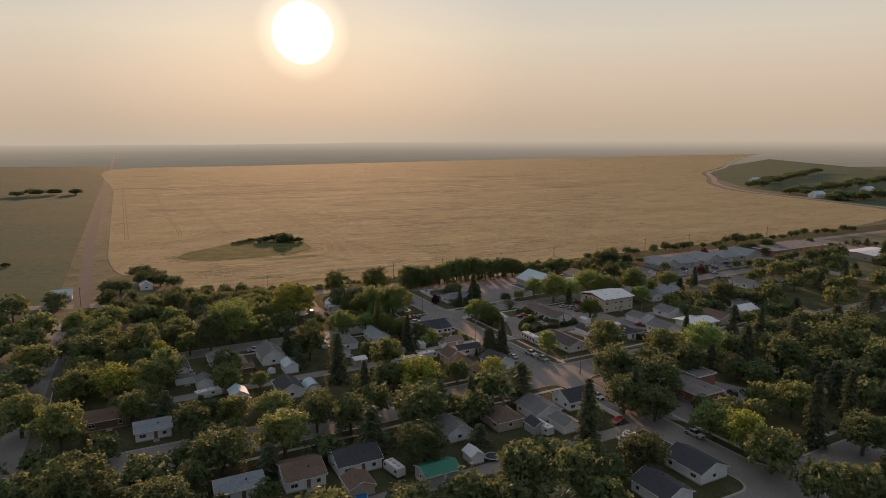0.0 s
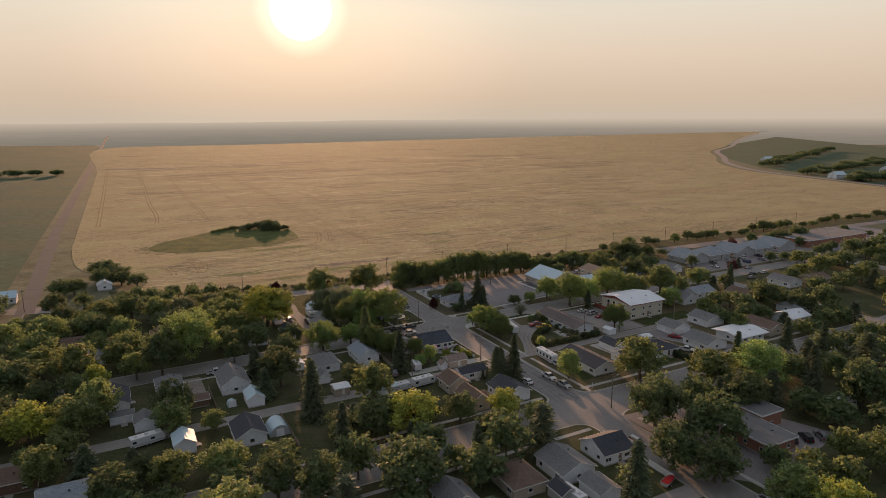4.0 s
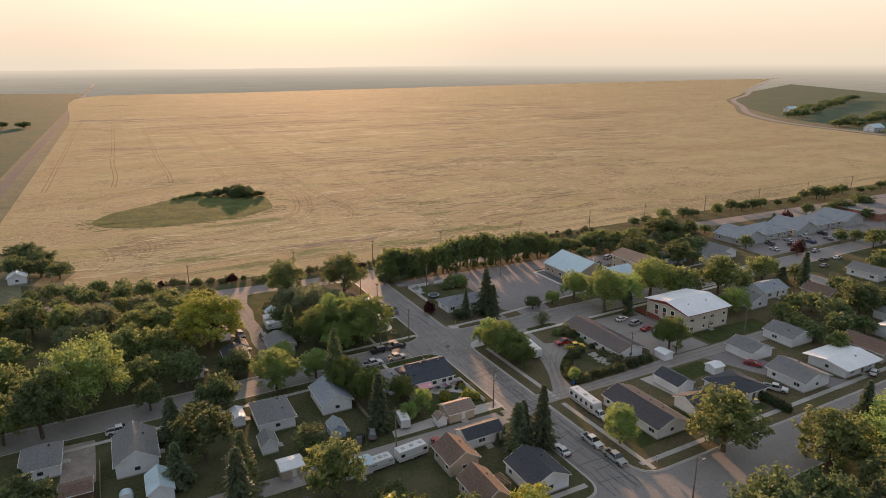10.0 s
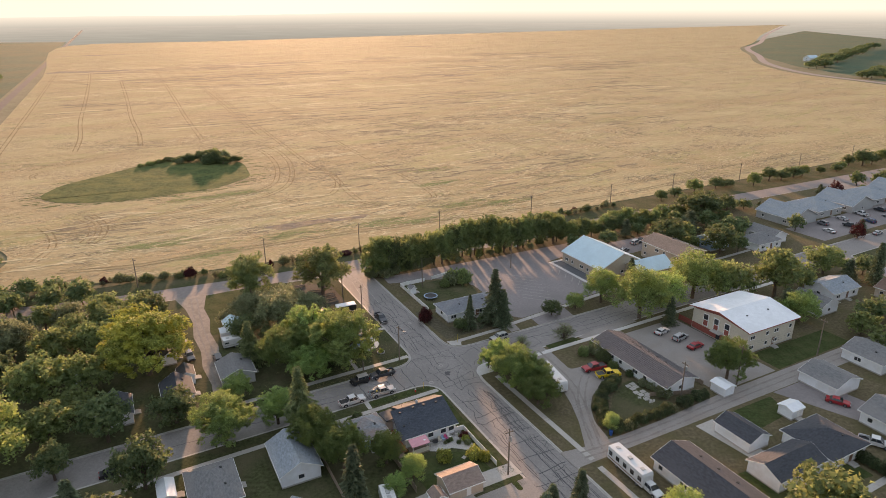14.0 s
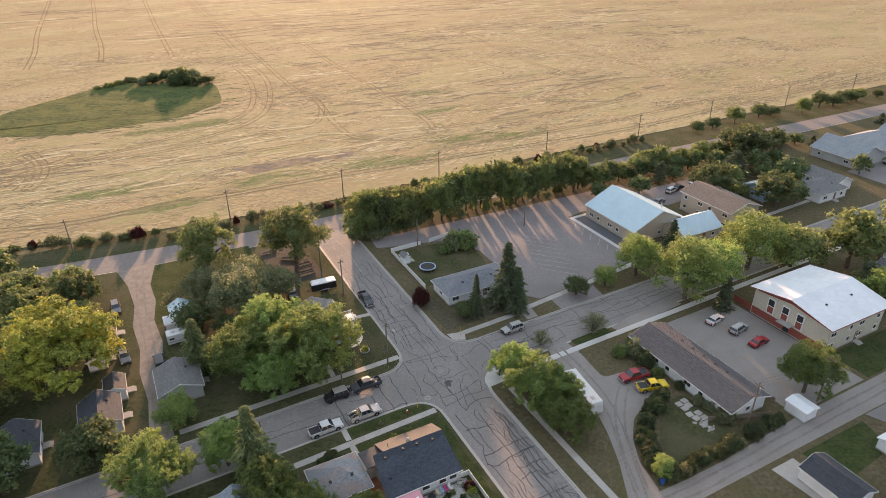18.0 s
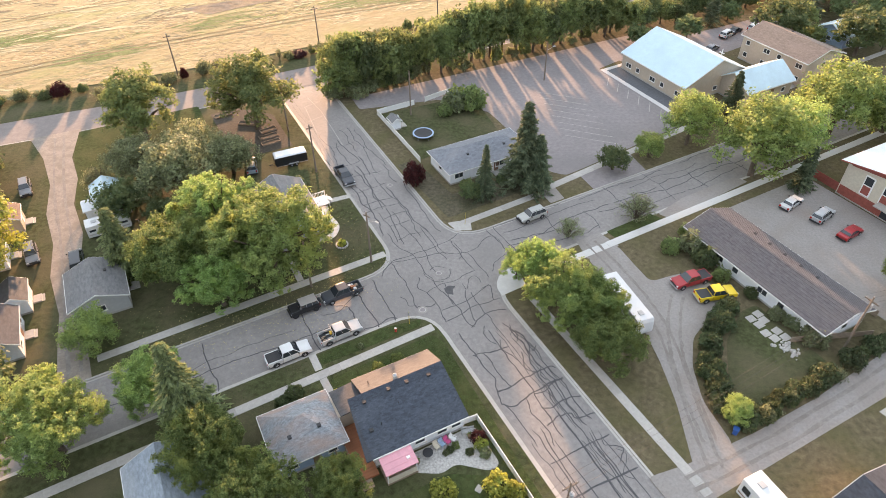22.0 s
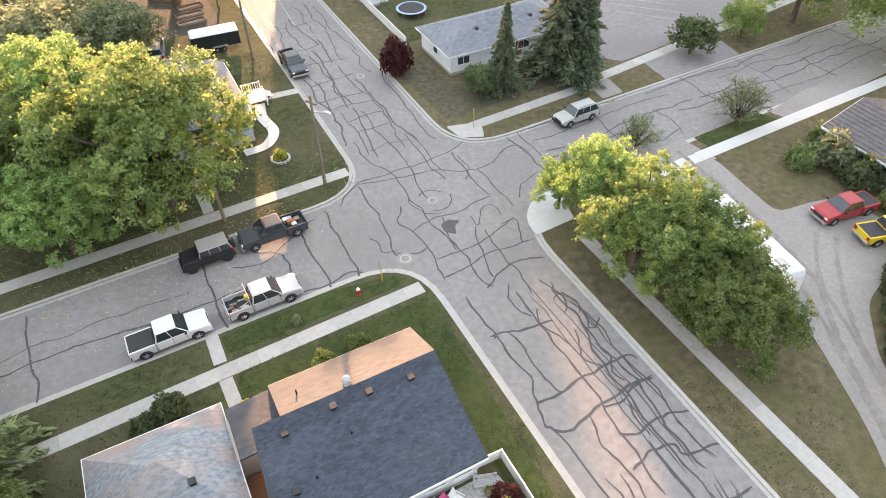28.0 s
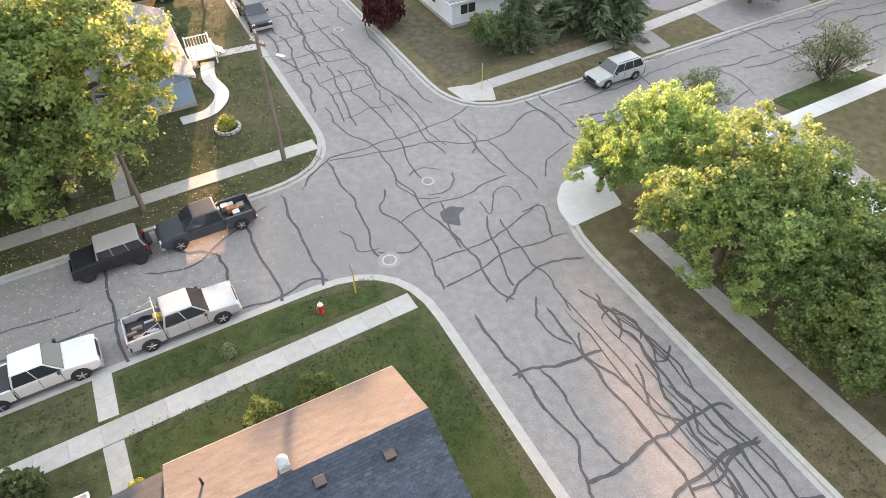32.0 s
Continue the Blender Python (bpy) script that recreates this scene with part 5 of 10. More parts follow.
def broadleaf(seed, mat, leaves, size, tall=11.0, radius=5.0, label="", low=0.12):
    """A broad-crowned tree: tapered trunk, limbs, and a crown of leaf clumps gathered in uneven boughs."""
    rng = np.random.default_rng(seed)
    root = thing("tree", label or "leafy green street tree with an uneven crown", "tree", 0, 0)
    wood = Shape()
    wood.tube((0, 0, -0.2), (0.1, 0, tall * 0.28), 0.36, 0.27, 9)
    boughs = []
    count = 58
    for i in range(count):
        f = (i + 0.5) / count
        el = math.asin(min(1, -0.62 + 1.6 * f))
        az = i * 2.399 + rng.uniform(-0.5, 0.5)
        rr = radius * rng.uniform(0.5, 0.98) * (1 - 0.12 * max(0, math.sin(el)))
        c = Vector((rr * math.cos(el) * math.cos(az), rr * math.cos(el) * math.sin(az), tall * 0.52 + rr * math.sin(el) * tall * 0.46 / radius))
        boughs.append((c, radius * rng.uniform(0.13, 0.29)))
    boughs += [(Vector((0, 0, tall * 0.62)), radius * 0.5), (Vector((0.2 * radius, 0, tall * 0.45)), radius * 0.42), (Vector((-0.2 * radius, 0.1 * radius, tall * 0.5)), radius * 0.42)]
    for i, (c, r) in enumerate(boughs):
        if i % (2 if leaves > 20000 else 5) == 0:
            base = Vector((0.1, 0, tall * rng.uniform(0.2, 0.34)))
            mid = base.lerp(c, 0.5) + Vector((0, 0, tall * 0.05))
            wood.tube(base, mid, 0.15, 0.09, 6)
            wood.tube(mid, c, 0.09, 0.03, 5)
    weights = np.array([r ** 2 for _, r in boughs])
    pick = rng.choice(len(boughs), leaves, p=weights / weights.sum())
    cs, rs = np.array([tuple(c) for c, _ in boughs])[pick], np.array([r for _, r in boughs])[pick]
    d = rng.normal(size=(leaves, 3))
    d /= np.linalg.norm(d, axis=1, keepdims=True)
    out = cs - np.array([0, 0, tall * 0.5])
    out /= np.linalg.norm(out, axis=1, keepdims=True) + 1e-6
    sprays = 26 if leaves > 20000 else 9                   # each bough breaks into sprays of leaves
    twigs = rng.normal(size=(len(boughs), sprays, 3))
    twigs /= np.linalg.norm(twigs, axis=2, keepdims=True)
    reach = rng.uniform(0.55, 1.15, size=(len(boughs), sprays))
    which = rng.integers(0, sprays, leaves)
    spray = twigs[pick, which] * reach[pick, which][:, None]
    pos = cs + spray * (rs * 0.9)[:, None] + rng.normal(size=(leaves, 3)) * (rs * (0.27 if leaves < 20000 else 0.13))[:, None] * np.array([1, 1, 0.75])
    d = 0.5 * d + 0.5 * spray + 0.5 * out + np.array([0, 0, 0.35])
    d /= np.linalg.norm(d, axis=1, keepdims=True)
    pos[:, 2] = np.maximum(pos[:, 2], tall * low + 0.5 * rng.random(leaves))
    part("trunk", wood, BARK, root, "grey-brown bark")
    crown = new("crown", leaf_mesh("crown", pos, d, size, mat, rng, loose=0.7, single=True))
    crown.parent = root
    return root


def spruce(seed, tall=12.0, radius=2.6, mat=None, leaves=3800, size=0.30):
    """A conical spruce: whorls of drooping boughs, each a spray of narrow needle tufts."""
    rng = np.random.default_rng(seed)
    root = thing("spruce", "tall dark green conical spruce", "tree", 0, 0)
    wood = Shape().tube((0, 0, -0.2), (0, 0, tall * 0.96), 0.22, 0.03, 7)
    levels = int(tall * 1.7)
    per = max(3, leaves // (levels * 9))
    pos, nor, way = [], [], []
    for i in range(levels):
        f = i / levels
        z = tall * (0.07 + 0.92 * f)
        R = radius * (1 - f) ** 0.9 * rng.uniform(0.78, 1.15) + 0.12
        for k in range(9):
            az = k * 0.698 + i * 1.1 + rng.uniform(-0.3, 0.3)
            r1 = R * rng.uniform(0.62, 1.15)
            c, s_ = math.cos(az), math.sin(az)
            if i % 2 == 0 and k % 3 == 0:
                wood.tube((0, 0, z), (c * r1 * 0.9, s_ * r1 * 0.9, z - 0.22 * r1), 0.035, 0.01, 4)
            for j in range(per):
                t = 0.15 + 0.85 * rng.random() ** 0.75
                side = rng.normal() * 0.20 * r1 * (1.15 - t)
                pos.append((c * r1 * t - s_ * side, s_ * r1 * t + c * side, z - 0.30 * r1 * t * t + 0.10 * r1 * max(0, t - 0.8) + rng.normal() * 0.06))
                nor.append((c * 0.3, s_ * 0.3, 1.0))
                turn = np.sign(side) * 0.7
                way.append((c - s_ * turn, s_ + c * turn, -0.35))
    part("trunk", wood, BARK, root, "brown bark")
    crown = new("crown", leaf_mesh("crown", np.array(pos), np.array(nor), size, mat or NEEDLES, rng, np.array(way), 0.30))
    crown.parent = root
    return root


def twiggy(seed, label):
    """A thin, half-bare bushy tree: many fine stems with sparse grey-green leaves."""
    rng = np.random.default_rng(seed)
    root = thing("tree", label, "tree", 0, 0)
    wood = Shape()
    pos, nor = [], []
    for i in range(46):
        az, el = i * 2.399, rng.uniform(0.25, 1.45)
        d = Vector((math.cos(az) * math.cos(el), math.sin(az) * math.cos(el), math.sin(el)))
        n = rng.uniform(4.0, 5.4)
        tip = Vector((d.x * n, d.y * n, 1.2 + d.z * n * 1.35))
        mid = tip * 0.5 + Vector((0, 0, 0.6))
        wood.tube((0.1 * d.x, 0.1 * d.y, -0.1), mid, 0.10, 0.06, 4).tube(mid, tip, 0.06, 0.02, 4)
        for _ in range(3):
            t = tip * rng.uniform(0.55, 0.9) + Vector((0, 0, 0.3))
            e = t + Vector(rng.normal(size=3) * 0.8)
            wood.tube(t, e, 0.035, 0.012, 3)
            for k in range(22):
                pos.append(tuple(t.lerp(e, rng.random() * 1.3) + Vector(rng.normal(size=3) * 0.28)))
                nor.append((0, 0, 1))
    part("stem", wood, BARK, root, "grey-brown bare stem")
    crown = new("crown", leaf_mesh("crown", np.array(pos), np.array(nor), 0.17, LEAF_G, rng))
    crown.parent = root
    return root


def shrub(seed, mat, leaves=1050, size=0.125, label="rounded dark green garden shrub"):
    rng = np.random.default_rng(seed)
    root = thing("shrub", label, "shrub", 0, 0)
    wood = Shape()
    for i in range(6):
        a = i * 1.05
        wood.tube((0.05 * math.cos(a), 0.05 * math.sin(a), -0.1), (0.55 * math.cos(a), 0.55 * math.sin(a), 0.95), 0.035, 0.012, 5)
    d = rng.normal(size=(leaves, 3))
    d[:, 2] = np.abs(d[:, 2]) * 0.9 - 0.1
    d /= np.linalg.norm(d, axis=1, keepdims=True)
    lump = 1 + 0.22 * np.sin(d[:, 0] * 5 + seed) * np.cos(d[:, 1] * 4 + seed)
    pos = d * (lump * (0.62 + 0.4 * rng.random(leaves)))[:, None]
    pos[:, 2] = pos[:, 2] * 1.15 + 0.35
    part("stem", wood, BARK, root)
    crown = new("foliage", leaf_mesh("foliage", pos, d, size, mat, rng))
    crown.parent = root
    return root


FAR_N, FAR_S = 4000, 0.32
GREEN = [broadleaf(11, LEAF_A, FAR_N, FAR_S), broadleaf(12, LEAF_A, FAR_N, FAR_S, 12, 4.6), broadleaf(13, LEAF_A, FAR_N, FAR_S, 10, 5.2)]
DARK = [broadleaf(21, LEAF_B, FAR_N, FAR_S, label="dark green leafy yard tree"), broadleaf(22, LEAF_B, FAR_N, FAR_S, 12.5, 4.7, "dark green leafy yard tree"), broadleaf(23, LEAF_B, FAR_N, FAR_S, 9.5, 5.2, "dark green leafy yard tree")]
GOLD = [broadleaf(31, LEAF_Y, FAR_N, FAR_S, label="tree with leaves turning yellow"), broadleaf(32, LEAF_Y, FAR_N, FAR_S, 12, 4.7, "tree with leaves turning yellow")]
NEAR = [broadleaf(41, LEAF_N, 64000, 0.098, 10.5, 5.0, "large green ash tree with light upper leaves", 0.2), broadleaf(42, LEAF_N, 64000, 0.098, 12, 4.8, "large green ash tree with light upper leaves")]
DEEP = [broadleaf(43, LEAF_D, 60000, 0.100, 10.5, 5.0, "full deep green ash tree beside the street", 0.1)]
NEAR_GOLD = [broadleaf(45, LEAF_Y, 44000, 0.118, 11, 5.0, "large tree with leaves turning yellow")]
MID = [broadleaf(47, LEAF_N, 14000, 0.17, 11, 5.0, "full green yard tree with yellowing tips"), broadleaf(48, LEAF_N, 14000, 0.17, 12, 4.8, "full green yard tree with yellowing tips")]
MID_GREEN = [broadleaf(49, LEAF_A, 13000, 0.18, 11, 5.0, "full olive-green tree with a loose crown"), broadleaf(50, LEAF_A, 13000, 0.18, 12, 4.8, "full olive-green tree with a loose crown")]
SPRUCE = [spruce(51, leaves=2600, size=0.46), spruce(52, 13, 2.4, leaves=2600, size=0.46), spruce(53, 11, 3.0, leaves=2600, size=0.46)]
PALE_SPRUCE = [spruce(56, 12, 2.7, PALE_NEEDLES, 11000, 0.25)]
NEAR_SPRUCE = [spruce(54, leaves=9500, size=0.25), spruce(55, 13, 2.5, leaves=9500, size=0.25)]
SHRUB = [shrub(61, LEAF_B), shrub(62, LEAF_A), shrub(63, LEAF_G, label="low grey-green bush in rough grass")]
GLOBE = [shrub(70, LEAF_D, 2600, 0.10, "round clipped green shrub by the house front")]
HEDGE = [shrub(68, LEAF_H, label="dense clipped-back hedge bush with dark leaves"), shrub(69, LEAF_H, label="dense clipped-back hedge bush with dark leaves")]
RED_SHRUB = [shrub(64, LEAF_R, 2400, 0.09, label="ornamental shrub with burgundy leaves")]
GOLD_SHRUB = [shrub(65, LEAF_Y, label="garden shrub with yellowing leaves")]
OLIVE = [broadleaf(67, LEAF_G, 13000, 0.175, 9.0, 5.0, "dense olive-grey bushy tree", 0.06)]
GREY_BUSH = [twiggy(66, "thin half-bare grey-green bushy tree")]
BASE = {"g": (GREEN, 5.0, 11.0), "d": (DARK, 5.0, 11.0), "y": (GOLD, 5.0, 11.0), "N": (NEAR, 5.0, 11.0), "D": (DEEP, 5.0, 10.5), "Y": (NEAR_GOLD, 5.0, 11.0), "m": (MID, 5.0, 11.0), "M": (MID_GREEN, 5.0, 11.0), "q": (GLOBE, 1.0, 1.3), "G": (OLIVE, 5.0, 9.0), "s": (SPRUCE, 2.6, 12.0), "S": (NEAR_SPRUCE, 2.6, 12.0), "L": (PALE_SPRUCE, 2.6, 12.0),
        "b": (SHRUB, 1.0, 1.3), "h": (HEDGE, 1.0, 1.3), "r": (RED_SHRUB, 1.0, 1.3), "o": (GOLD_SHRUB, 1.0, 1.3), "w": (GREY_BUSH, 5.0, 8.0)}
tree_rng = random.Random(8)
PLANTED = []


FAR = []


def plant(kind, x, y, radius, tall=None, z=0.0, far=False):
    """Plants a tree or shrub; the far ones are gathered and built as one mass at the end."""
    protos, r0, h0 = BASE[kind]
    if far:
        PLANTED.append((x, y, radius))
        FAR.append((kind, x, y, radius, tall or 2.0 * radius * tree_rng.uniform(0.9, 1.1), z))
        return None
    ob = protos[tree_rng.randrange(len(protos))]
    k = radius / r0
    kz = tall / h0 if tall else k * tree_rng.uniform(0.9, 1.1)
    o = copy_thing(ob, pose(x, y, z, 0, 0, tree_rng.uniform(0, 360)))
    o.scale = (k, k * tree_rng.uniform(0.92, 1.08), kz)
    PLANTED.append((x, y, radius))
    return o


NEAR_TREES = [("N", -23.2, 288.0, 8.3, 16.5), ("D", -36.0, 286.4, 7.4, 13.0), ("N", -29.8, 282.6, 5.0, 10.0), ("N", -32.0, 294.5, 6.4, 13.5), ("L", -45.6, 289.6, 3.8, 12.2), ("N", 16.6, 279.8, 5.2, 10.0), ("N", 14.6, 285.2, 3.6, 10.0), ("N", 11.6, 287.6, 2.5, 5.6), ("D", 21.4, 272.4, 4.7, 7.8), ("D", 20.6, 278.4, 4.4, 8.6), ("N", -42.2, 259.6, 6.2, 12.0), ("m", -44.3, 275.0, 3.4, 6.8),
              ("L", -27.4, 261.6, 4.2, 16.6), ("N", -33.4, 266.0, 4.4, 8.8), ("D", -23.6, 256.4, 4.6, 11.2), ("D", -17.6, 251.4, 4.4, 10.4), ("D", -9.9, 253.2, 3.3, 7.5), ("S", 14.8, 311.2, 4.5, 15.2), ("S", 17.0, 310.2, 3.7, 11.0), ("S", 8.0, 307.8, 2.3, 9.8), ("d", 5.6, 307.0, 1.9, 4.2), ("m", -4.5, 247.4, 2.4, 6.6), ("m", -7.6, 244.5, 2.0, 5.0),
              ("d", 31.2, 315.8, 2.9, 5.6), ("m", 38.6, 319.8, 2.8, 5.4), ("w", 32.2, 301.4, 3.3, 4.8), ("w", 20.6, 297.0, 2.6, 3.6), ("r", -4.1, 311.8, 1.75, 3.9), ("Y", -68.6, 285.4, 10.6, 18)]
NORTH_TREES = [("M", -35.5, 331, 8.6, 15), ("M", -55.6, 326.4, 7.6, 14.0), ("G", -52.2, 314.0, 5.4, 8.4), ("G", -44.0, 318.0, 5.6, 8.6), ("G", -43.5, 309.0, 7.2, 10.5), ("G", -36.5, 315.5, 5.0, 7.5), ("d", -51, 303, 4.2, 8), ("d", -38, 301, 4.6, 9), ("w", -58, 310, 3.4, 5), ("m", 46.8, 324.0, 5.4, 10.5), ("m", 55.2, 313.8, 7.8, 14.5), ("m", 63.5, 320.5, 6.2, 12), ("m", 74.6, 327, 8.2, 15.5),
               ("g", 85.6, 328, 7.0, 13), ("g", 99.0, 327.4, 8.0, 15.5), ("g", 123, 344.6, 5.8, 11.5), ("m", 98, 311, 5.0, 10), ("D", 66.4, 282.4, 5.0, 11), ("d", 104, 401, 8.6, 15), ("d", 81, 370, 6.6, 11), ("d", 97, 362.5, 6.5, 11), ("s", 62, 309.5, 2.6, 8), ("S", 57.9, 333.8, 3.2, 10.4), ("d", 138, 308.5, 7.0, 13), ("d", 150, 304, 5.2, 10)]
WEST_TREES = [("m", -85.0, 249.6, 10.2, 20), ("d", -89.4, 237.3, 6.4, 15.5), ("d", -70.3, 249.1, 3.7, 8.5), ("s", -59.5, 236.3, 3.4, 11), ("d", -49.5, 228.5, 6.9, 13), ("s", -51.9, 220.0, 3.0, 11), ("d", -52.6, 246.6, 4.9, 13),
              ("L", -38.3, 218.3, 3.9, 14), ("d", -65.8, 260.1, 5.5, 12), ("d", -54.7, 266.4, 4.8, 9.5), ("s", -14.0, 240.1, 3.5, 13.5), ("d", -27.9, 232.1, 4.1, 7.5), ("y", -103.4, 224.5, 4.1, 9.5), ("g", -91.7, 203.9, 6.0, 13.5),
              ("g", -93, 300, 5.6, 10), ("g", -86, 305, 5.2, 10), ("s", -35.4, 207.2, 4.4, 16),
              ("g", -107, 251, 6.6, 12), ("g", -105, 241.6, 5.0, 9.8), ("g", -96.4, 234.6, 4.8, 9.2), ("g", -112, 230, 7.4, 14), ("d", -125, 220, 8.0, 14), ("g", -141, 213, 7.4, 13), ("g", -136, 247.5, 7.4, 13), ("d", -127.8, 271.7, 5.8, 11.3), ("g", -118.7, 255, 4.2, 8.3),
              ("g", -86, 272.5, 6.2, 12.5), ("g", -113.5, 292, 6.2, 12), ("d", -125, 292, 6.2, 12), ("g", -135, 289, 6.2, 12), ("g", -93, 197, 7.0, 13), ("y", -104, 193, 6.8, 12.5), ("g", -70, 199, 5.6, 10.5), ("d", -72.5, 205.4, 5.8, 11.5), ("g", -116, 166, 7.2, 13), ("g", -100, 157, 7.4, 14)]
SOUTH_TREES = [("d", -77, 125, 8.6, 15), ("d", -59, 123, 7.8, 14), ("g", -41, 155, 7.6, 14), ("d", -35.4, 169, 6.0, 11.5), ("d", -54, 146.5, 7.6, 14), ("d", -25.6, 167, 6.6, 12.5), ("d", -7, 170.5, 8.4, 15), ("d", -4.8, 150, 6.8, 12.5), ("g", -19.8, 215.6, 6.4, 13),
               ("d", -17.6, 199, 6.4, 12), ("y", -7.9, 199, 6.8, 12.5), ("d", 11.8, 192.5, 4.4, 10), ("d", 4.6, 204.4, 4.8, 9.6), ("y", 16.6, 207, 4.6, 9), ("g", 25.0, 200.6, 4.0, 9.2), ("s", -24, 186, 3.6, 14), ("s", 8, 181, 2.8, 11), ("d", -69, 165, 5.4, 10), ("d", 48.7, 147.6, 6.2, 12)]
EAST_TREES = [("m", 39.5, 234.4, 4.0, 9.4), ("g", 60.9, 231.6, 8.4, 14.5), ("d", 56.3, 202.4, 7.1, 17.5), ("g", 80.0, 225.6, 7.4, 13.5), ("s", 71.9, 201.0, 3.2, 15), ("d", 82.4, 210, 6.8, 13.2), ("d", 68, 206.4, 6.0, 12), ("m", 95, 227, 8.6, 14.5), ("d", 93, 233, 5.4, 10.8), ("d", 73, 206, 4.4, 8.5), ("d", 57.4, 206.6, 4.6, 9), ("d", 53.6, 181, 6.2, 12.5), ("d", 61, 175.5, 6.4, 12.5), ("s", 57.5, 184, 3.4, 13), ("d", 67, 191, 8.0, 15),
              ("g", 72.6, 164.4, 5.8, 11), ("y", 78.0, 157.0, 6.2, 12), ("g", 80, 146, 7.2, 13), ("d", 108, 155, 7, 13), ("g", 101.6, 177.4, 6.8, 13.5), ("d", 118, 213, 8, 15), ("d", 137, 222, 7.5, 14), ("d", 169, 247, 8, 14), ("s", 37.4, 157.0, 4.8, 19), ("s", 98, 160, 4.4, 19), ("s", 112, 168, 4, 17), ("s", 104, 214, 3.6, 16),
              ("s", 91, 233, 3.4, 15), ("s", 112, 228, 3.6, 15), ("s", 118, 219, 3.6, 15), ("s", 126, 247, 3.4, 14), ("s", 102, 136, 4.4, 17), ("s", 121, 260, 3.0, 12), ("s", 134, 336, 3.4, 13)]
for rows in (NEAR_TREES, NORTH_TREES, WEST_TREES, SOUTH_TREES, EAST_TREES):
    for k, x, y, r, h in rows:
        plant(k, x, y, r, h)
for ob in (("S", 21.9, 232.7, 3.9, 14.5), ("S", 16.6, 231.8, 4.6, 12.0), ("S", 18.2, 235.4, 3.6, 10.5), ("s", -8.0, 191.2, 2.0, 7.5), ("s", -6.4, 191.4, 1.9, 7.0), ("s", -4.6, 191.6, 1.8, 6.6), ("s", -107.0, 301.0, 2.4, 9), ("s", -104.0, 300.0, 2.2, 8), ("s", -78.0, 213.0, 2.6, 10), ("d", 220, 458, 7, 10), ("d", 229, 497, 6, 9), ("d", 237, 466, 7, 10), ("d", 178, 471, 4.5, 7), ("d", -175, 328, 5.4, 9), ("d", -172.5, 335.3, 5.6, 9.5), ("d", -167, 350, 5.6, 9), ("d", -158.6, 352, 5.6, 9), ("d", -150, 350, 5, 8), ("d", -161.3, 301, 5.4, 10), ("d", -149, 286, 5.2, 10), ("d", -178, 372, 8, 9), ("d", -168, 366, 7, 8)):
    plant(*ob)

# the shelter belt at the end of the parking lot: low at the street, tall in the middle
for i in range(27):
    u = 6 + i * 2.75 + tree_rng.uniform(-0.8, 0.8)
    x, y = town(u, 60.5 - 0.10 * i + tree_rng.uniform(-1.4, 1.4))
    tall = 9.0 if u < 7 else tree_rng.uniform(12.0, 13.4) if u < 22.2 else 9.0 if u < 26.0 else tree_rng.uniform(12.8, 15.2) if u < 58 else tree_rng.uniform(11.0, 13.6)
    plant("gMgd"[i % 4], x, y, tree_rng.uniform(2.6, 3.4) if 21.8 < u < 26.5 else tree_rng.uniform(3.9, 5.6), tall)
# low growth under the belt, thickest at the street end
for i in range(36):
    # past u 24: sparse bushes added to cut sun streaks on the lot
    u = 5 + i * 0.75 + tree_rng.uniform(-0.5, 0.5) if i < 24 else 24 + (i - 24) * 4.2 + tree_rng.uniform(-0.8, 0.8)
    x, y = town(u, 58.4 + tree_rng.uniform(-1.6, 3.0))
    plant("Gb"[i % 2], x, y, tree_rng.uniform(1.3, 2.4), tree_rng.uniform(2.2, 4.2))
for i in range(30):
    x, y = town(79 + i * 3.0 + tree_rng.uniform(-1, 1), 56.5 + tree_rng.uniform(-2.4, 2.4))
    plant("dg"[i % 2], x, y, tree_rng.uniform(3.0, 4.4), tree_rng.uniform(6.0, 9.5) if i < 12 else tree_rng.uniform(4.5, 8))
# scruffy bushes along the field edge
for i in range(112):
    u = -88 + i * 1.95 + tree_rng.uniform(-1.2, 1.2)
    v = (97 - (u + 88) * 0.22 if u < -40 else 83.5) + tree_rng.uniform(-1.4, 1.4)
    x, y = town(u, v)
    plant("bwbwwbwbwrwbw"[i % 13], x, y, tree_rng.uniform(0.9, 2.1), tree_rng.uniform(1.1, 2.7), -0.08)
for i in range(26):
    x, y = town(150 + i * 12 + tree_rng.uniform(-4, 4), 80 + tree_rng.uniform(-3, 3))
    plant("dbg"[i % 3] if i % 3 != 1 else "d", x, y, tree_rng.uniform(2.4, 4.4), tree_rng.uniform(4, 7.5), -0.08)
# bushes of the slough: one thick rounded clump at its far end, with a low fringe
for i in range(30):
    t, side = tree_rng.random(), tree_rng.uniform(-1, 1)
    u, v = -30 + 31 * t + 3 * side, 271 - 18 * t + 6 * side
    r = tree_rng.uniform(3.0, 5.2) * (1 - 0.5 * abs(2 * t - 1) ** 2)
    plant("db"[i % 4 == 3], *town(u, v), r, r * tree_rng.uniform(1.0, 1.5), 0.02)
for u, v, r in ((-44, 268, 2.6), (-49, 266, 2.0), (-34, 274, 3.0), (-39, 271.5, 2.4)):
    plant("b", *town(u, v), r, r * 0.7, 0.02)


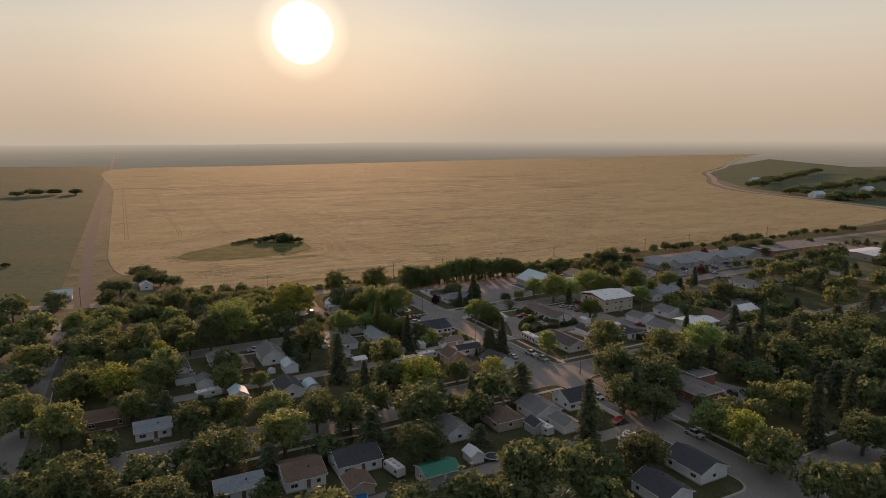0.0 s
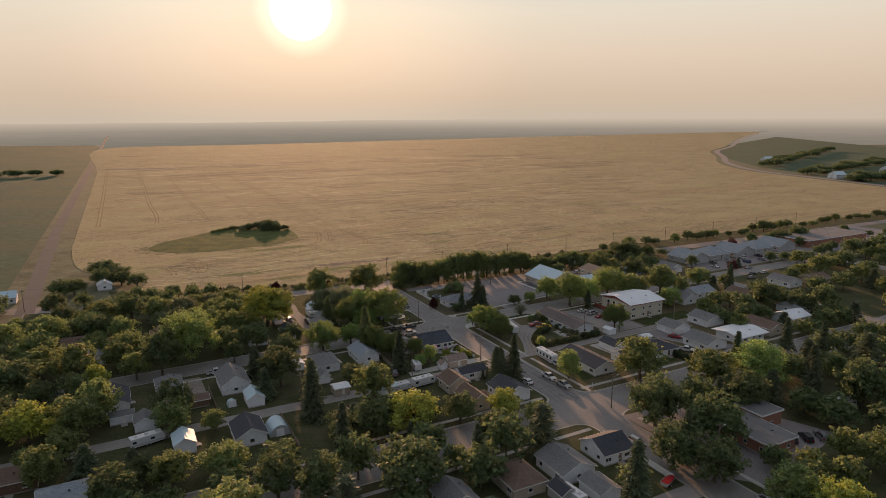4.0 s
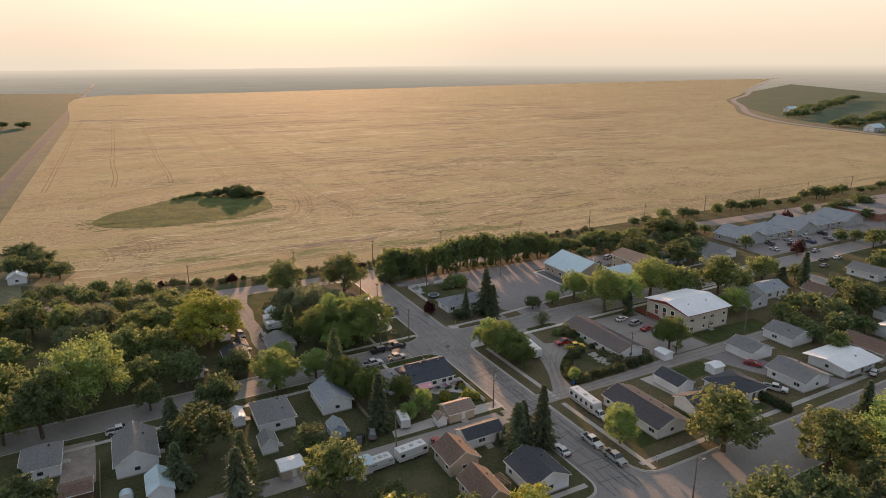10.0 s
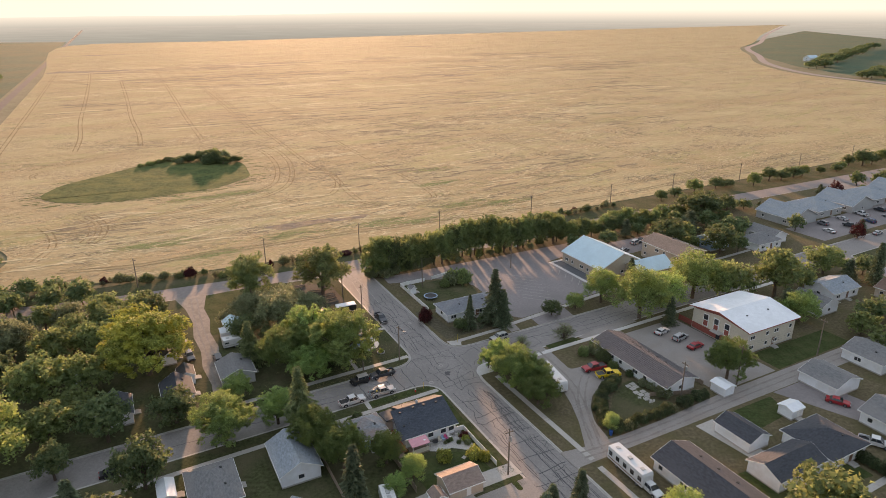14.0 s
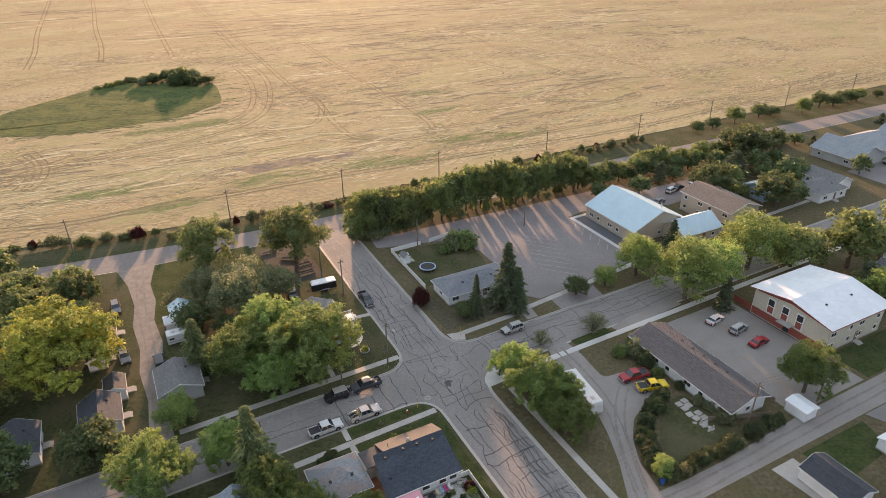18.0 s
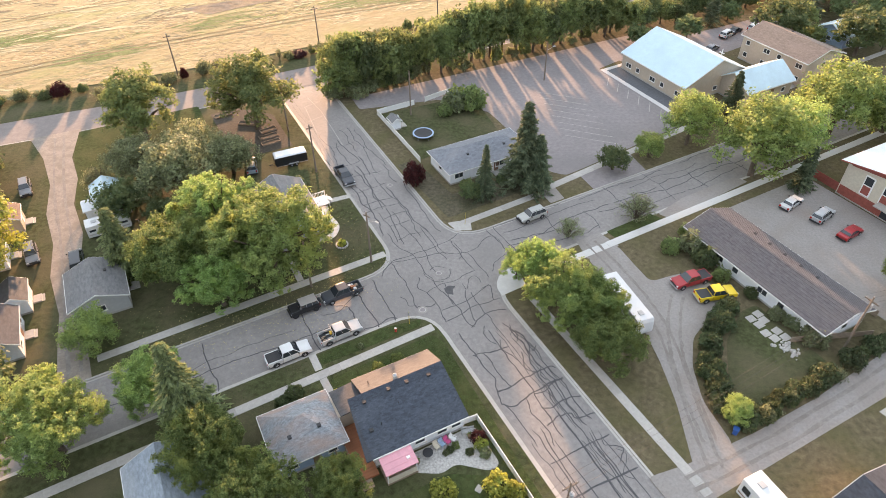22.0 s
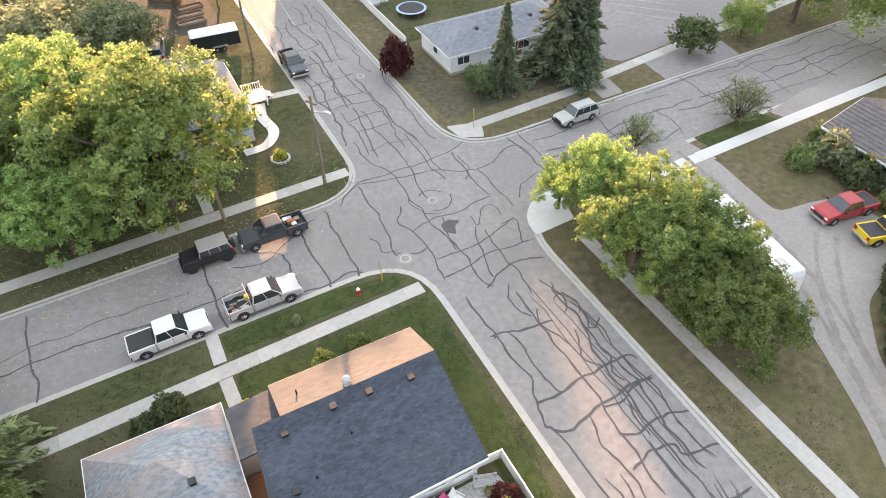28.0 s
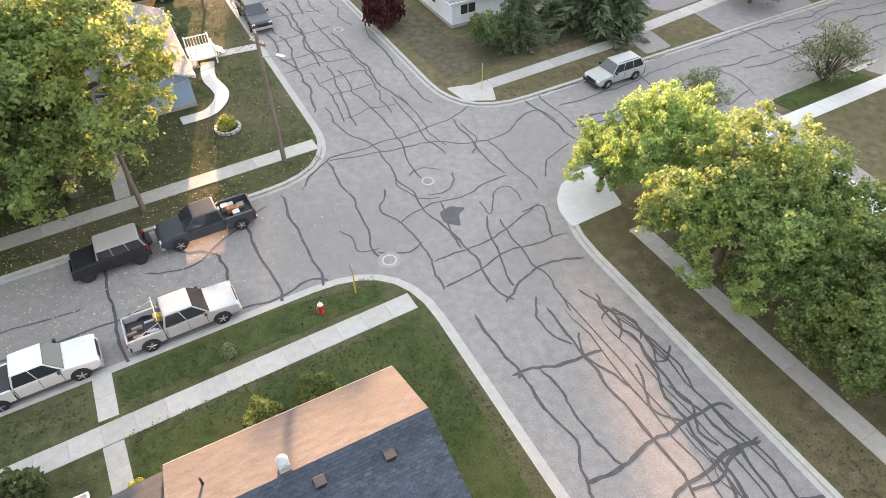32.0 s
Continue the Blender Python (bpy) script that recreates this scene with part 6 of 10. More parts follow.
# ---- houses ----
def window_part(parent, side, x, z, w, h, face, trim=None):
    """A window on the face at y = face (side -1: looking to -y, 1: to +y), with frame, pane and sill."""
    s = Shape()
    t, d = 0.08, 0.07
    y0, y1 = (face - d, face + 0.03) if side < 0 else (face - 0.03, face + d)
    for a, b, c, e in ((x - w / 2, z, x - w / 2 + t, z + h), (x + w / 2 - t, z, x + w / 2, z + h), (x - w / 2 + t, z, x + w / 2 - t, z + t), (x - w / 2 + t, z + h - t, x + w / 2 - t, z + h)):
        s.box(a, y0, b, c, y1, e)
    if w > 1.3:
        s.box(x - 0.03, y0, z + t, x + 0.03, y1, z + h - t)
    s.box(x - w / 2 - 0.06, min(y0, face - 0.1 if side < 0 else y0), z - 0.07, x + w / 2 + 0.06, max(y1, face + 0.1 if side > 0 else y1), z - 0.002)
    ob = part("window", s, trim or TRIM, parent)
    yp = face + side * 0.02
    part("pane", Shape().box(x - w / 2 + t, min(yp, yp - side * 0.015), z + t, x + w / 2 - t, max(yp, yp - side * 0.015), z + h - t), WINDOW, ob)
    return ob


def turned(ob, rot):
    ob.matrix_local = pose(0, 0, 0, 0, 0, rot)
    for c in ob.children:
        c.matrix_local = Matrix.Identity(4)
    return ob


def house(x, y, l, w, h=2.7, rise=1.6, roof="gable", along="u", wall=WHITE, cover=ROOF_GREY, over=0.45, label="", category="house", name="house",
          windows=(2, 2, 1, 1), door=1, garage=0, vents=1, chimney=False, rot=0.0, base=0.0, fascia=None):
    """A house with its ridge along its local x. windows: how many on the -y, +y, -x and +x faces."""
    label = label or "white bungalow with a grey shingled roof"
    root = thing(name, label, category, x, y, A + (90 if along == "v" else 0) + rot)
    L2, W2 = l / 2, w / 2
    part("foundation", Shape().box(-L2 - 0.03, -W2 - 0.03, -0.3, L2 + 0.03, W2 + 0.03, 0.3 + base), CONCRETE, root)
    body = Shape()
    z0, z1 = 0.3 + base, h + base
    slope = rise / W2
    if roof == "gable":
        for sx in (-1, 1):
            xa, xb = sorted((sx * L2, sx * (L2 - 0.2)))
            prof = [(-W2, z0), (W2, z0), (W2, z1), (0, z1 + rise - 0.02), (-W2, z1)]
            n = len(prof)
            body.add([(xa, a, b) for a, b in prof] + [(xb, a, b) for a, b in prof],
                     [tuple(range(n - 1, -1, -1)), tuple(range(n, 2 * n))] + [(i, (i + 1) % n, n + (i + 1) % n, n + i) for i in range(n)])
        body.box(-L2 + 0.2, -W2, z0, L2 - 0.2, -W2 + 0.2, z1).box(-L2 + 0.2, W2 - 0.2, z0, L2 - 0.2, W2, z1)
    else:
        body.box(-L2, -W2, z0, L2, -W2 + 0.2, z1).box(-L2, W2 - 0.2, z0, L2, W2, z1)
        body.box(-L2, -W2 + 0.2, z0, -L2 + 0.2, W2 - 0.2, z1).box(L2 - 0.2, -W2 + 0.2, z0, L2, W2 - 0.2, z1)
    part("wall", body, wall, root)
    X, Y, t = L2 + over, W2 + over, 0.16
    e = z1 - over * slope
    if roof == "gable":
        for sy in (-1, 1):
            s = Shape()
            ys = [sy * Y, 0]
            q = [(-X, ys[0], e), (X, ys[0], e), (X, 0, z1 + rise), (-X, 0, z1 + rise)]
            s.add(q + [(a, b, c + t) for a, b, c in q], [(3, 2, 1, 0), (4, 5, 6, 7), (0, 1, 5, 4), (1, 2, 6, 5), (2, 3, 7, 6), (3, 0, 4, 7)])
            part("roof_slope", s, cover, root)
        for sy in (-1, 1):
            part("gutter", Shape().box(-X, min(sy * Y, sy * (Y + 0.06)), e - 0.06, X, max(sy * Y, sy * (Y + 0.06)), e + t - 0.02), fascia or TRIM, root)
        for sx in (-1, 1):
            xa, xb = sorted((sx * (X + 0.003), sx * (X + 0.045)))
            prof = [(-Y, e - 0.05), (0, z1 + rise - 0.05), (Y, e - 0.05), (Y, e + t - 0.01), (0, z1 + rise + t - 0.01), (-Y, e + t - 0.01)]
            b = Shape().add([(xa, p, q) for p, q in prof] + [(xb, p, q) for p, q in prof],
                            [(0, 1, 4, 5), (1, 2, 3, 4), (11, 10, 7, 6), (10, 9, 8, 7)] + [(i, 6 + i, 6 + (i + 1) % 6, (i + 1) % 6) for i in range(6)])
            part("bargeboard", b, fascia or TRIM, root)
        s = Shape()
        s.add([(-X, -0.16, z1 + rise + t - 0.16 * slope + 0.012), (X, -0.16, z1 + rise + t - 0.16 * slope + 0.012), (X, 0, z1 + rise + t + 0.02), (-X, 0, z1 + rise + t + 0.02),
               (X, 0.16, z1 + rise + t - 0.16 * slope + 0.012), (-X, 0.16, z1 + rise + t - 0.16 * slope + 0.012)], [(0, 1, 2, 3), (3, 2, 4, 5)])
        part("ridge_cap", s, cover, root)
    elif roof == "hip":
        r = max(0.0, L2 - W2)
        s = Shape()
        top = z1 + rise
        s.add([(-X, -Y, e), (X, -Y, e), (X, Y, e), (-X, Y, e), (-X, -Y, e + t), (X, -Y, e + t), (X, Y, e + t), (-X, Y, e + t), (-r, 0, top + t), (r + 0.01, 0, top + t)],
              [(3, 2, 1, 0), (0, 1, 5, 4), (1, 2, 6, 5), (2, 3, 7, 6), (3, 0, 4, 7), (4, 5, 9, 8), (6, 7, 8, 9), (5, 6, 9), (7, 4, 8)])
        part("roof", s, cover, root)
        f = Shape()
        f.box(-X - 0.06, -Y - 0.06, e - 0.03, X + 0.06, -Y - 0.002, e + t - 0.02).box(-X - 0.06, Y + 0.002, e - 0.03, X + 0.06, Y + 0.06, e + t - 0.02)
        f.box(-X - 0.06, -Y, e - 0.03, -X - 0.002, Y, e + t - 0.02).box(X + 0.002, -Y, e - 0.03, X + 0.06, Y, e + t - 0.02)
        part("gutter", f, fascia or TRIM, root)
    else:
        part("roof", Shape().box(-X, -Y, z1, X, Y, z1 + 0.25), cover, root)
        f = Shape().box(-X - 0.05, -Y - 0.05, z1 - 0.1, X + 0.05, -Y - 0.002, z1 + 0.36).box(-X - 0.05, Y + 0.002, z1 - 0.1, X + 0.05, Y + 0.05, z1 + 0.36)
        f.box(-X - 0.05, -Y, z1 - 0.1, -X - 0.002, Y, z1 + 0.36).box(X + 0.002, -Y, z1 - 0.1, X + 0.05, Y, z1 + 0.36)
        part("parapet", f, fascia or TRIM, root)
    ht = e + t
    for k in range(vents):
        vx, vy = L2 * (-0.45 + 0.9 * k / max(1, vents - 1) if vents > 1 else 0.3), -W2 * 0.45
        vz = z1 + rise * (1 - 0.45) + t if roof != "flat" else z1 + 0.25
        part("roof_vent", Shape().box(vx - 0.17, vy - 0.17, vz - 0.2, vx + 0.17, vy + 0.17, vz + 0.14).box(vx - 0.22, vy - 0.22, vz + 0.14, vx + 0.22, vy + 0.22, vz + 0.19), BLACK, root, bevel=0.015)
    if chimney:
        cz = z1 + rise
        part("chimney", Shape().box(-L2 * 0.3, 0.15, cz - 0.8, -L2 * 0.3 + 0.55, 0.7, cz + 0.75).box(-L2 * 0.3 - 0.06, 0.09, cz + 0.75, -L2 * 0.3 + 0.61, 0.76, cz + 0.85), STONE, root, "brick chimney stack", bevel=0.02)
    counts = list(windows)
    zs = 1.05 + base if h < 4 else 1.0
    floors = [zs] if h < 4.4 else [zs, zs + 2.7]
    for zf in floors:
        for side, num in ((-1, counts[0]), (1, counts[1])):
            for k in range(num):
                px = -L2 + l * (k + 0.5 + (0.12 if k % 2 else -0.1)) / num
                window_part(root, side, px, zf, 1.7 if k % 2 == 0 and l > 8 else 1.1, 1.05, side * W2)
        for side, num in ((1, counts[2]), (-1, counts[3])):
            for k in range(num):
                px = (-W2 + w * (k + 0.5) / num)
                ob = window_part(root, side, px, zf, 1.2, 1.0, side * L2)
                turned(ob, 90)
    if door:
        dx = -L2 + l * 0.56
        ob = part("door", Shape().box(dx - 0.45, -W2 - 0.05, 0.35 + base, dx + 0.45, -W2 + 0.02, 2.4 + base), BROWN_WALL if door == 1 else TRIM, root, bevel=0.01)
        part("door_handle", Shape().box(dx + 0.32, -W2 - 0.11, 1.3 + base, dx + 0.38, -W2 - 0.045, 1.42 + base), STEEL, ob)
        part("step", Shape().box(dx - 0.8, -W2 - 1.2, -0.1, dx + 0.8, -W2 - 0.04, 0.22 + base).box(dx - 0.8, -W2 - 1.55, -0.1, dx + 0.8, -W2 - 1.2, 0.05 + base / 2), CONCRETE, root)
    for k in range(garage):
        gy = -W2 + w * (k + 0.5) / garage
        gw = min(2.6, w / garage - 0.5)
        g = part("garage_door", Shape().box(-L2 - 0.05, gy - gw / 2, 0.08, -L2 + 0.02, gy + gw / 2, 2.2), TRIM, root)
        for j in range(1, 4):
            part("panel", Shape().box(-L2 - 0.075, gy - gw / 2 + 0.08, 0.08 + j * 0.53 - 0.5, -L2 - 0.05, gy + gw / 2 - 0.08, 0.08 + j * 0.53 - 0.06), WHITE, g)
    return root


def shed(x, y, l, w, h, rise, along, wall, cover, label, name="shed", rot=0.0):
    return house(x, y, l, w, h, rise, "gable", along, wall, cover, 0.22, label, "shed", name, (0, 0, 0, 0), 2, 0, 0, False, rot)


# round the crossing
house(-14.9, 260.8, 7.4, 6.9, 2.6, 2.2, "hip", "u", BLUE_WALL, ROOF_WORN, 0.45, "small blue-grey house under a weathered hipped roof", chimney=False, vents=2)
house(-27.2, 252.6, 10.5, 7.2, 2.8, 1.9, "gable", "v", WHITE, ROOF_BLUE, 0.4, "white cottage with a pale blue-grey shingled roof")
house(-39.5, 244.6, 10.6, 8.0, 2.8, 1.7, "hip", "v", WHITE, ROOF_GREY, 0.4, "white bungalow under a hipped grey roof", vents=2)
house(-64.4, 229.0, 12.0, 8.0, 3.2, 2.6, "gable", "v", WHITE, ROOF_GREY, 0.4, "white gabled house with a grey roof")
house(47.8, 245.4, 17.6, 8.8, 2.8, 1.7, "gable", "v", WHITE, ROOF_DARK, 0.5, "long white bungalow with a charcoal roof", windows=(2, 4, 1, 1), vents=3)
house(*town(51.0, -62.6), 10.4, 10.0, 2.8, 1.8, "hip", "u", WHITE, ROOF_DARK, 0.5, "white bungalow with a dark roof and deck")
house(93.6, 263.2, 10.5, 10, 2.9, 1.9, "gable", "v", WHITE, ROOF_GREY, 0.5, "white bungalow with a wide grey gable roof")
house(110, 271.5, 13, 10.5, 3.0, 0.7, "gable", "u", WHITE, ROOF_WHITE, 1.2, "white house under a wide pale low roof", vents=1)
house(19.3, 221.5, 9.5, 8.6, 3.0, 2.0, "gable", "v", WHITE, ROOF_DARK, 0.4, "white house with a dark roof beside the street")
house(3.2, 227.2, 7.5, 6.5, 3.0, 2.0, "gable", "v", BEIGE, ROOF_BROWN, 0.4, "beige house with a steep brown roof")
house(8.4, 215.6, 9.2, 6.0, 3.0, 2.2, "gable", "v", BEIGE, ROOF_BROWN, 0.4, "narrow beige house with a brown roof")
house(39.6, 187.8, 8.6, 8.8, 3.0, 2.2, "gable", "u", WHITE, ROOF_DARK, 0.4, "white corner house with a charcoal gable roof", windows=(3, 2, 2, 2))
house(28.2, 180.2, 10.2, 9.0, 2.9, 2.0, "gable", "v", WHITE, ROOF_GREY, 0.4, "white house with a grey shingled roof")
house(16.5, 174.6, 10.2, 8.2, 2.9, 2.0, "hip", "v", BEIGE, ROOF_BROWN, 0.4, "beige house with a hipped brown roof and porch")
house(2.5, 166.5, 8, 7, 2.9, 2.0, "gable", "v", WHITE, ROOF_GREY, 0.4, "small white house with a grey roof")
house(78.6, 194.8, 16, 9.8, 3.3, 0.3, "flat", "v", BRICK, ROOF_FLAT, 0.5, "low brick office with a flat gravel roof", "office", "office_building", windows=(4, 4, 2, 2), vents=2)
house(84.5, 204.5, 8, 8, 4.2, 0.3, "flat", "v", BRICK, ROOF_FLAT, 0.3, "raised flat-roofed brick office wing", "office", "office_building", windows=(1, 1, 1, 1), vents=1)
house(-34.5, 143.6, 9.4, 10.6, 2.9, 1.9, "gable", "u", WHITE, ROOF_BROWN, 0.4, "white house with a dark brown roof")
house(-22.4, 150.3, 11, 9.2, 2.9, 1.9, "gable", "u", WHITE, ROOF_DARK, 0.4, "white house with a dark roof beside the street")
house(-47.4, 137.2, 10.5, 6.8, 2.8, 1.7, "gable", "u", WHITE, ROOF_BLUE, 0.4, "white house with a pale blue-grey roof")
house(61.8, 147.2, 11.4, 9.0, 2.9, 1.9, "gable", "v", WHITE, ROOF_DARK, 0.4, "white bungalow with a dark roof")
house(49.7, 135.6, 10.4, 8.4, 2.9, 1.9, "gable", "v", WHITE, ROOF_DARK, 0.4, "white house with a charcoal roof")
house(-97, 174, 12, 7.0, 2.9, 1.9, "gable", "u", BROWN_WALL, ROOF_BROWN, 0.4, "brown house with a brown shingled roof")
house(-80.8, 167.8, 9, 7.5, 2.8, 1.6, "gable", "u", WHITE, ROOF_BLUE, 0.4, "white house with a blue-grey roof among trees")
house(-50, 196.8, 9.8, 7.4, 2.9, 2.0, "gable", "v", WHITE, ROOF_DARK, 0.4, "white house with a charcoal roof by the alley")
house(*town(-102.6, -17.8), 9, 7, 2.9, 2.1, "hip", "v", WHITE, ROOF_GREY, 0.4, "white house with a hipped grey roof")
house(*town(-117.6, -22), 12, 8, 2.9, 2.0, "gable", "v", WHITE, ROOF_DARK, 0.4, "white house with a grey gable roof")
house(-163.5, 345.5, 6.6, 6.2, 2.7, 1.9, "gable", "v", WHITE, ROOF_WHITE, 0.3, "small white house beside the field corner")
house(-118, 250, 9, 7, 2.8, 1.8, "gable", "v", WHITE, ROOF_GREY, 0.4, "white house half hidden by trees")
house(-131, 262, 8, 7, 2.8, 1.8, "gable", "u", BEIGE, ROOF_BROWN, 0.4, "brown-roofed house half hidden by trees")
house(-104, 271, 9, 7, 2.8, 1.8, "gable", "v", WHITE, ROOF_BROWN, 0.4, "house with a brown roof among trees")
house(-68, 268, 7.5, 6.5, 2.7, 1.8, "gable", "v", WHITE, ROOF_DARK, 0.35, "small white house with a dark roof by the lane")
house(*town(-44.7, 17.8), 8.0, 7.2, 2.7, 1.5, "gable", "v", GREY_WALL, ROOF_GREY, 0.35, "small grey-roofed house beside the gravel lane")
house(-196, 322, 9, 8, 3, 2.2, "gable", "u", WHITE, ROOF_METAL, 0.4, "farmhouse with a pale roof beside the rural road")

house(*town(104.8, -64.5), 12, 9, 2.9, 1.8, "gable", "v", BEIGE, ROOF_BROWN, 0.45, "beige bungalow with a wide brown roof")
house(*town(124.5, -62), 11, 9, 2.9, 1.7, "gable", "u", WHITE, ROOF_WHITE, 0.45, "white bungalow with a pale roof")
house(*town(138, -54), 10, 9, 2.9, 1.7, "hip", "u", WHITE, ROOF_GREY, 0.45, "white bungalow under a grey hipped roof")
house(*town(175, -24), 12, 9, 2.9, 1.8, "gable", "v", WHITE, ROOF_GREY, 0.45, "white house beyond the far street")
house(*town(192, -28), 12, 9, 2.9, 1.8, "gable", "u", BEIGE, ROOF_BROWN, 0.45, "beige house beyond the far street")
house(*town(30, -106.5), 9, 8, 2.9, 1.8, "hip", "v", GREY_WALL, ROOF_GREY, 0.4, "grey-roofed house among tall trees")
# garages and sheds
house(*town(-96, -31.6), 5.4, 4.8, 2.2, 0.8, "gable", "u", BROWN_WALL, ROOF_BROWN, 0.3, "low brown garage beside a gravel driveway", "garage", "garage", (0, 0, 0, 0), 0, 1, 0)
shed(*town(-57.4, -43.2), 4.6, 4.2, 2.3, 0.5, "u", BEIGE, ROOF_WHITE, "low pale-roofed shed at the yard's end")
house(88.2, 279.6, 8.6, 8.6, 2.7, 1.5, "gable", "v", WHITE, ROOF_GREY, 0.35, "white double garage with panelled doors", "garage", "garage", (0, 1, 0, 0), 0, 2, 0, rot=180)
house(104.5, 289.5, 9.5, 9.5, 2.8, 1.7, "gable", "v", WHITE, ROOF_GREY, 0.35, "white garage with a grey roof", "garage", "garage", (1, 1, 0, 0), 0, 2, 1, rot=180)
house(60.0, 260.2, 8.0, 5.6, 2.5, 1.3, "gable", "v", WHITE, ROOF_DARK, 0.3, "white garage with a dark roof by the alley", "garage", "garage", (1, 0, 0, 1), 2, 0, 0)
house(*town(38.6, -63.6), 12.5, 6.6, 2.6, 1.4, "gable", "u", WHITE, ROOF_DARK, 0.35, "white garage wing with a dark roof beside the bungalow", "garage", "garage", (1, 1, 0, 1), 2, 0, 0)
house(*town(-16.6, -39.4), 6.6, 5.2, 2.4, 1.2, "gable", "u", BEIGE, ROOF_PALE_TAN, 0.3, "low beige garage with a faded tan roof by the driveway", "garage", "garage", (0, 0, 0, 1), 2, 0, 0)
shed(*town(-21.9, -41.0), 2.6, 2.3, 2.0, 0.8, "v", WHITE, ROOF_PALE_TAN, "small white garden shed beside the garage")
house(*town(-17.0, -50.8), 9.2, 5.0, 2.5, 1.2, "gable", "u", WHITE, ROOF_DARK, 0.3, "long white outbuilding with a dark roof by the alley", "garage", "garage", (1, 0, 0, 1), 2, 0, 1)
house(-1.6, 144, 8.8, 6.4, 2.8, 1.2, "gable", "u", GREY_WALL, ROOF_GREEN, 0.35, "grey garage under a green metal roof", "garage", "garage", (0, 0, 1, 0), 2, 0, 0)
house(34, 171, 7, 5.6, 2.5, 1.2, "gable", "v", WHITE, ROOF_GREY, 0.3, "white garage behind the house", "garage", "garage", (0, 0, 0, 0), 2, 0, 0)
house(-20, 138.5, 6.5, 6, 2.5, 1.3, "gable", "v", BEIGE, ROOF_BROWN, 0.3, "small garage with a brown roof", "garage", "garage", (0, 0, 0, 1), 2, 0, 0)
house(50.5, 158, 7, 6, 2.6, 1.4, "gable", "v", WHITE, ROOF_WHITE, 0.3, "small pale-roofed white garage", "garage", "garage", (1, 0, 1, 0), 2, 0, 0)
shed(-54.6, 217.8, 7, 4.6, 2.6, 1.5, "v", WHITE, ROOF_METAL, "white shed with a pale metal roof")
shed(-64.4, 191.4, 6.8, 5.0, 2.8, 1.5, "v", WHITE, ROOF_METAL, "white shed with a ribbed pale metal roof")
shed(-79.4, 202.9, 6, 5.2, 2.6, 1.3, "v", WHITE, ROOF_GREY, "white garage shed with a grey roof")
shed(-87, 206, 6, 3.5, 2.4, 0.8, "u", WHITE, ROOF_GREY, "low white outbuilding by the alley")
shed(-23.6, 238.6, 4.0, 3.2, 2.3, 1.2, "v", BLUE_WALL, ROOF_BLUE, "blue-grey garden shed with a gable roof")
shed(73.8, 268.2, 3.6, 3.2, 2.2, 0.5, "u", WHITE, ROOF_WHITE, "small white shed in a yard")
shed(63.0, 276.8, 3.8, 3.0, 2.2, 0.4, "v", WHITE, ROOF_WHITE, "small white shed with a flat pale roof")
shed(-17.3, 224, 6.2, 3.4, 2.3, 0.6, "u", WHITE, ROOF_METAL, "low white outbuilding beside the alley")
shed(-37.5, 232.8, 4.5, 3.4, 2.4, 1.2, "v", WHITE, ROOF_GREY, "small white shed behind a bungalow")
shed(-47.5, 243.8, 5.0, 2.6, 2.3, 0.5, "v", WHITE, ROOF_WHITE, "narrow white shed beside the house")
house(*town(-57.8, 14.4), 7.2, 6.2, 2.8, 1.9, "gable", "v", WHITE, ROOF_DARK, 0.35, "small white house with a dark roof beside the lane")
shed(*town(-55.2, 21.6), 4.6, 3.4, 2.4, 1.0, "v", WHITE, ROOF_TAN, "white garden garage with a tan roof by the lane")
shed(-66.5, 292, 5.4, 3.2, 2.4, 0.9, "v", WHITE, ROOF_TAN, "small white shed with a tan roof by the gravel lane")
shed(-68.5, 300.5, 4.4, 3.4, 2.4, 0.9, "v", BEIGE, ROOF_BROWN, "brown-roofed shed by the gravel lane")
shed(-54.2, 304.0, 6.5, 3.0, 2.5, 0.7, "u", WHITE, ROOF_WHITE, "long white shed beside the gravel lane")
shed(*town(-41.0, 40.6), 6.0, 4.4, 2.8, 1.2, "v", BLUE_WALL, ROOF_METAL, "blue shed with a pale metal roof")
shed(7.5, 152.5, 4.5, 3.6, 2.3, 1.2, "v", WHITE, ROOF_WHITE, "small white garden shed among trees")
shed(25.6, 169.4, 5, 4, 2.4, 1.2, "v", GREY_WALL, ROOF_DARK, "grey shed with a dark roof")


def quonset(x, y, r, l, rot):
    """A rounded metal storage hut."""
    root = thing("quonset_hut", "pale rounded metal storage hut by the alley", "shed", x, y, rot)
    n = 14
    arc = [(r * math.cos(math.pi * i / n), 1.15 * r * math.sin(math.pi * i / n)) for i in range(n + 1)]
    s = Shape()
    s.add([(-l / 2, a, b) for a, b in arc] + [(l / 2, a, b) for a, b in arc], [(i, i + 1, n + 2 + i, n + 1 + i) for i in range(n)])
    part("shell", s, ROOF_METAL, root, smooth=True)
    e = Shape()
    for sx in (-1, 1):
        o = len(e.v)
        e.add([(sx * (l / 2 - 0.1), a, b) for a, b in arc], [tuple(range(n + 1))])
    part("end_wall", e, GREY_WALL, root)
    part("door", Shape().box(-l / 2 + 0.0, -1.0, 0, -l / 2 + 0.08, 1.0, 2.1), WHITE, root)
    return root


shed(*town(11.6, 41.4), 2.2, 1.7, 1.9, 0.6, "v", WHITE, ROOF_GREY, "small white garden shed in the yard corner")
quonset(-43.5, 200.5, 2.6, 6.5, A + 90)
quonset(-60.5, 216, 1.3, 3.0, A + 90)
quonset(-51.0, 203.5, 1.6, 3.4, A + 90)


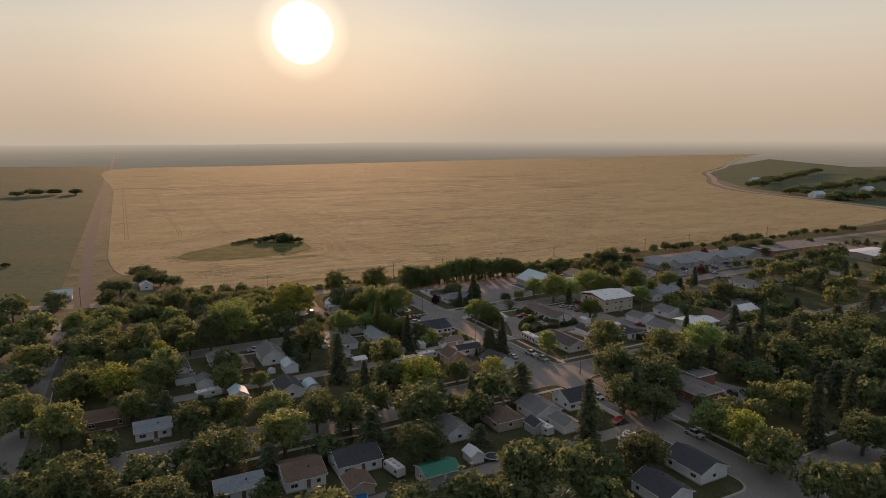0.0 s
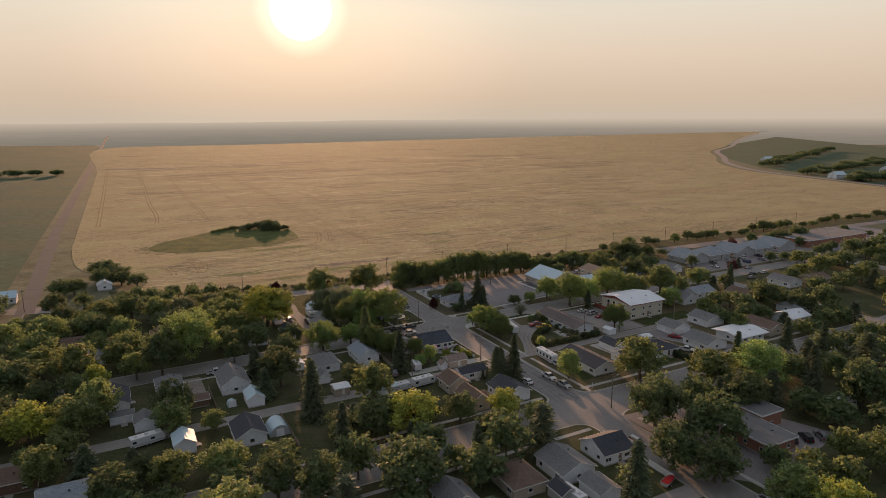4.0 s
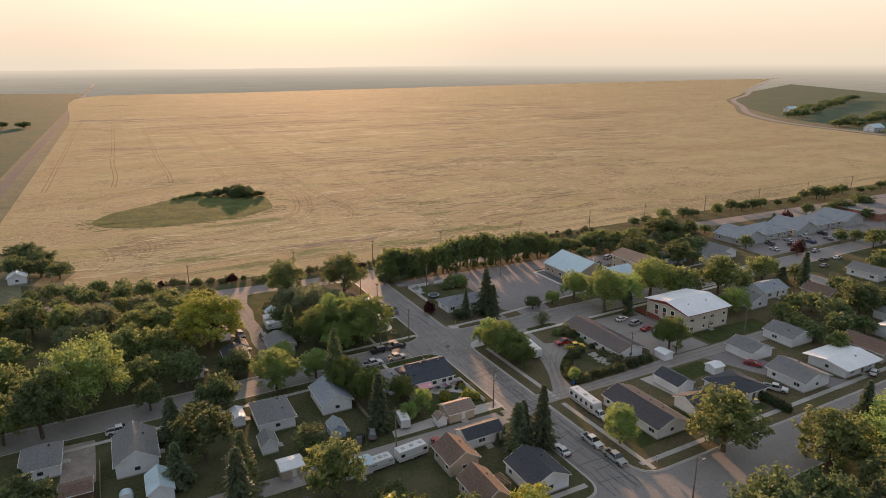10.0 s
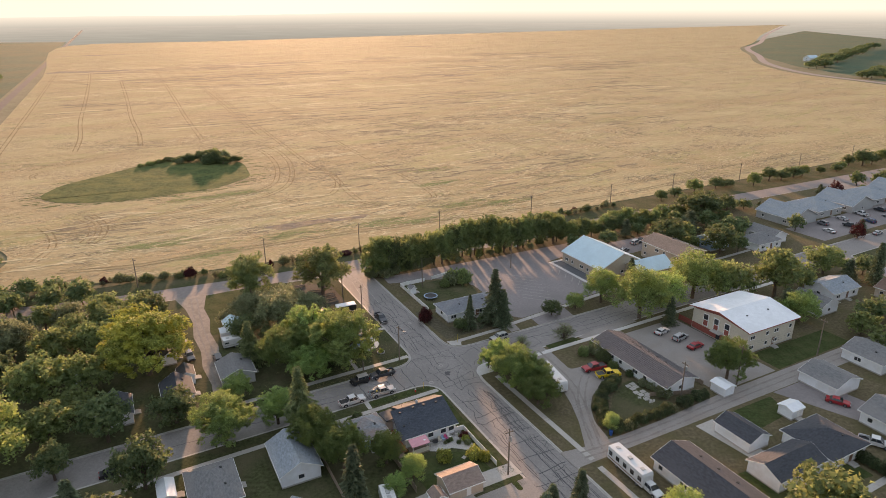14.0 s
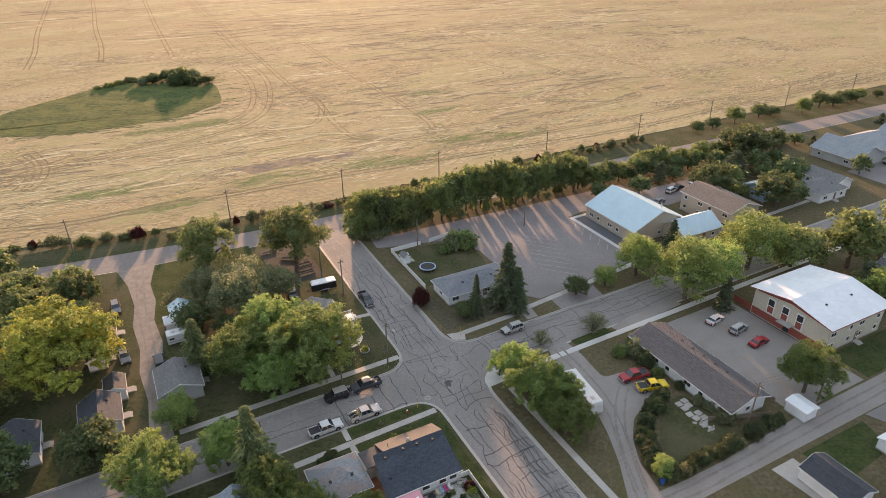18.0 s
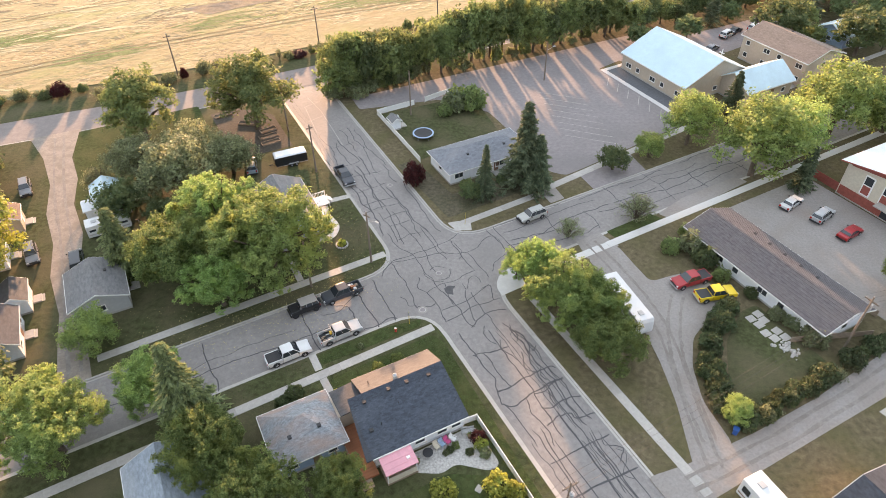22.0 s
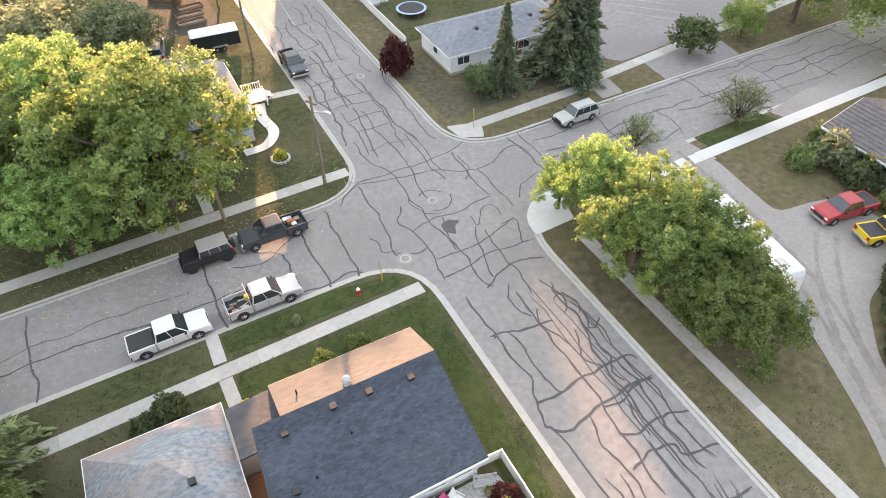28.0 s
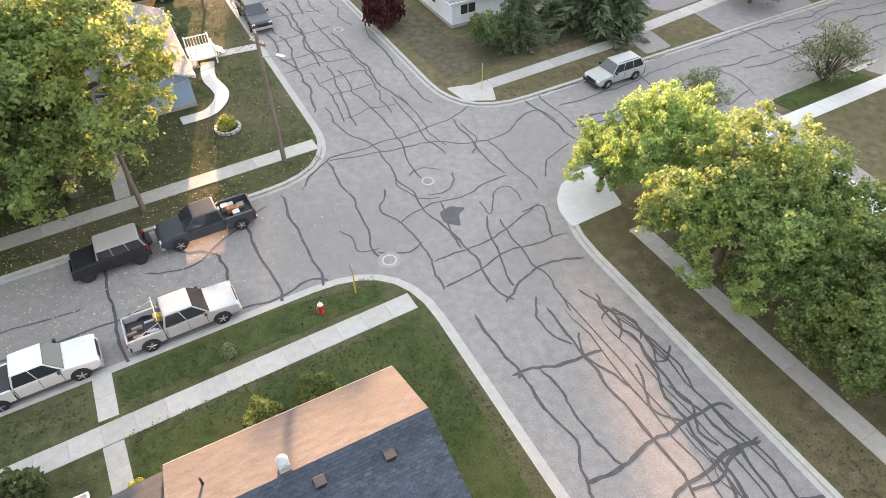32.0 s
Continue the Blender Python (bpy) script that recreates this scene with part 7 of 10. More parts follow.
# ---- the buildings round the crossing, in more detail ----
def slab(q, t):
    return Shape().add(q + [(a, b, c + t) for a, b, c in q], [(3, 2, 1, 0), (4, 5, 6, 7), (0, 1, 5, 4), (1, 2, 6, 5), (2, 3, 7, 6), (3, 0, 4, 7)])


def corner_house():
    """The house at the crossing: long charcoal slope to the garden, short tan slope to the street, pink porch roof, deck."""
    root = thing("corner_house", "white bungalow with a charcoal shingled roof and tan front slope", "house", *town(-15.0, -20.0), A)
    x0, x1, yn, ys, yr = -5.6, 5.4, 4.8, -4.95, 1.55            # walls and the ridge line
    zn, zr, zs = 2.95, 4.75, 2.45                                # street eave, ridge, garden eave
    part("foundation", Shape().box(x0 - 0.03, ys - 0.03, -0.3, x1 + 0.03, yn + 0.03, 0.35), CONCRETE, root)
    body = Shape()
    prof = [(ys, 0.35), (yn, 0.35), (yn, zn + 0.2), (yr, zr - 0.02), (ys, zs + 0.1)]
    n = 5
    xs = x0 + 1.4
    body.add([(xs, a, b) for a, b in prof] + [(x1, a, b) for a, b in prof],
             [tuple(range(n - 1, -1, -1)), tuple(range(n, 2 * n))] + [(i, (i + 1) % n, n + (i + 1) % n, n + i) for i in range(n)])
    part("wall", body, WHITE, root)
    part("wall", Shape().box(x0, ys, 0.35, xs, yr - 0.1, zs + 0.08).box(x0, yr - 0.1, 0.35, xs, yn, 2.5), WHITE, root)
    # shade on this end wall is painted in with the charcoal colour
    part("gable", Shape().add([(xs - 0.05, a, b) for a, b in ((yr, 2.4), (yn, 2.4), (yn, zn + 0.15), (yr, zr - 0.05))] + [(xs + 0.02, a, b) for a, b in ((yr, 2.4), (yn, 2.4), (yn, zn + 0.15), (yr, zr - 0.05))],
                              [(3, 2, 1, 0), (4, 5, 6, 7), (0, 1, 5, 4), (1, 2, 6, 5), (2, 3, 7, 6), (3, 0, 4, 7)]), ROOF_DARK, root, "end wall above the porch with its shade painted in dark")
    X0, X1, YN, YS, t = x0 - 0.4, x1 + 0.45, yn + 0.45, ys - 0.45, 0.16
    part("roof_slope", slab([(X1, YN, zn), (X0 + 1.7, YN, zn), (X0 + 1.7, yr, zr), (X1, yr, zr)], t), ROOF_TAN, root, "tan shingled street slope")
    south = part("roof_slope", slab([(X0 - 0.7, YS, zs), (X1, YS, zs), (X1, yr, zr), (X0, yr, zr)], t), ROOF_DARK, root, "charcoal shingled garden slope")
    courses(south, X0, X1, YS, yr, zs + t, zr + t)
    part("gutter", Shape().box(X0, YS - 0.08, zs - 0.06, X1, YS, zs + t - 0.02), TRIM, root)
    part("gutter", Shape().box(X0 + 1.7, YN, zn - 0.06, X1, YN + 0.05, zn + t - 0.03), BEIGE, root)
    sl = (zr - zs) / (yr - YS)
    for vx, vy in ((-4.4, 0.5), (-1.3, 0.8), (1.0, 0.75), (3.7, 0.55), (-4.9, -2.6)):
        z = zr + t - (yr - vy) * sl
        part("roof_vent", Shape().box(vx - 0.18, vy - 0.18, z - 0.15, vx + 0.18, vy + 0.18, z + 0.16).box(vx - 0.22, vy - 0.22, z + 0.16, vx + 0.22, vy + 0.22, z + 0.22), BLACK, root, bevel=0.02)
    for vx, vy in ((-0.9, -1.0), (-3.6, -2.4)):
        z = zr + t - (yr - vy) * sl
        part("vent_pipe", Shape().tube((vx, vy, z - 0.2), (vx, vy, z + 0.35), 0.06, 0.06, 8), BLACK, root)
    c = part("chimney", Shape().box(-0.2, yr + 0.1, zr - 0.4, 0.25, yr + 0.55, zr + 0.5), STONE, root, "pale chimney with a steel cap", bevel=0.03)
    part("cap", Shape().tube((0.02, yr + 0.32, zr + 0.5), (0.02, yr + 0.32, zr + 0.66), 0.15, 0.15, 10).tube((0.02, yr + 0.32, zr + 0.66), (0.02, yr + 0.32, zr + 0.84), 0.25, 0.05, 10), STEEL, c)
    part("vent_pipe", Shape().tube((-2.9, yr + 1.5, zr - 1.0), (-2.9, yr + 1.5, zr - 0.1), 0.05, 0.05, 8), BLACK, root)
    # lower porch with a brown roof on the west side, and the stained deck behind it
    part("porch_roof", slab([(X0 - 1.2, 0.9, 3.15), (X0 + 1.72, 0.9, 3.45), (X0 + 1.72, YN - 0.1, 2.75), (X0 - 1.2, YN - 0.1, 2.5)], 0.14), ROOF_TAN, root, "brown porch roof")
    part("porch_wall", Shape().box(X0 - 1.6, 1.4, -0.1, x0 - 0.03, YN - 0.8, 2.5), BEIGE, root)
    deck = part("deck", Shape().box(X0 - 1.9, -6.0, 0.25, x0 - 0.05, 1.3, 0.5), RED_WOOD, root, "stained red-brown wooden deck")
    plank = None
    for i in range(12):
        m = pose(X0 - 1.9 + 0.175 * i + 0.08, -2.35, 0.5)
        if plank is None:
            plank = part("plank", Shape().box(-0.078, -3.6, 0, 0.078, 3.6, 0.035), RED_WOOD, deck)
            plank.matrix_local = m
        else:
            again(plank, m, deck)
    for i in range(6):
        part("rail_post", Shape().box(X0 - 1.95, -6.0 + i * 1.4 - 0.04, 0.4, X0 - 1.87, -6.0 + i * 1.4 + 0.04, 1.45), WOOD, deck)
    part("rail", Shape().box(X0 - 1.97, -6.05, 1.45, X0 - 1.85, 1.2, 1.5), WOOD, deck)
    for k in range(3):
        part("stair", Shape().box(X0 - 1.9, -6.35 - 0.3 * k, 0.02, X0 - 0.6, -6.02 - 0.3 * k, 0.40 - 0.13 * k), WOOD, deck)
    # pink porch roof on the garden side
    pr = part("pink_porch_roof", slab([(-5.4, YS - 2.2, 1.95), (-1.6, YS - 2.2, 1.95), (-1.6, YS - 0.1, 2.35), (-5.4, YS - 0.1, 2.35)], 0.08), ROOF_PINK, root, "pink metal porch roof")
    for k in range(3):
        z = 1.95 + 0.4 * (0.55 + 0.7 * k) / 2.1 + 0.08
        part("seam", Shape().box(-5.38, YS - 2.2 + 0.55 + 0.7 * k, z - 0.03, -1.62, YS - 2.2 + 0.58 + 0.7 * k, z + 0.03), ROOF_PINK, pr)
    part("porch_light", Shape().box(-2.6, YS - 1.4, 2.1, -2.2, YS - 1.1, 2.3), TRIM, pr, "white roof box", bevel=0.03)
    for px in (-5.2, -1.8):
        part("post", Shape().box(px - 0.06, YS - 2.1, -0.1, px + 0.06, YS - 1.98, 1.95), TRIM, pr)
    part("porch_floor", Shape().box(-5.3, YS - 2.15, -0.1, -1.7, ys - 0.05, 0.25), WOOD, root)
    part("porch_panel", Shape().box(-5.2, YS - 2.1, 0.25, -1.8, YS - 2.06, 1.2), CREAM, root)
    for px in (-0.2, 2.6, 4.4):
        window_part(root, -1, px, 1.0, 1.3, 1.1, ys)
    for px in (-3.5, 0.5, 3.8):
        window_part(root, 1, px, 1.0, 1.6, 1.2, yn)
    return root


def courses(slope, X0, X1, ys, yr, z_low, z_high):
    """Shingle tabs on a slope from the eave up to the ridge: the nearest as single pieces, the rest joined."""
    rng = random.Random(3)
    run = math.hypot(yr - ys, z_high - z_low)
    tilt = math.atan2(z_high - z_low, yr - ys)
    rows, cols = int(run / 0.145), int((X1 - X0) / 0.30)
    protos = []
    for k in range(3):
        wv = 0.146 - 0.006 * k
        protos.append(part("shingle", Shape().add([(-wv, 0, 0.004), (wv, 0, 0.004), (wv, 0.155, 0.004), (-wv, 0.155, 0.004), (-wv, 0, 0.024), (wv, 0, 0.024), (wv, 0.155, 0.010), (-wv, 0.155, 0.010)],
                                                  [(3, 2, 1, 0), (4, 5, 6, 7), (0, 1, 5, 4), (1, 2, 6, 5), (2, 3, 7, 6), (3, 0, 4, 7)]), ROOF_DARK_TAB, slope))
    used, rest, made = [False] * 3, Shape(), 0
    for r in range(rows - 1, -1, -1):
        for c in range(cols):
            x = X0 + 0.15 + c * 0.30 + (0.15 if r % 2 else 0)
            if x > X1 - 0.14:
                continue
            s = 0.02 + r * 0.145
            k = rng.randrange(3)
            m = pose(x, ys + s * math.cos(tilt), z_low + s * math.sin(tilt), math.degrees(tilt), 0, 0)
            if made < 290:
                made += 1
                if not used[k]:
                    protos[k].matrix_local = m
                    used[k] = True
                else:
                    again(protos[k], m, slope)
            else:
                rest.add([m @ v.co for v in protos[k].data.vertices], [tuple(q.vertices) for q in protos[k].data.polygons])
    part("shingle_rest", rest, ROOF_DARK_TAB, slope, kind="stuff")


def tab_material():
    m = roof_mat("charcoal_shingle_tabs", (0.047, 0.055, 0.070), (0.062, 0.070, 0.084))
    nt = m.node_tree
    p = nt.nodes["Principled BSDF"]
    base = p.inputs["Base Color"].links[0].from_socket
    geo, oi = nt.nodes.new("ShaderNodeNewGeometry"), nt.nodes.new("ShaderNodeObjectInfo")
    add, r, x = nt.nodes.new("ShaderNodeMath"), nt.nodes.new("ShaderNodeMapRange"), nt.nodes.new("ShaderNodeMix")
    add.operation = "ADD"
    nt.links.new(geo.outputs["Random Per Island"], add.inputs[0])
    nt.links.new(oi.outputs["Random"], add.inputs[1])
    r.inputs[1].default_value, r.inputs[2].default_value, r.inputs[3].default_value, r.inputs[4].default_value = 0, 2, 0.55, 1.45
    nt.links.new(add.outputs[0], r.inputs[0])
    x.data_type, x.blend_type = "RGBA", "MULTIPLY"
    x.inputs[0].default_value = 1.0
    nt.links.new(base, x.inputs[6])
    nt.links.new(r.outputs[0], x.inputs[7])
    nt.links.new(x.outputs[2], p.inputs["Base Color"])
    return m


ROOF_DARK_TAB = tab_material()
corner_house()

# the house with the trampoline, at the north-east corner
house(*town(20.2, 22.6), 16.4, 7.6, 2.7, 1.75, "hip", "u", WHITE, ROOF_SLATE, 0.5, "white bungalow with a hipped blue-grey shingled roof", windows=(4, 3, 1, 1), vents=2)
ROOF_RIB = roof_mat("brown_grey_ribbed_roof", (0.118, 0.110, 0.114), (0.145, 0.132, 0.130))
# long low house
LONG_HOUSE = house(*town(41.5, -23.6), 24.0, 8.6, 2.8, 1.5, "gable", "v", WHITE, ROOF_RIB, 0.6, "long low white house with a brown-grey ribbed roof", windows=(4, 6, 1, 1), vents=5)
for sy in (-1, 1):
    for k in range(11):
        f = (k + 0.4) / 11
        y, z = sy * 4.9 * (1 - f), 2.8 - 0.6 * 1.5 / 4.3 + 0.16 + (1.5 + 0.6 * 1.5 / 4.3) * f
        part("roof_rib", Shape().box(-12.58, y - 0.05, z - 0.02, 12.58, y + 0.05, z + 0.05), ROOF_RIB, LONG_HOUSE)
# church hall with a pale metal roof, and its lower porch wing
house(*town(76.6, 31.6), 19.2, 17.6, 3.7, 4.0, "gable", "v", BEIGE, ROOF_METAL, 0.4, "beige church hall with a pale blue metal roof", "church", "church_hall", windows=(3, 5, 1, 1), vents=0)
house(*town(84.5, 19.0), 13, 8.5, 3.2, 2.6, "gable", "u", BEIGE, ROOF_METAL, 0.4, "lower church wing with a pale metal roof", "church", "church_hall", windows=(2, 2, 1, 1), vents=0)
# apartment block
apartments = house(*town(77.5, -22.4), 17.6, 17.0, 6.4, 1.6, "gable", "u", CREAM, ROOF_WHITE, 0.9, "cream two-storey apartment block with a white low roof", "apartment block", "apartment_block", windows=(4, 4, 0, 3), vents=2, fascia=RED_WALL)
part("plinth", Shape().box(-8.92, -8.3, 0.3, -8.78, 8.3, 1.9), RED_WALL, apartments, "dark red lower wall")
part("gable_panel", Shape().add([(x, y, z) for x in (-8.93, -8.78) for y, z in ((-8.4, 6.3), (8.4, 6.3), (0, 7.85), (0, 6.9), (-7.6, 5.9), (7.6, 5.9))],
                                [(0, 2, 3, 4), (1, 5, 3, 2), (10, 9, 8, 6), (8, 9, 11, 7), (0, 6, 8, 2), (2, 8, 7, 1), (4, 3, 9, 10), (3, 5, 11, 9)]), RED_WALL, apartments, "red boards under the gable")
for y in (4.2, 0.9, -2.4):
    bay = part("window", Shape().box(-8.94, y - 0.85, 2.2, -8.78, y + 0.85, 5.7), TRIM, apartments, "tall white-framed stair window")
    part("pane", Shape().box(-8.97, y - 0.65, 4.1, -8.93, y + 0.65, 5.5), GLASS, bay)
    part("panel", Shape().box(-8.97, y - 0.65, 2.4, -8.93, y + 0.65, 3.9), RED_WALL, bay, "red panel below the pane")
part("canopy", Shape().box(-10.6, -1.6, 2.45, -8.8, 1.4, 2.65), CONCRETE, apartments, "flat door canopy")
part("door", Shape().box(-8.97, -0.7, 0.3, -8.9, 0.5, 2.35), GLASS, apartments)
house(*town(100.5, 24), 17, 11, 5.6, 1.8, "gable", "v", BEIGE, ROOF_SAND, 0.5, "beige two-storey apartment house with a tan roof", "apartment block", "apartment_block", windows=(4, 4, 1, 1), vents=1)
# the house under the big tree
house(*town(-15.8, 23.0), 12.0, 8.2, 2.8, 2.0, "gable", "v", BLUE_WALL, ROOF_GREY, 0.45, "blue-grey house with a pale grey roof under a large tree", windows=(2, 2, 1, 1), vents=1)
# row of linked houses beyond the church
for i in range(5):
    house(*town(176 + i * 19, 36 + 1.5 * (i % 2)), 16, 15, 3.2, 3.4, "hip" if i % 2 else "gable", "u" if i % 2 else "v", GREY_WALL, ROOF_BLUE, 0.5, "grey linked bungalow with a blue-grey roof", "house", "house", (2, 2, 1, 1), 1, 0, 1)
house(*town(124, 28), 9, 8, 3.0, 1.9, "gable", "u", BLUE_WALL, ROOF_METAL, 0.4, "blue-grey house with a pale roof", windows=(2, 2, 1, 1))
house(*town(139, 20), 12, 9, 3.0, 2.0, "hip", "u", WHITE, ROOF_GREY, 0.4, "white bungalow with a grey hipped roof")
house(*town(108, -22), 9, 8, 2.9, 1.8, "gable", "v", WHITE, ROOF_GREY, 0.4, "white house behind the apartment block")
house(*town(122, -18), 12, 9, 2.9, 1.8, "gable", "u", WHITE, ROOF_BLUE, 0.4, "white bungalow with a blue-grey roof")
house(*town(136, -30), 10, 8, 2.9, 1.8, "gable", "v", BEIGE, ROOF_BROWN, 0.4, "beige bungalow with a brown roof")
house(*town(148, 24), 11, 8, 2.9, 1.8, "gable", "v", WHITE, ROOF_GREY, 0.4, "white house among yard trees")
house(*town(300, 38), 60, 24, 4.5, 0.5, "flat", "u", BRICK, ROOF_FLAT, 0.3, "low brick hall with a flat dark roof", "hall", "hall", (8, 8, 2, 2), 1, 0, 3)
house(*town(330, -5), 34, 22, 4.0, 0.9, "gable", "u", BEIGE, ROOF_WHITE, 0.5, "low hall with a pale roof", "hall", "hall", (6, 6, 2, 2), 1, 0, 2)


# ---- vehicles ----
def wheel(root, x, y, r, w, rim=ALLOY):
    s = 1 if y > 0 else -1
    o = part("wheel", Shape().tube((0, -w / 2, 0), (0, w / 2, 0), r * 0.6, r * 0.6, 16), BLACK, root)
    o.location = (x, y, r)
    t = Shape()
    n = 20
    prof = [(r * 0.62, -w / 2), (r * 0.93, -w / 2), (r, -w / 3), (r, w / 3), (r * 0.93, w / 2), (r * 0.62, w / 2)]
    vs = [(a * math.cos(6.2832 * i / n), b, a * math.sin(6.2832 * i / n)) for i in range(n) for a, b in prof]
    m = len(prof)
    t.add(vs, [(i * m + j, i * m + (j + 1) % m, ((i + 1) % n) * m + (j + 1) % m, ((i + 1) % n) * m + j) for i in range(n) for j in range(m)])
    part("tyre", t, RUBBER, o, smooth=False)
    h = Shape().tube((0, s * (w / 2 - 0.03), 0), (0, s * (w / 2 + 0.005), 0), r * 0.18, r * 0.16, 10)
    for k in range(5):
        a = k * 1.2566
        h.tube((0, s * (w / 2 - 0.02), 0), (r * 0.6 * math.cos(a), s * (w / 2 - 0.02), r * 0.6 * math.sin(a)), 0.055, 0.045, 5)
    part("rim", h, rim, o)


def pane(root, name, quad, push):
    """A window pane lying just proud of the body; push: outward way."""
    p = Vector(push) * 0.012
    q = [Vector(a) for a in quad]
    c = sum(q, Vector()) / 4
    q = [c + (a - c) * 0.94 for a in q]
    s = Shape().add([a - p for a in q] + [a + p for a in q], [(3, 2, 1, 0), (4, 5, 6, 7), (0, 1, 5, 4), (1, 2, 6, 5), (2, 3, 7, 6), (3, 0, 4, 7)])
    return part(name, s, GLASS, root)


def vehicle(kind, x, y, rot, paint, label, load="", z=-0.13):
    """A parked vehicle that looks along its local x."""
    spec = {
        "pickup": dict(l=5.85, w=2.0, hood=1.20, belt=1.22, roof=1.92, front=1.42, top0=0.66, top1=-0.82, rear=-1.02, r=0.42, wb=3.75, clear=0.42),
        "suv": dict(l=4.85, w=1.88, hood=1.06, belt=1.10, roof=1.76, front=1.05, top0=0.45, top1=-1.95, rear=-2.30, r=0.37, wb=2.85, clear=0.34),
        "car": dict(l=4.70, w=1.80, hood=0.92, belt=0.95, roof=1.44, front=0.95, top0=0.25, top1=-0.95, rear=-1.65, r=0.33, wb=2.72, clear=0.24),
        "jeep": dict(l=4.30, w=1.85, hood=1.20, belt=1.22, roof=1.86, front=0.72, top0=0.55, top1=-1.88, rear=-1.95, r=0.42, wb=2.95, clear=0.42),
        "van": dict(l=5.10, w=1.95, hood=1.05, belt=1.15, roof=1.85, front=1.55, top0=0.75, top1=-2.30, rear=-2.45, r=0.36, wb=3.0, clear=0.3)}[kind]
    name = {"pickup": "pickup_truck", "suv": "suv", "car": "car", "jeep": "off_road_car", "van": "van"}[kind]
    category = {"pickup": "pickup truck", "suv": "car", "car": "car", "jeep": "car", "van": "van"}[kind]
    root = thing(name, label, category, x, y, rot, z)
    l2, w2, c = spec["l"] / 2, spec["w"] / 2, spec["clear"]
    belt, hood, roof = spec["belt"], spec["hood"], spec["roof"]
    back = spec["rear"] if kind == "pickup" else -l2 + 0.06
    low = [(back, c), (l2 - 0.22, c), (l2 - 0.02, c + 0.22), (l2, hood - 0.30), (l2 - 0.16, hood - 0.12), (spec["front"] + 0.15, hood), (spec["front"], belt)]
    low += [(back, belt)] if kind in ("pickup", "van", "suv", "jeep") else [(spec["rear"], belt), (back + 0.05, belt - 0.04), (back, belt - 0.3)]
    if kind == "jeep":
        low = [(back, c), (l2 - 0.3, c), (l2 - 0.1, c + 0.2), (l2 - 0.1, hood - 0.1), (l2 - 0.25, hood - 0.03), (spec["front"], hood + 0.01), (spec["front"], belt), (back, belt)]
    ins = [0.02] * len(low)
    body = part("body", Shape().side(low, -w2, w2, ins), paint, root, smooth=False, bevel=0.11)
    tin = 0.20 if kind != "jeep" else 0.07
    cab = [(spec["rear"] if kind != "jeep" else back, belt - 0.01), (spec["front"] - 0.02, belt - 0.01), (spec["top0"], roof), (spec["top1"], roof)]
    part("cabin", Shape().side(cab, -w2 + 0.05, w2 - 0.05, [0, 0, tin, tin]), paint if load != "white_top" else car_paint("dusty_top", (0.30, 0.275, 0.25)), root, bevel=0.10)
    yb, yt = w2 - 0.05, w2 - 0.05 - tin
    nf = Vector((roof - belt, 0, spec["front"] - spec["top0"])).normalized()
    pane(root, "windscreen", [(spec["front"] - 0.02, -yb, belt), (spec["front"] - 0.02, yb, belt), (spec["top0"], yt, roof), (spec["top0"], -yt, roof)], nf)
    xr, xt = cab[0][0], spec["top1"]
    pane(root, "rear_window", [(xr, -yb, belt + 0.05), (xr, yb, belt + 0.05), (xt, yt, roof - 0.05), (xt, -yt, roof - 0.05)], Vector((-(roof - belt), 0, abs(xt - xr))).normalized())
    cuts = [0.0, 0.5, 1.0] if kind in ("pickup", "car") else [0.0, 0.34, 0.68, 1.0]
    for s in (-1, 1):
        for a, b in zip(cuts[:-1], cuts[1:]):
            q = []
            for f, zz in ((a, 0), (b, 0), (b, 1), (a, 1)):
                x0, x1 = (cab[0][0] + 0.08, cab[1][0] - 0.10) if zz == 0 else (xt + 0.08, spec["top0"] - 0.03)
                q.append((x0 + (x1 - x0) * f, s * (yt if zz else yb), (roof - 0.04) if zz else belt + 0.03))
            pane(root, "side_window", q, Vector((0, s * (roof - belt), tin)).normalized())
        part("mirror", Shape().box(spec["front"] - 0.35, min(s * w2, s * (w2 + 0.2)), belt + 0.02, spec["front"] - 0.2, max(s * w2, s * (w2 + 0.2)), belt + 0.2), BLACK, root, bevel=0.03)
        for xx, mat, nm in ((l2 - 0.075 if kind != "jeep" else l2 - 0.16, LAMP_CLEAR, "headlight"), (-l2 + 0.045, LAMP_RED, "tail_light")):
            zz = (hood - 0.36) if nm == "headlight" else belt - 0.42
            part(nm, Shape().box(xx - 0.06, min(s * (w2 - 0.36), s * (w2 - 0.06)), zz, xx + 0.06, max(s * (w2 - 0.36), s * (w2 - 0.06)), zz + (0.17 if nm == "headlight" else 0.34)), mat, root, bevel=0.02)
        for xx in (-spec["wb"] / 2, spec["wb"] / 2):
            wheel(root, xx, s * (w2 - 0.10), spec["r"], 0.26, ALLOY if paint.name[0] != "b" else BLACK)
            arch = Shape()
            n = 9
            R = spec["r"] + 0.08
            pts = [(xx + R * math.cos(math.pi * i / n), spec["r"] + R * math.sin(math.pi * i / n)) for i in range(n + 1)]
            ya, yb2 = sorted((s * (w2 - 0.26), s * (w2 + 0.008)))
            arch.side(pts + [(xx - R, 0.36), (xx + R, 0.36)], ya, yb2)
            part("wheel_arch", arch, BLACK, root)
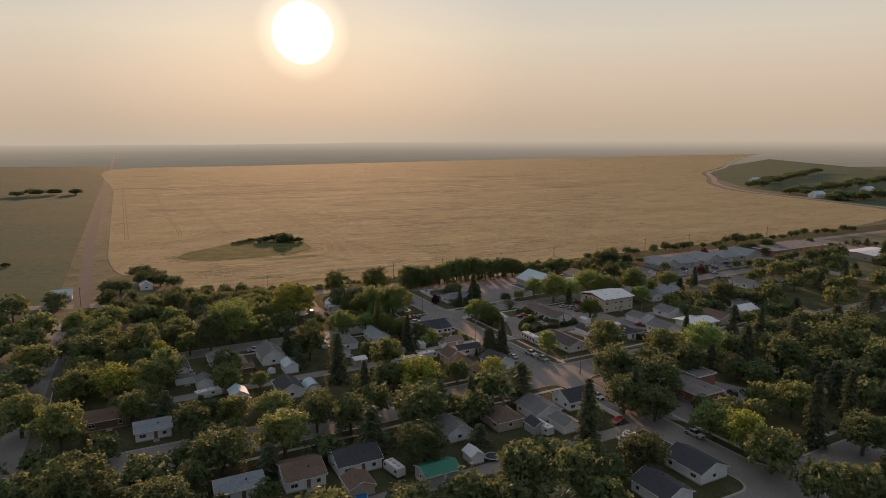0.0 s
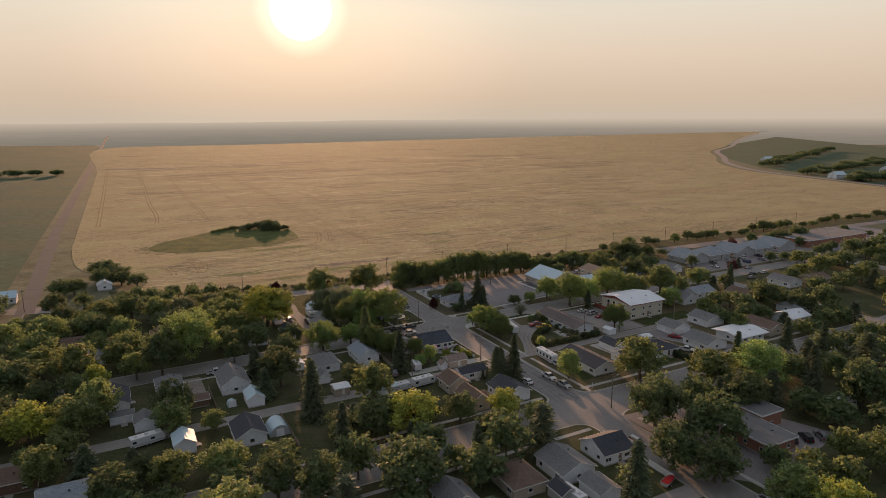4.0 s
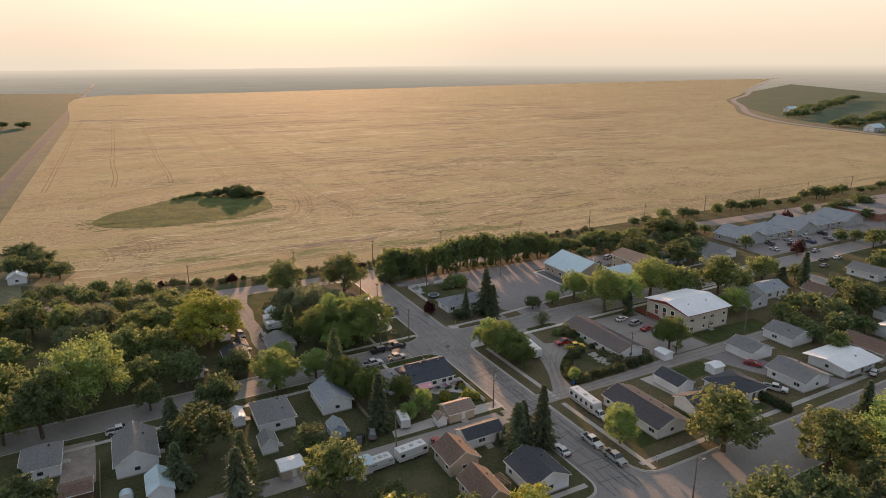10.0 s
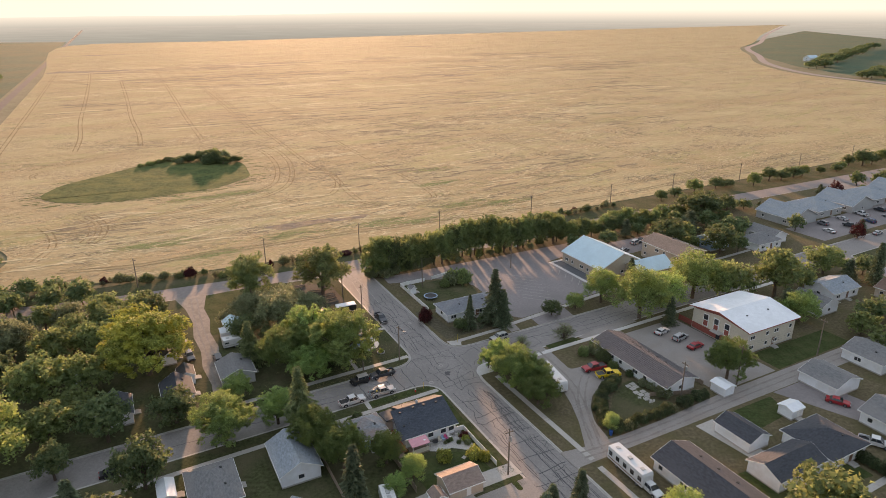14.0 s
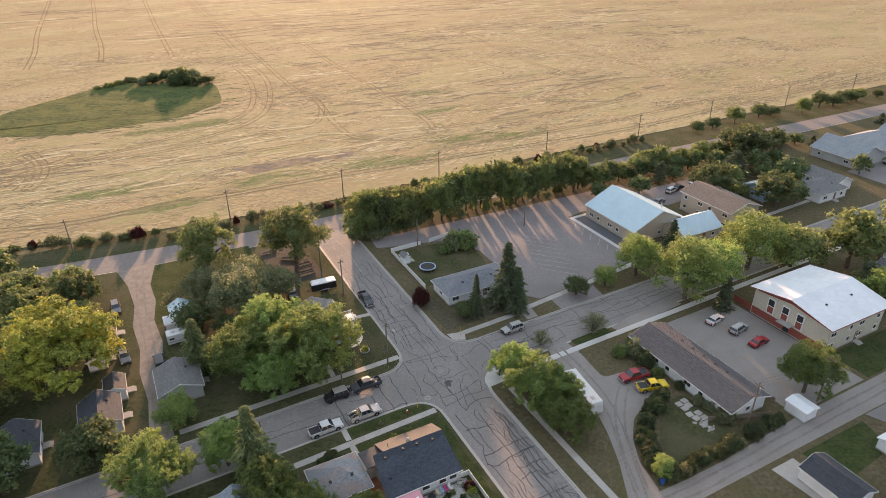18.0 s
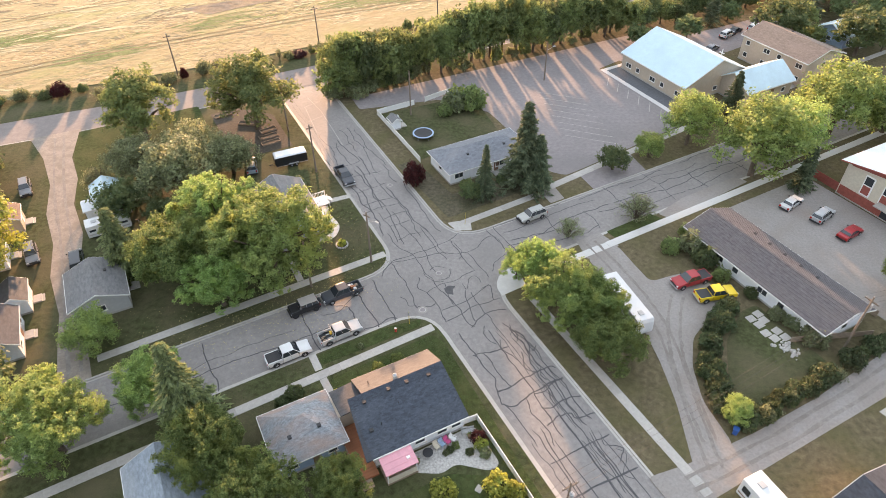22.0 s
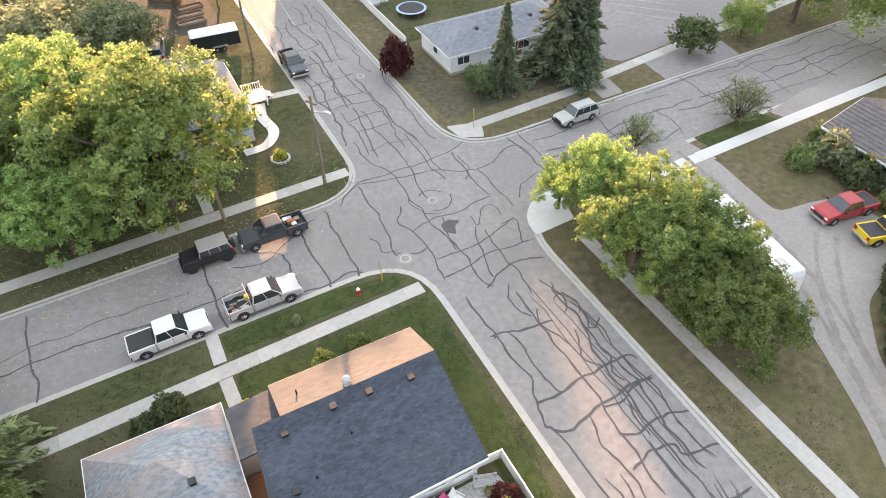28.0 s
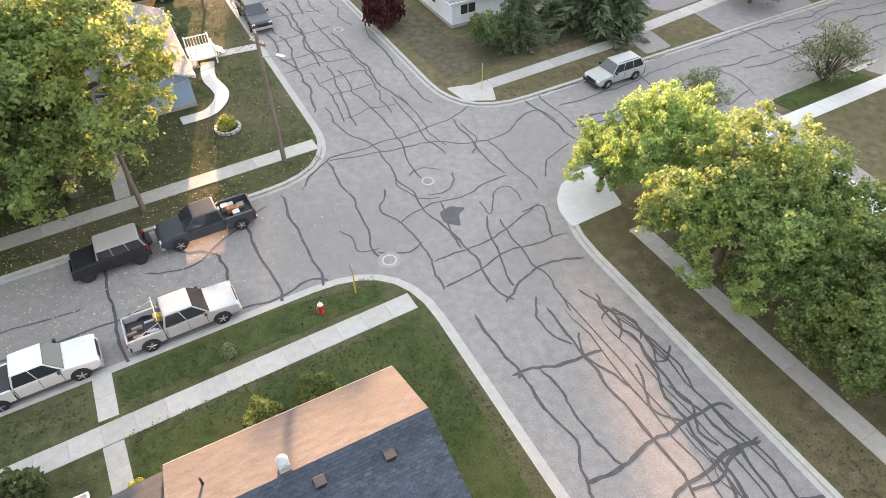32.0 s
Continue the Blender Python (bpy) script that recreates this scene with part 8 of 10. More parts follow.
    for s in (-1, 1):
        for xx in {"pickup": (1.15, 0.18, -0.92), "suv": (0.85, -0.2, -1.2), "car": (0.8, -0.25, -1.2), "jeep": (0.55, -0.5), "van": (1.3, 0.2, -1.2)}[kind]:
            ya, yb2 = sorted((s * (w2 - 0.05), s * (w2 - 0.008)))
            part("door_seam", Shape().box(xx - 0.012, ya, c + 0.12, xx + 0.012, yb2, belt - 0.04), BLACK, root)
    part("grille", Shape().box(l2 - 0.05, -w2 + 0.42, c + 0.25, l2 + 0.015, w2 - 0.42, hood - 0.24), BLACK, root, bevel=0.02)
    part("bumper", Shape().box(l2 - 0.18, -w2 + 0.03, c - 0.02, l2 + 0.06, w2 - 0.03, c + 0.22), STEEL if kind == "pickup" else BLACK, root, bevel=0.05)
    part("rear_bumper", Shape().box(-l2 - 0.05, -w2 + 0.05, c, -l2 + 0.16, w2 - 0.05, c + 0.22), STEEL if kind == "pickup" else BLACK, root, bevel=0.05)
    if kind == "pickup":
        bed = part("bed", Shape().box(-l2 + 0.05, -w2 + 0.03, c + 0.06, back - 0.03, w2 - 0.03, 0.78), BLACK, root)
        for s in (-1, 1):
            ya, yb2 = sorted((s * (w2 - 0.02), s * (w2 - 0.16)))
            part("bed_side", Shape().box(-l2 + 0.12, ya, c + 0.02, back - 0.03, yb2, belt - 0.02), paint, root, bevel=0.04)
        part("tailgate", Shape().box(-l2 + 0.02, -w2 + 0.04, 0.62, -l2 + 0.11, w2 - 0.04, belt - 0.03), paint, root, bevel=0.03)
        if load == "cover":
            part("bed_cover", Shape().box(-l2 + 0.12, -w2 + 0.14, belt - 0.08, back - 0.04, w2 - 0.14, belt - 0.04), BLACK, root, "black bed cover")
        if load == "tools":
            part("yellow_bag", Shape().box(-1.35, 0.1, 0.79, -0.98, 0.5, 1.2), YELLOW_PLASTIC, bed, bevel=0.08)
            rk = Shape()
            for s in (-1, 1):
                rk.tube((back - 0.1, s * (w2 - 0.1), belt - 0.05), (back - 0.1, s * (w2 - 0.1), roof + 0.06), 0.03, 0.03, 6)
                rk.tube((-l2 + 0.5, s * (w2 - 0.1), belt), (back - 0.1, s * (w2 - 0.1), roof - 0.15), 0.025, 0.025, 6)
            rk.tube((back - 0.1, -w2 + 0.1, roof + 0.06), (back - 0.1, w2 - 0.1, roof + 0.06), 0.03, 0.03, 6)
            part("rack", rk, STEEL, bed)
            rg = random.Random(4)
            for k in range(7):
                xx, yy = rg.uniform(-2.6, -1.3), rg.uniform(-0.6, 0.6)
                part("tool", Shape().box(xx - rg.uniform(0.1, 0.4), yy - 0.07, 0.79, xx + 0.2, yy + 0.07, 0.79 + rg.uniform(0.05, 0.2)), WOOD if k % 2 else STEEL, bed)
        if load == "boxes":
            rg = random.Random(9)
            for k in range(7):
                xx, yy = rg.uniform(-2.5, -1.2), rg.uniform(-0.55, 0.55)
                part("crate", Shape().box(xx - 0.22, yy - 0.2, 0.79, xx + 0.22, yy + 0.2, 0.79 + rg.uniform(0.2, 0.5)), (RED_WOOD, WOOD, STEEL, GREY_WALL)[k % 4], bed, bevel=0.02)
    if kind == "jeep":
        o = part("spare_wheel", Shape().tube((-l2 - 0.02, 0, 1.0), (-l2 - 0.26, 0, 1.0), 0.40, 0.40, 18), RUBBER, root, bevel=0.04)
        part("spare_wheel_cap", Shape().tube((-l2 - 0.26, 0, 1.0), (-l2 - 0.28, 0, 1.0), 0.22, 0.22, 12), BLACK, o)
    if kind == "suv":
        rr = Shape()
        for s in (-1, 1):
            rr.tube((-1.7, s * (w2 - 0.32), roof + 0.05), (0.3, s * (w2 - 0.32), roof + 0.05), 0.025, 0.025, 6)
        part("roof_rack", rr, BLACK, root)
    return root


SILVER = car_paint("silver", (0.40, 0.405, 0.41))
PW = car_paint("white", (0.62, 0.62, 0.615))
PBLACK = car_paint("black", (0.022, 0.022, 0.024))
PDARK = car_paint("dark_blue_grey", (0.05, 0.055, 0.065))
PRED = car_paint("red", (0.33, 0.025, 0.03))
PYEL = car_paint("yellow", (0.72, 0.52, 0.02))
PGREY = car_paint("grey", (0.20, 0.20, 0.21))
PBLUE = car_paint("blue", (0.04, 0.07, 0.16))
TAN_SUV = car_paint("pale_silver", (0.42, 0.42, 0.395))


def parked(kind, u, v, turn, paint, label, load="", z=-0.13):
    x, y = town(u, v)
    return vehicle(kind, x, y, A + turn, paint, label, load, z)


parked("pickup", -17.2, -4.75, 1.5, SILVER, "silver crew-cab pickup with a tool-filled bed at the kerb", "tools")
parked("pickup", -24.4, -5.05, 1.5, PW, "pearl-white crew-cab pickup with a black bed at the kerb", "cover")
parked("jeep", -20.0, 2.0, 181.5, PBLACK, "black boxy off-road car with a dusty roof", "white_top")
parked("pickup", -14.3, 2.2, 181.5, PDARK, "dark grey pickup with crates in its bed", "boxes")
parked("suv", 19.4, 4.6, 181.5, TAN_SUV, "silver suv parked along the cross street")
parked("pickup", -3.5, 29.5, -90, PDARK, "dark pickup parked at the roadside")
parked("pickup", 31.0, -19.0, 172, PRED, "dark red pickup on the gravel driveway", "cover", 0.0)
parked("pickup", 32.0, -22.8, -16, PYEL, "yellow pickup with a black bed cover on the driveway", "cover", 0.0)
parked("car", 59.0, -12.9, 10, PW, "white car in the apartment parking lot", "", 0.0)
parked("suv", 60.6, -17.6, 10, SILVER, "silver car in the apartment parking lot", "", 0.0)
parked("car", 60.6, -22.6, 5, PRED, "red car in the apartment parking lot", "", 0.0)
parked("suv", 12.9, -56.0, -92, PW, "white suv beside the parked motorhome", "", 0.0)
parked("pickup", 4.2, -63.5, -90, PW, "white pickup at the kerb of the main street")
parked("pickup", 4.4, -70.6, -90, TAN_SUV, "pale pickup at the kerb of the main street")
parked("car", -3.8, -63.0, 90, PW, "white car at the kerb of the main street")
parked("pickup", 61.0, -66.8, -60, PW, "white pickup on the garage driveway", "", 0.0)
parked("car", 68.4, -54.6, -60, PRED, "red car on the garage driveway", "", 0.0)
parked("car", 92.4, -73.2, 20, PW, "white car beside the pale-roofed house", "", 0.0)
parked("pickup", 16.6, -118, 20, PW, "white pickup before the office", "", 0.0)
parked("suv", -1.6, -107.6, -88, PW, "white suv driving lane side of the main street")
parked("pickup", 4.3, -140.6, -90, SILVER, "silver pickup at the kerb of the main street")
for k, (u, v) in enumerate(((34, -124.5), (38, -126), (42, -127.5))):
    parked("suv", u, v, 60, (PDARK, PBLACK, PGREY)[k], "dark suv parked beside the office", "", 0.0)
parked("pickup", -88.0, -9.9, 0, PW, "white pickup at the kerb under trees")
parked("car", -71.5, -6.0, 0, PBLACK, "dark car at the kerb under trees")
parked("suv", -53.6, 52.0, -88, PGREY, "grey suv beside the gravel lane", "", 0.0)
parked("suv", -53.2, 32.2, -85, PGREY, "grey car beside the gravel lane", "", 0.0)
parked("van", -47.2, 27.4, 90, PDARK, "dark van beside the gravel lane", "", 0.0)
parked("car", -77.5, 32.9, 80, PW, "white car behind the trees", "", 0.0)
parked("car", -56.8, -55.4, -60, PBLACK, "dark car in a back yard", "", 0.0)
parked("car", -41.0, -39.2, 62, PBLACK, "dark car among clutter in a back yard", "", 0.0)
parked("suv", -37.6, -38.4, 70, PGREY, "grey car among clutter in a back yard", "", 0.0)
parked("suv", 101.9, 42.6, 15, PW, "white car on the lot behind the church", "", 0.02)
parked("car", 105.4, 43.4, 15, PBLACK, "black car beside a white one behind the church", "", 0.02)
parked("suv", 111.2, 42.4, 15, PW, "white suv behind the church", "", 0.02)
parked("pickup", 116.0, 45.0, 15, PBLACK, "black pickup behind the church", "", 0.02)
parked("car", 92.6, 38.4, 15, PGREY, "dark grey car between the church and the apartment house", "", 0.02)
for k in range(9):
    parked(("car", "suv", "pickup")[k % 3], 176 + k * 6.4, 17.5 + (k % 2) * 7, 80, (PW, PGREY, PDARK, SILVER, PBLUE)[k % 5], "car parked before the linked houses", "", 0.0)
for k in range(8):
    parked(("suv", "car", "van")[k % 3], 262 + k * 7.2, 44 + (k % 3) * 6, 85, (PW, PDARK, SILVER, PGREY)[k % 4], "car parked beside the far hall", "", -0.02)


def motorhome(u, v, turn, l, w, h, label, name="motorhome", z=0.0, stripe=None):
    """A tall box-bodied coach with rounded edges, windows and wheels."""
    x, y = town(u, v)
    root = thing(name, label, "motorhome" if name == "motorhome" else "trailer", x, y, A + turn, z)
    l2, w2 = l / 2, w / 2
    slant = 0.35 if name == "motorhome" else 0.6
    prof = [(-l2, 0.55), (l2 - 0.1, 0.55), (l2, 1.1), (l2 - slant * 0.35, h - 0.5), (l2 - slant, h), (-l2 + 0.05, h)]
    part("body", Shape().side(prof, -w2, w2), PW, root, bevel=0.10)
    part("chassis", Shape().box(-l2 + 0.4, -w2 + 0.25, 0.35, l2 - 0.3, w2 - 0.25, 0.56), BLACK, root)
    if name == "motorhome":
        q = [(l2 - 0.03, -w2 + 0.15, 1.25), (l2 - 0.03, w2 - 0.15, 1.25), (l2 - slant * 0.42, w2 - 0.15, h - 0.55), (l2 - slant * 0.42, -w2 + 0.15, h - 0.55)]
        pane(root, "windscreen", q, Vector((1, 0, 0.1)).normalized())
    for s in (-1, 1):
        n = max(3, int(l / 1.9))
        for k in range(n):
            xx = -l2 + 0.9 + k * (l - 1.8) / (n - 1)
            if name != "motorhome" and k % 2:
                continue
            pane(root, "side_window", [(xx - 0.5, s * w2, 1.55), (xx + 0.5, s * w2, 1.55), (xx + 0.5, s * w2, h - 0.65), (xx - 0.5, s * w2, h - 0.65)], (0, s, 0))
        part("stripe", Shape().box(-l2 + 0.15, min(s * w2, s * (w2 + 0.008)), 0.95, l2 - 0.25, max(s * w2, s * (w2 + 0.008)), 1.15), stripe or GREY_WALL, root)
        xs = (-l2 + 2.6, l2 - 1.6) if name == "motorhome" else (-0.4, 0.5)
        for xx in xs:
            wheel(root, xx, s * (w2 - 0.14), 0.42, 0.26)
    for k in range(3):
        xx = -l2 + 1.4 + k * (l - 3) / 2
        part("roof_unit", Shape().box(xx - 0.4, -0.35, h - 0.02, xx + 0.4, 0.35, h + (0.25 if k == 1 else 0.1)), GREY_WALL, root, bevel=0.05)
    if name != "motorhome":
        part("hitch", Shape().tube((l2 - 0.1, 0.5, 0.5), (l2 + 1.1, 0, 0.5), 0.05, 0.05, 6).tube((l2 - 0.1, -0.5, 0.5), (l2 + 1.1, 0, 0.5), 0.05, 0.05, 6), BLACK, root)
        part("jack", Shape().tube((l2 + 1.0, 0, 0), (l2 + 1.0, 0, 0.6), 0.04, 0.04, 6), STEEL, root)
    return root


motorhome(18.9, -19.0, -98, 9.8, 2.45, 3.0, "long white coach parked under a tree")
motorhome(13.0, -50.4, -92, 9.6, 2.5, 3.2, "white motorhome with dark windows and stripes", stripe=BROWN_WALL)
motorhome(-33.2, -49.8, 6, 7.2, 2.4, 2.9, "white travel trailer with dark windows by the alley", "travel_trailer")
motorhome(-40.4, -50.0, 4, 5.6, 2.4, 2.4, "low white cargo trailer by the alley", "travel_trailer")
motorhome(-110.5, -50.0, 12, 8.2, 2.4, 2.8, "white travel trailer in a back yard", "travel_trailer")
motorhome(-77, -121, 100, 6.5, 2.4, 2.8, "white camper trailer beside a garage", "travel_trailer")
motorhome(-31.5, -119.5, 95, 7.0, 2.4, 2.8, "white camper trailer behind a house", "travel_trailer")
motorhome(64.5, -119, -20, 7.5, 2.4, 2.7, "pale camper trailer in a yard", "travel_trailer")
motorhome(-29.5, -37.0, 80, 5.5, 2.3, 2.6, "small white camper beside the yard", "travel_trailer")
motorhome(-41.8, 33.4, 2, 6.5, 2.4, 2.6, "rounded white trailer beside the gravel lane", "travel_trailer")


def cargo_trailer(u, v, turn, l=5.6, w=2.2, h=2.5):
    """An enclosed black trailer with a rounded white roof, wheels and a drawbar."""
    x, y = town(u, v)
    root = thing("cargo_trailer", "black enclosed cargo trailer with a white roof", "trailer", x, y, A + turn)
    l2, w2 = l / 2, w / 2
    part("body", Shape().side([(-l2, 0.5), (l2, 0.5), (l2 + 0.25, 1.2), (l2 + 0.1, h - 0.25), (-l2, h - 0.25)], -w2, w2), PBLACK, root, bevel=0.04)
    part("roof", Shape().side([(-l2 - 0.04, h - 0.26), (l2 + 0.14, h - 0.26), (l2 - 0.2, h), (-l2 + 0.1, h)], -w2 - 0.03, w2 + 0.03, [0, 0, 0.22, 0.22]), ROOF_WHITE, root, "rounded white roof", bevel=0.05)
    part("trim", Shape().box(-l2 - 0.02, -w2 - 0.02, 0.5, l2, w2 + 0.02, 0.6), STEEL, root)
    for k in (-1, 1):
        for xx in (-0.7, 0.15):
            wheel(root, xx, k * (w2 + 0.06), 0.33, 0.2)
        part("mudguard", Shape().box(-1.2, min(k * w2, k * (w2 + 0.28)), 0.72, 0.65, max(k * w2, k * (w2 + 0.28)), 0.78), STEEL, root)
    part("rear_door", Shape().box(-l2 - 0.03, -w2 + 0.12, 0.62, -l2, w2 - 0.12, h - 0.4), PDARK, root)
    part("drawbar", Shape().tube((l2, 0.5, 0.5), (l2 + 1.2, 0, 0.5), 0.05, 0.05, 6).tube((l2, -0.5, 0.5), (l2 + 1.2, 0, 0.5), 0.05, 0.05, 6), BLACK, root)


cargo_trailer(-10.3, 38.7, 176)
parked("van", -17.2, 40.4, 80, car_paint("faded_blue", (0.30, 0.36, 0.42)), "faded blue-grey van behind the big tree", "", 0.0)

parked("pickup", -26.6, -49.4, 80, PRED, "red pickup beside the white travel trailer", "", 0.0)
for u, v, k in ((188, -3.4, PW), (180, -2.6, PDARK), (190, 7.6, SILVER), (172, -8, PGREY)):
    parked("car", u, v, 4, k, "car parked along the far street", "", 0.0 if v < -4 else -0.13)


# ---- poles, wires and small street things ----
POLES = {}


def utility_pole(key, u, v, h=10.5, arm=0.0, lamp=False, turn=0.0, transformer=False):
    x, y = town(u, v)
    root = thing("utility_pole", "weathered wooden utility pole with a crossarm" if arm else "weathered wooden utility pole", "utility pole", x, y, A + turn)
    part("pole", Shape().tube((0, 0, -0.3), (0, 0, h), 0.17, 0.11, 10), POLE, root)
    if arm:
        part("crossarm", Shape().box(-arm, -0.07, h - 0.75, arm, 0.07, h - 0.58), POLE, root)
        for xx in (-arm + 0.12, 0.0, arm - 0.12):
            z = h - 0.58 if xx else h
            part("insulator", Shape().tube((xx, 0, z), (xx, 0, z + 0.16), 0.05, 0.035, 8), STONE, root)
    if transformer:
        part("transformer", Shape().tube((0, -0.38, h - 2.4), (0, -0.38, h - 1.4), 0.24, 0.24, 14).tube((0, -0.38, h - 1.4), (0, -0.38, h - 1.3), 0.15, 0.1, 10), STEEL, root)
    if lamp:
        o = part("lamp_arm", Shape().tube((0, 0, h - 1.6), (1.6, 0, h - 1.1), 0.035, 0.03, 6), STEEL, root)
        part("lamp_head", Shape().box(1.45, -0.13, h - 1.16, 2.1, 0.13, h - 1.0), GREY_WALL, o, bevel=0.04)
    POLES[key] = (x, y, h)
    return root


utility_pole("nw", -7.9, 6.8, 9.5, 0.6, True, -60)
utility_pole("w1", -17.6, 6.0, 8.5)
utility_pole("n1", -7.2, 34, 9.5, 0.6)
utility_pole("n2", -7.4, 50, 10, 0.8)
utility_pole("n3", 5.0, 62, 9.5, 0.6)
utility_pole("s1", -7.0, -40.4, 10, 0.9, False, 0, True)
utility_pole("s2", -35.2, -46.3, 10.5, 0.9)
utility_pole("s3", -70, -46.5, 10, 0.9)
utility_pole("s4", -105, -47.5, 10, 0.9)
utility_pole("e1", 39.6, -37.6, 9.5, 0.9, False, 90, True)
utility_pole("e2", 55.5, -39.2, 10, 0.9, False, 90)
utility_pole("e3", 84, -39.4, 10, 0.9, False, 90)
utility_pole("c1", 0.8 + 6.4, -88.6, 10.5, 0.9, True)
utility_pole("c2", 16.6, 44.6, 9.5)
utility_pole("c3", 49.0, 44.4, 8.5, 0, True)
utility_pole("p1", 7.6, -124, 11, 0.9, True)
utility_pole("p2", 34, -108, 13, 0.9)
utility_pole("p3", 62, -92, 11, 0.9)
for i, u in enumerate((-150, -106, -61.6, -22, 11.5, 44, 86, 128, 165, 210, 255, 300, 345)):
    utility_pole("f%d" % i, u, 100 if u < -100 else 86 if u > -70 else 93, 9.5, 0.8)


def wires(a, b, lines=3, gap=0.7, sag=0.9, drop=0.05):
    """Sagging wires between two poles, each one continuous four-sided cable."""
    (xa, ya, ha), (xb, yb, hb) = POLES[a], POLES[b]
    d = Vector((xb - xa, yb - ya, 0)).normalized()
    n, up, r = Vector((-d.y, d.x, 0)), Vector((0, 0, 1)), 0.011
    for k in range(lines):
        off = n * gap * (k - (lines - 1) / 2)
        rings = []
        for i in range(13):
            t = i / 12
            p = Vector((xa + (xb - xa) * t, ya + (yb - ya) * t, ha + (hb - ha) * t - drop - sag * 4 * t * (1 - t))) + off
            rings += [p + n * r, p + up * r, p - n * r, p - up * r]
        faces = [(4 * i + j, 4 * i + (j + 1) % 4, 4 * i + 4 + (j + 1) % 4, 4 * i + 4 + j) for i in range(12) for j in range(4)]
        solo("overhead_wire", Shape().add([tuple(p) for p in rings], faces + [(3, 2, 1, 0), (48, 49, 50, 51)]), WIRE, "thin dark overhead wire sagging between utility poles", "wire")


for a, b in (("nw", "w1"), ("nw", "n1"), ("n1", "n2"), ("n2", "n3"), ("s1", "s2"), ("s2", "s3"), ("s3", "s4"), ("e1", "e2"), ("e2", "e3"), ("s1", "e1")):
    wires(a, b, lines=2 if "w" in a + b else 3)
for i in range(12):
    wires("f%d" % i, "f%d" % (i + 1), lines=2, sag=0.6)


def hydrant(u, v):
    x, y = town(u, v)
    root = thing("fire_hydrant", "red fire hydrant with a pale top on the grass verge", "hydrant", x, y, A)
    part("barrel", Shape().tube((0, 0, -0.1), (0, 0, 0.08), 0.17, 0.17, 14).tube((0, 0, 0.08), (0, 0, 0.62), 0.12, 0.115, 14), HYDRANT_RED, root)
    part("bonnet", Shape().tube((0, 0, 0.62), (0, 0, 0.68), 0.16, 0.15, 14).tube((0, 0, 0.68), (0, 0, 0.80), 0.13, 0.05, 14).tube((0, 0, 0.80), (0, 0, 0.87), 0.04, 0.04, 6), TRIM, root, "pale painted top")
    for a in (0, 90, 180):
        c, s2 = math.cos(radians(a)), math.sin(radians(a))
        part("outlet", Shape().tube((0.1 * c, 0.1 * s2, 0.46), (0.22 * c, 0.22 * s2, 0.46), 0.07, 0.075, 10), HYDRANT_RED, root)


hydrant(-10.4, -7.6)


def street_sign(u, v, turn, post=YELLOW_PLASTIC, label="stop sign seen edge-on on a yellow post", h=2.3):
    x, y = town(u, v)
    root = thing("street_sign", label, "sign", x, y, A + turn)
    part("post", Shape().box(-0.035, -0.035, -0.2, 0.035, 0.035, h), post, root)
    n = 8
    ring = [(0.32 * math.cos(2 * math.pi * (i + 0.5) / n), h - 0.3 + 0.32 * math.sin(2 * math.pi * (i + 0.5) / n)) for i in range(n)]
    part("plate", Shape().side(ring, 0.036, 0.05), STEEL, root, "grey back of the plate")
    return root


street_sign(-8.2, -7.2, 90)
street_sign(9.0, 8.2, 60)
street_sign(11.5, -75.5, 0, TRIM, "small sign on a white post at the corner", 1.6)
street_sign(9.0, -150, 0, TRIM, "small sign on a pale post at the kerb", 2.0)


def fence(name, pts, h, mat, label, post_gap=2.4, board=0.0):
    """A board fence along town places: posts, rails and panels."""
    root = thing(name, label, "fence", *town(*pts[0]), A)
    u0, v0 = pts[0]
    proto = None
    for (ua, va), (ub, vb) in zip(pts[:-1], pts[1:]):
        length = math.hypot(ub - ua, vb - va)
        n = max(1, int(round(length / post_gap)))
        w = length / n
        ang = math.degrees(math.atan2(vb - va, ub - ua))
        for k in range(n):
            f = (k + 0.5) / n
            m = pose(ua + (ub - ua) * f - u0, va + (vb - va) * f - v0, 0, 0, 0, ang)
            p = part("panel", Shape().box(-w / 2 + 0.06, -0.02, 0.08, w / 2 - 0.06, 0.02, h).box(-w / 2 + 0.06, -0.045, h, w / 2 - 0.06, 0.045, h + 0.04), mat, root)
            p.matrix_local = m
            q = part("post", Shape().box(-w / 2 - 0.05, -0.05, -0.2, -w / 2 + 0.05, 0.05, h + 0.1), mat, root)
            q.matrix_local = m
    return root


fence("fence", [(-9.4, -24.6), (-7.7, -24.7), (-7.6, -37.4)], 1.1, TRIM, "white board fence round the corner garden")
fence("fence", [(-24, -15.5), (-24, -37)], 1.4, WOOD, "weathered wooden fence beside the house")
fence("fence", [(10.5, 47.5), (10.5, 27.6)], 1.2, TRIM, "white board fence along the street yard")
fence("fence", [(10.5, 47.6), (19, 47.8)], 1.2, TRIM, "white board fence behind the back yard")
fence("fence", [(21.5, 48), (28.5, 49.2)], 1.1, TRIM, "low white fence beside the parking lot")
fence("fence", [(34.5, -33.6), (45, -37.8)], 1.0, WOOD, "weathered wooden fence by the alley")
fence("fence", [(69.2, -9), (69.2, -14)], 1.6, RED_WALL, "red-brown fence by the apartment block")
fence("fence", [(46.5, -10), (48.4, -36)], 1.2, WOOD, "weathered wooden fence behind the long house")
fence("fence", [(-36, -14.5), (-36, -36)], 1.3, WOOD, "weathered wooden fence between back yards")
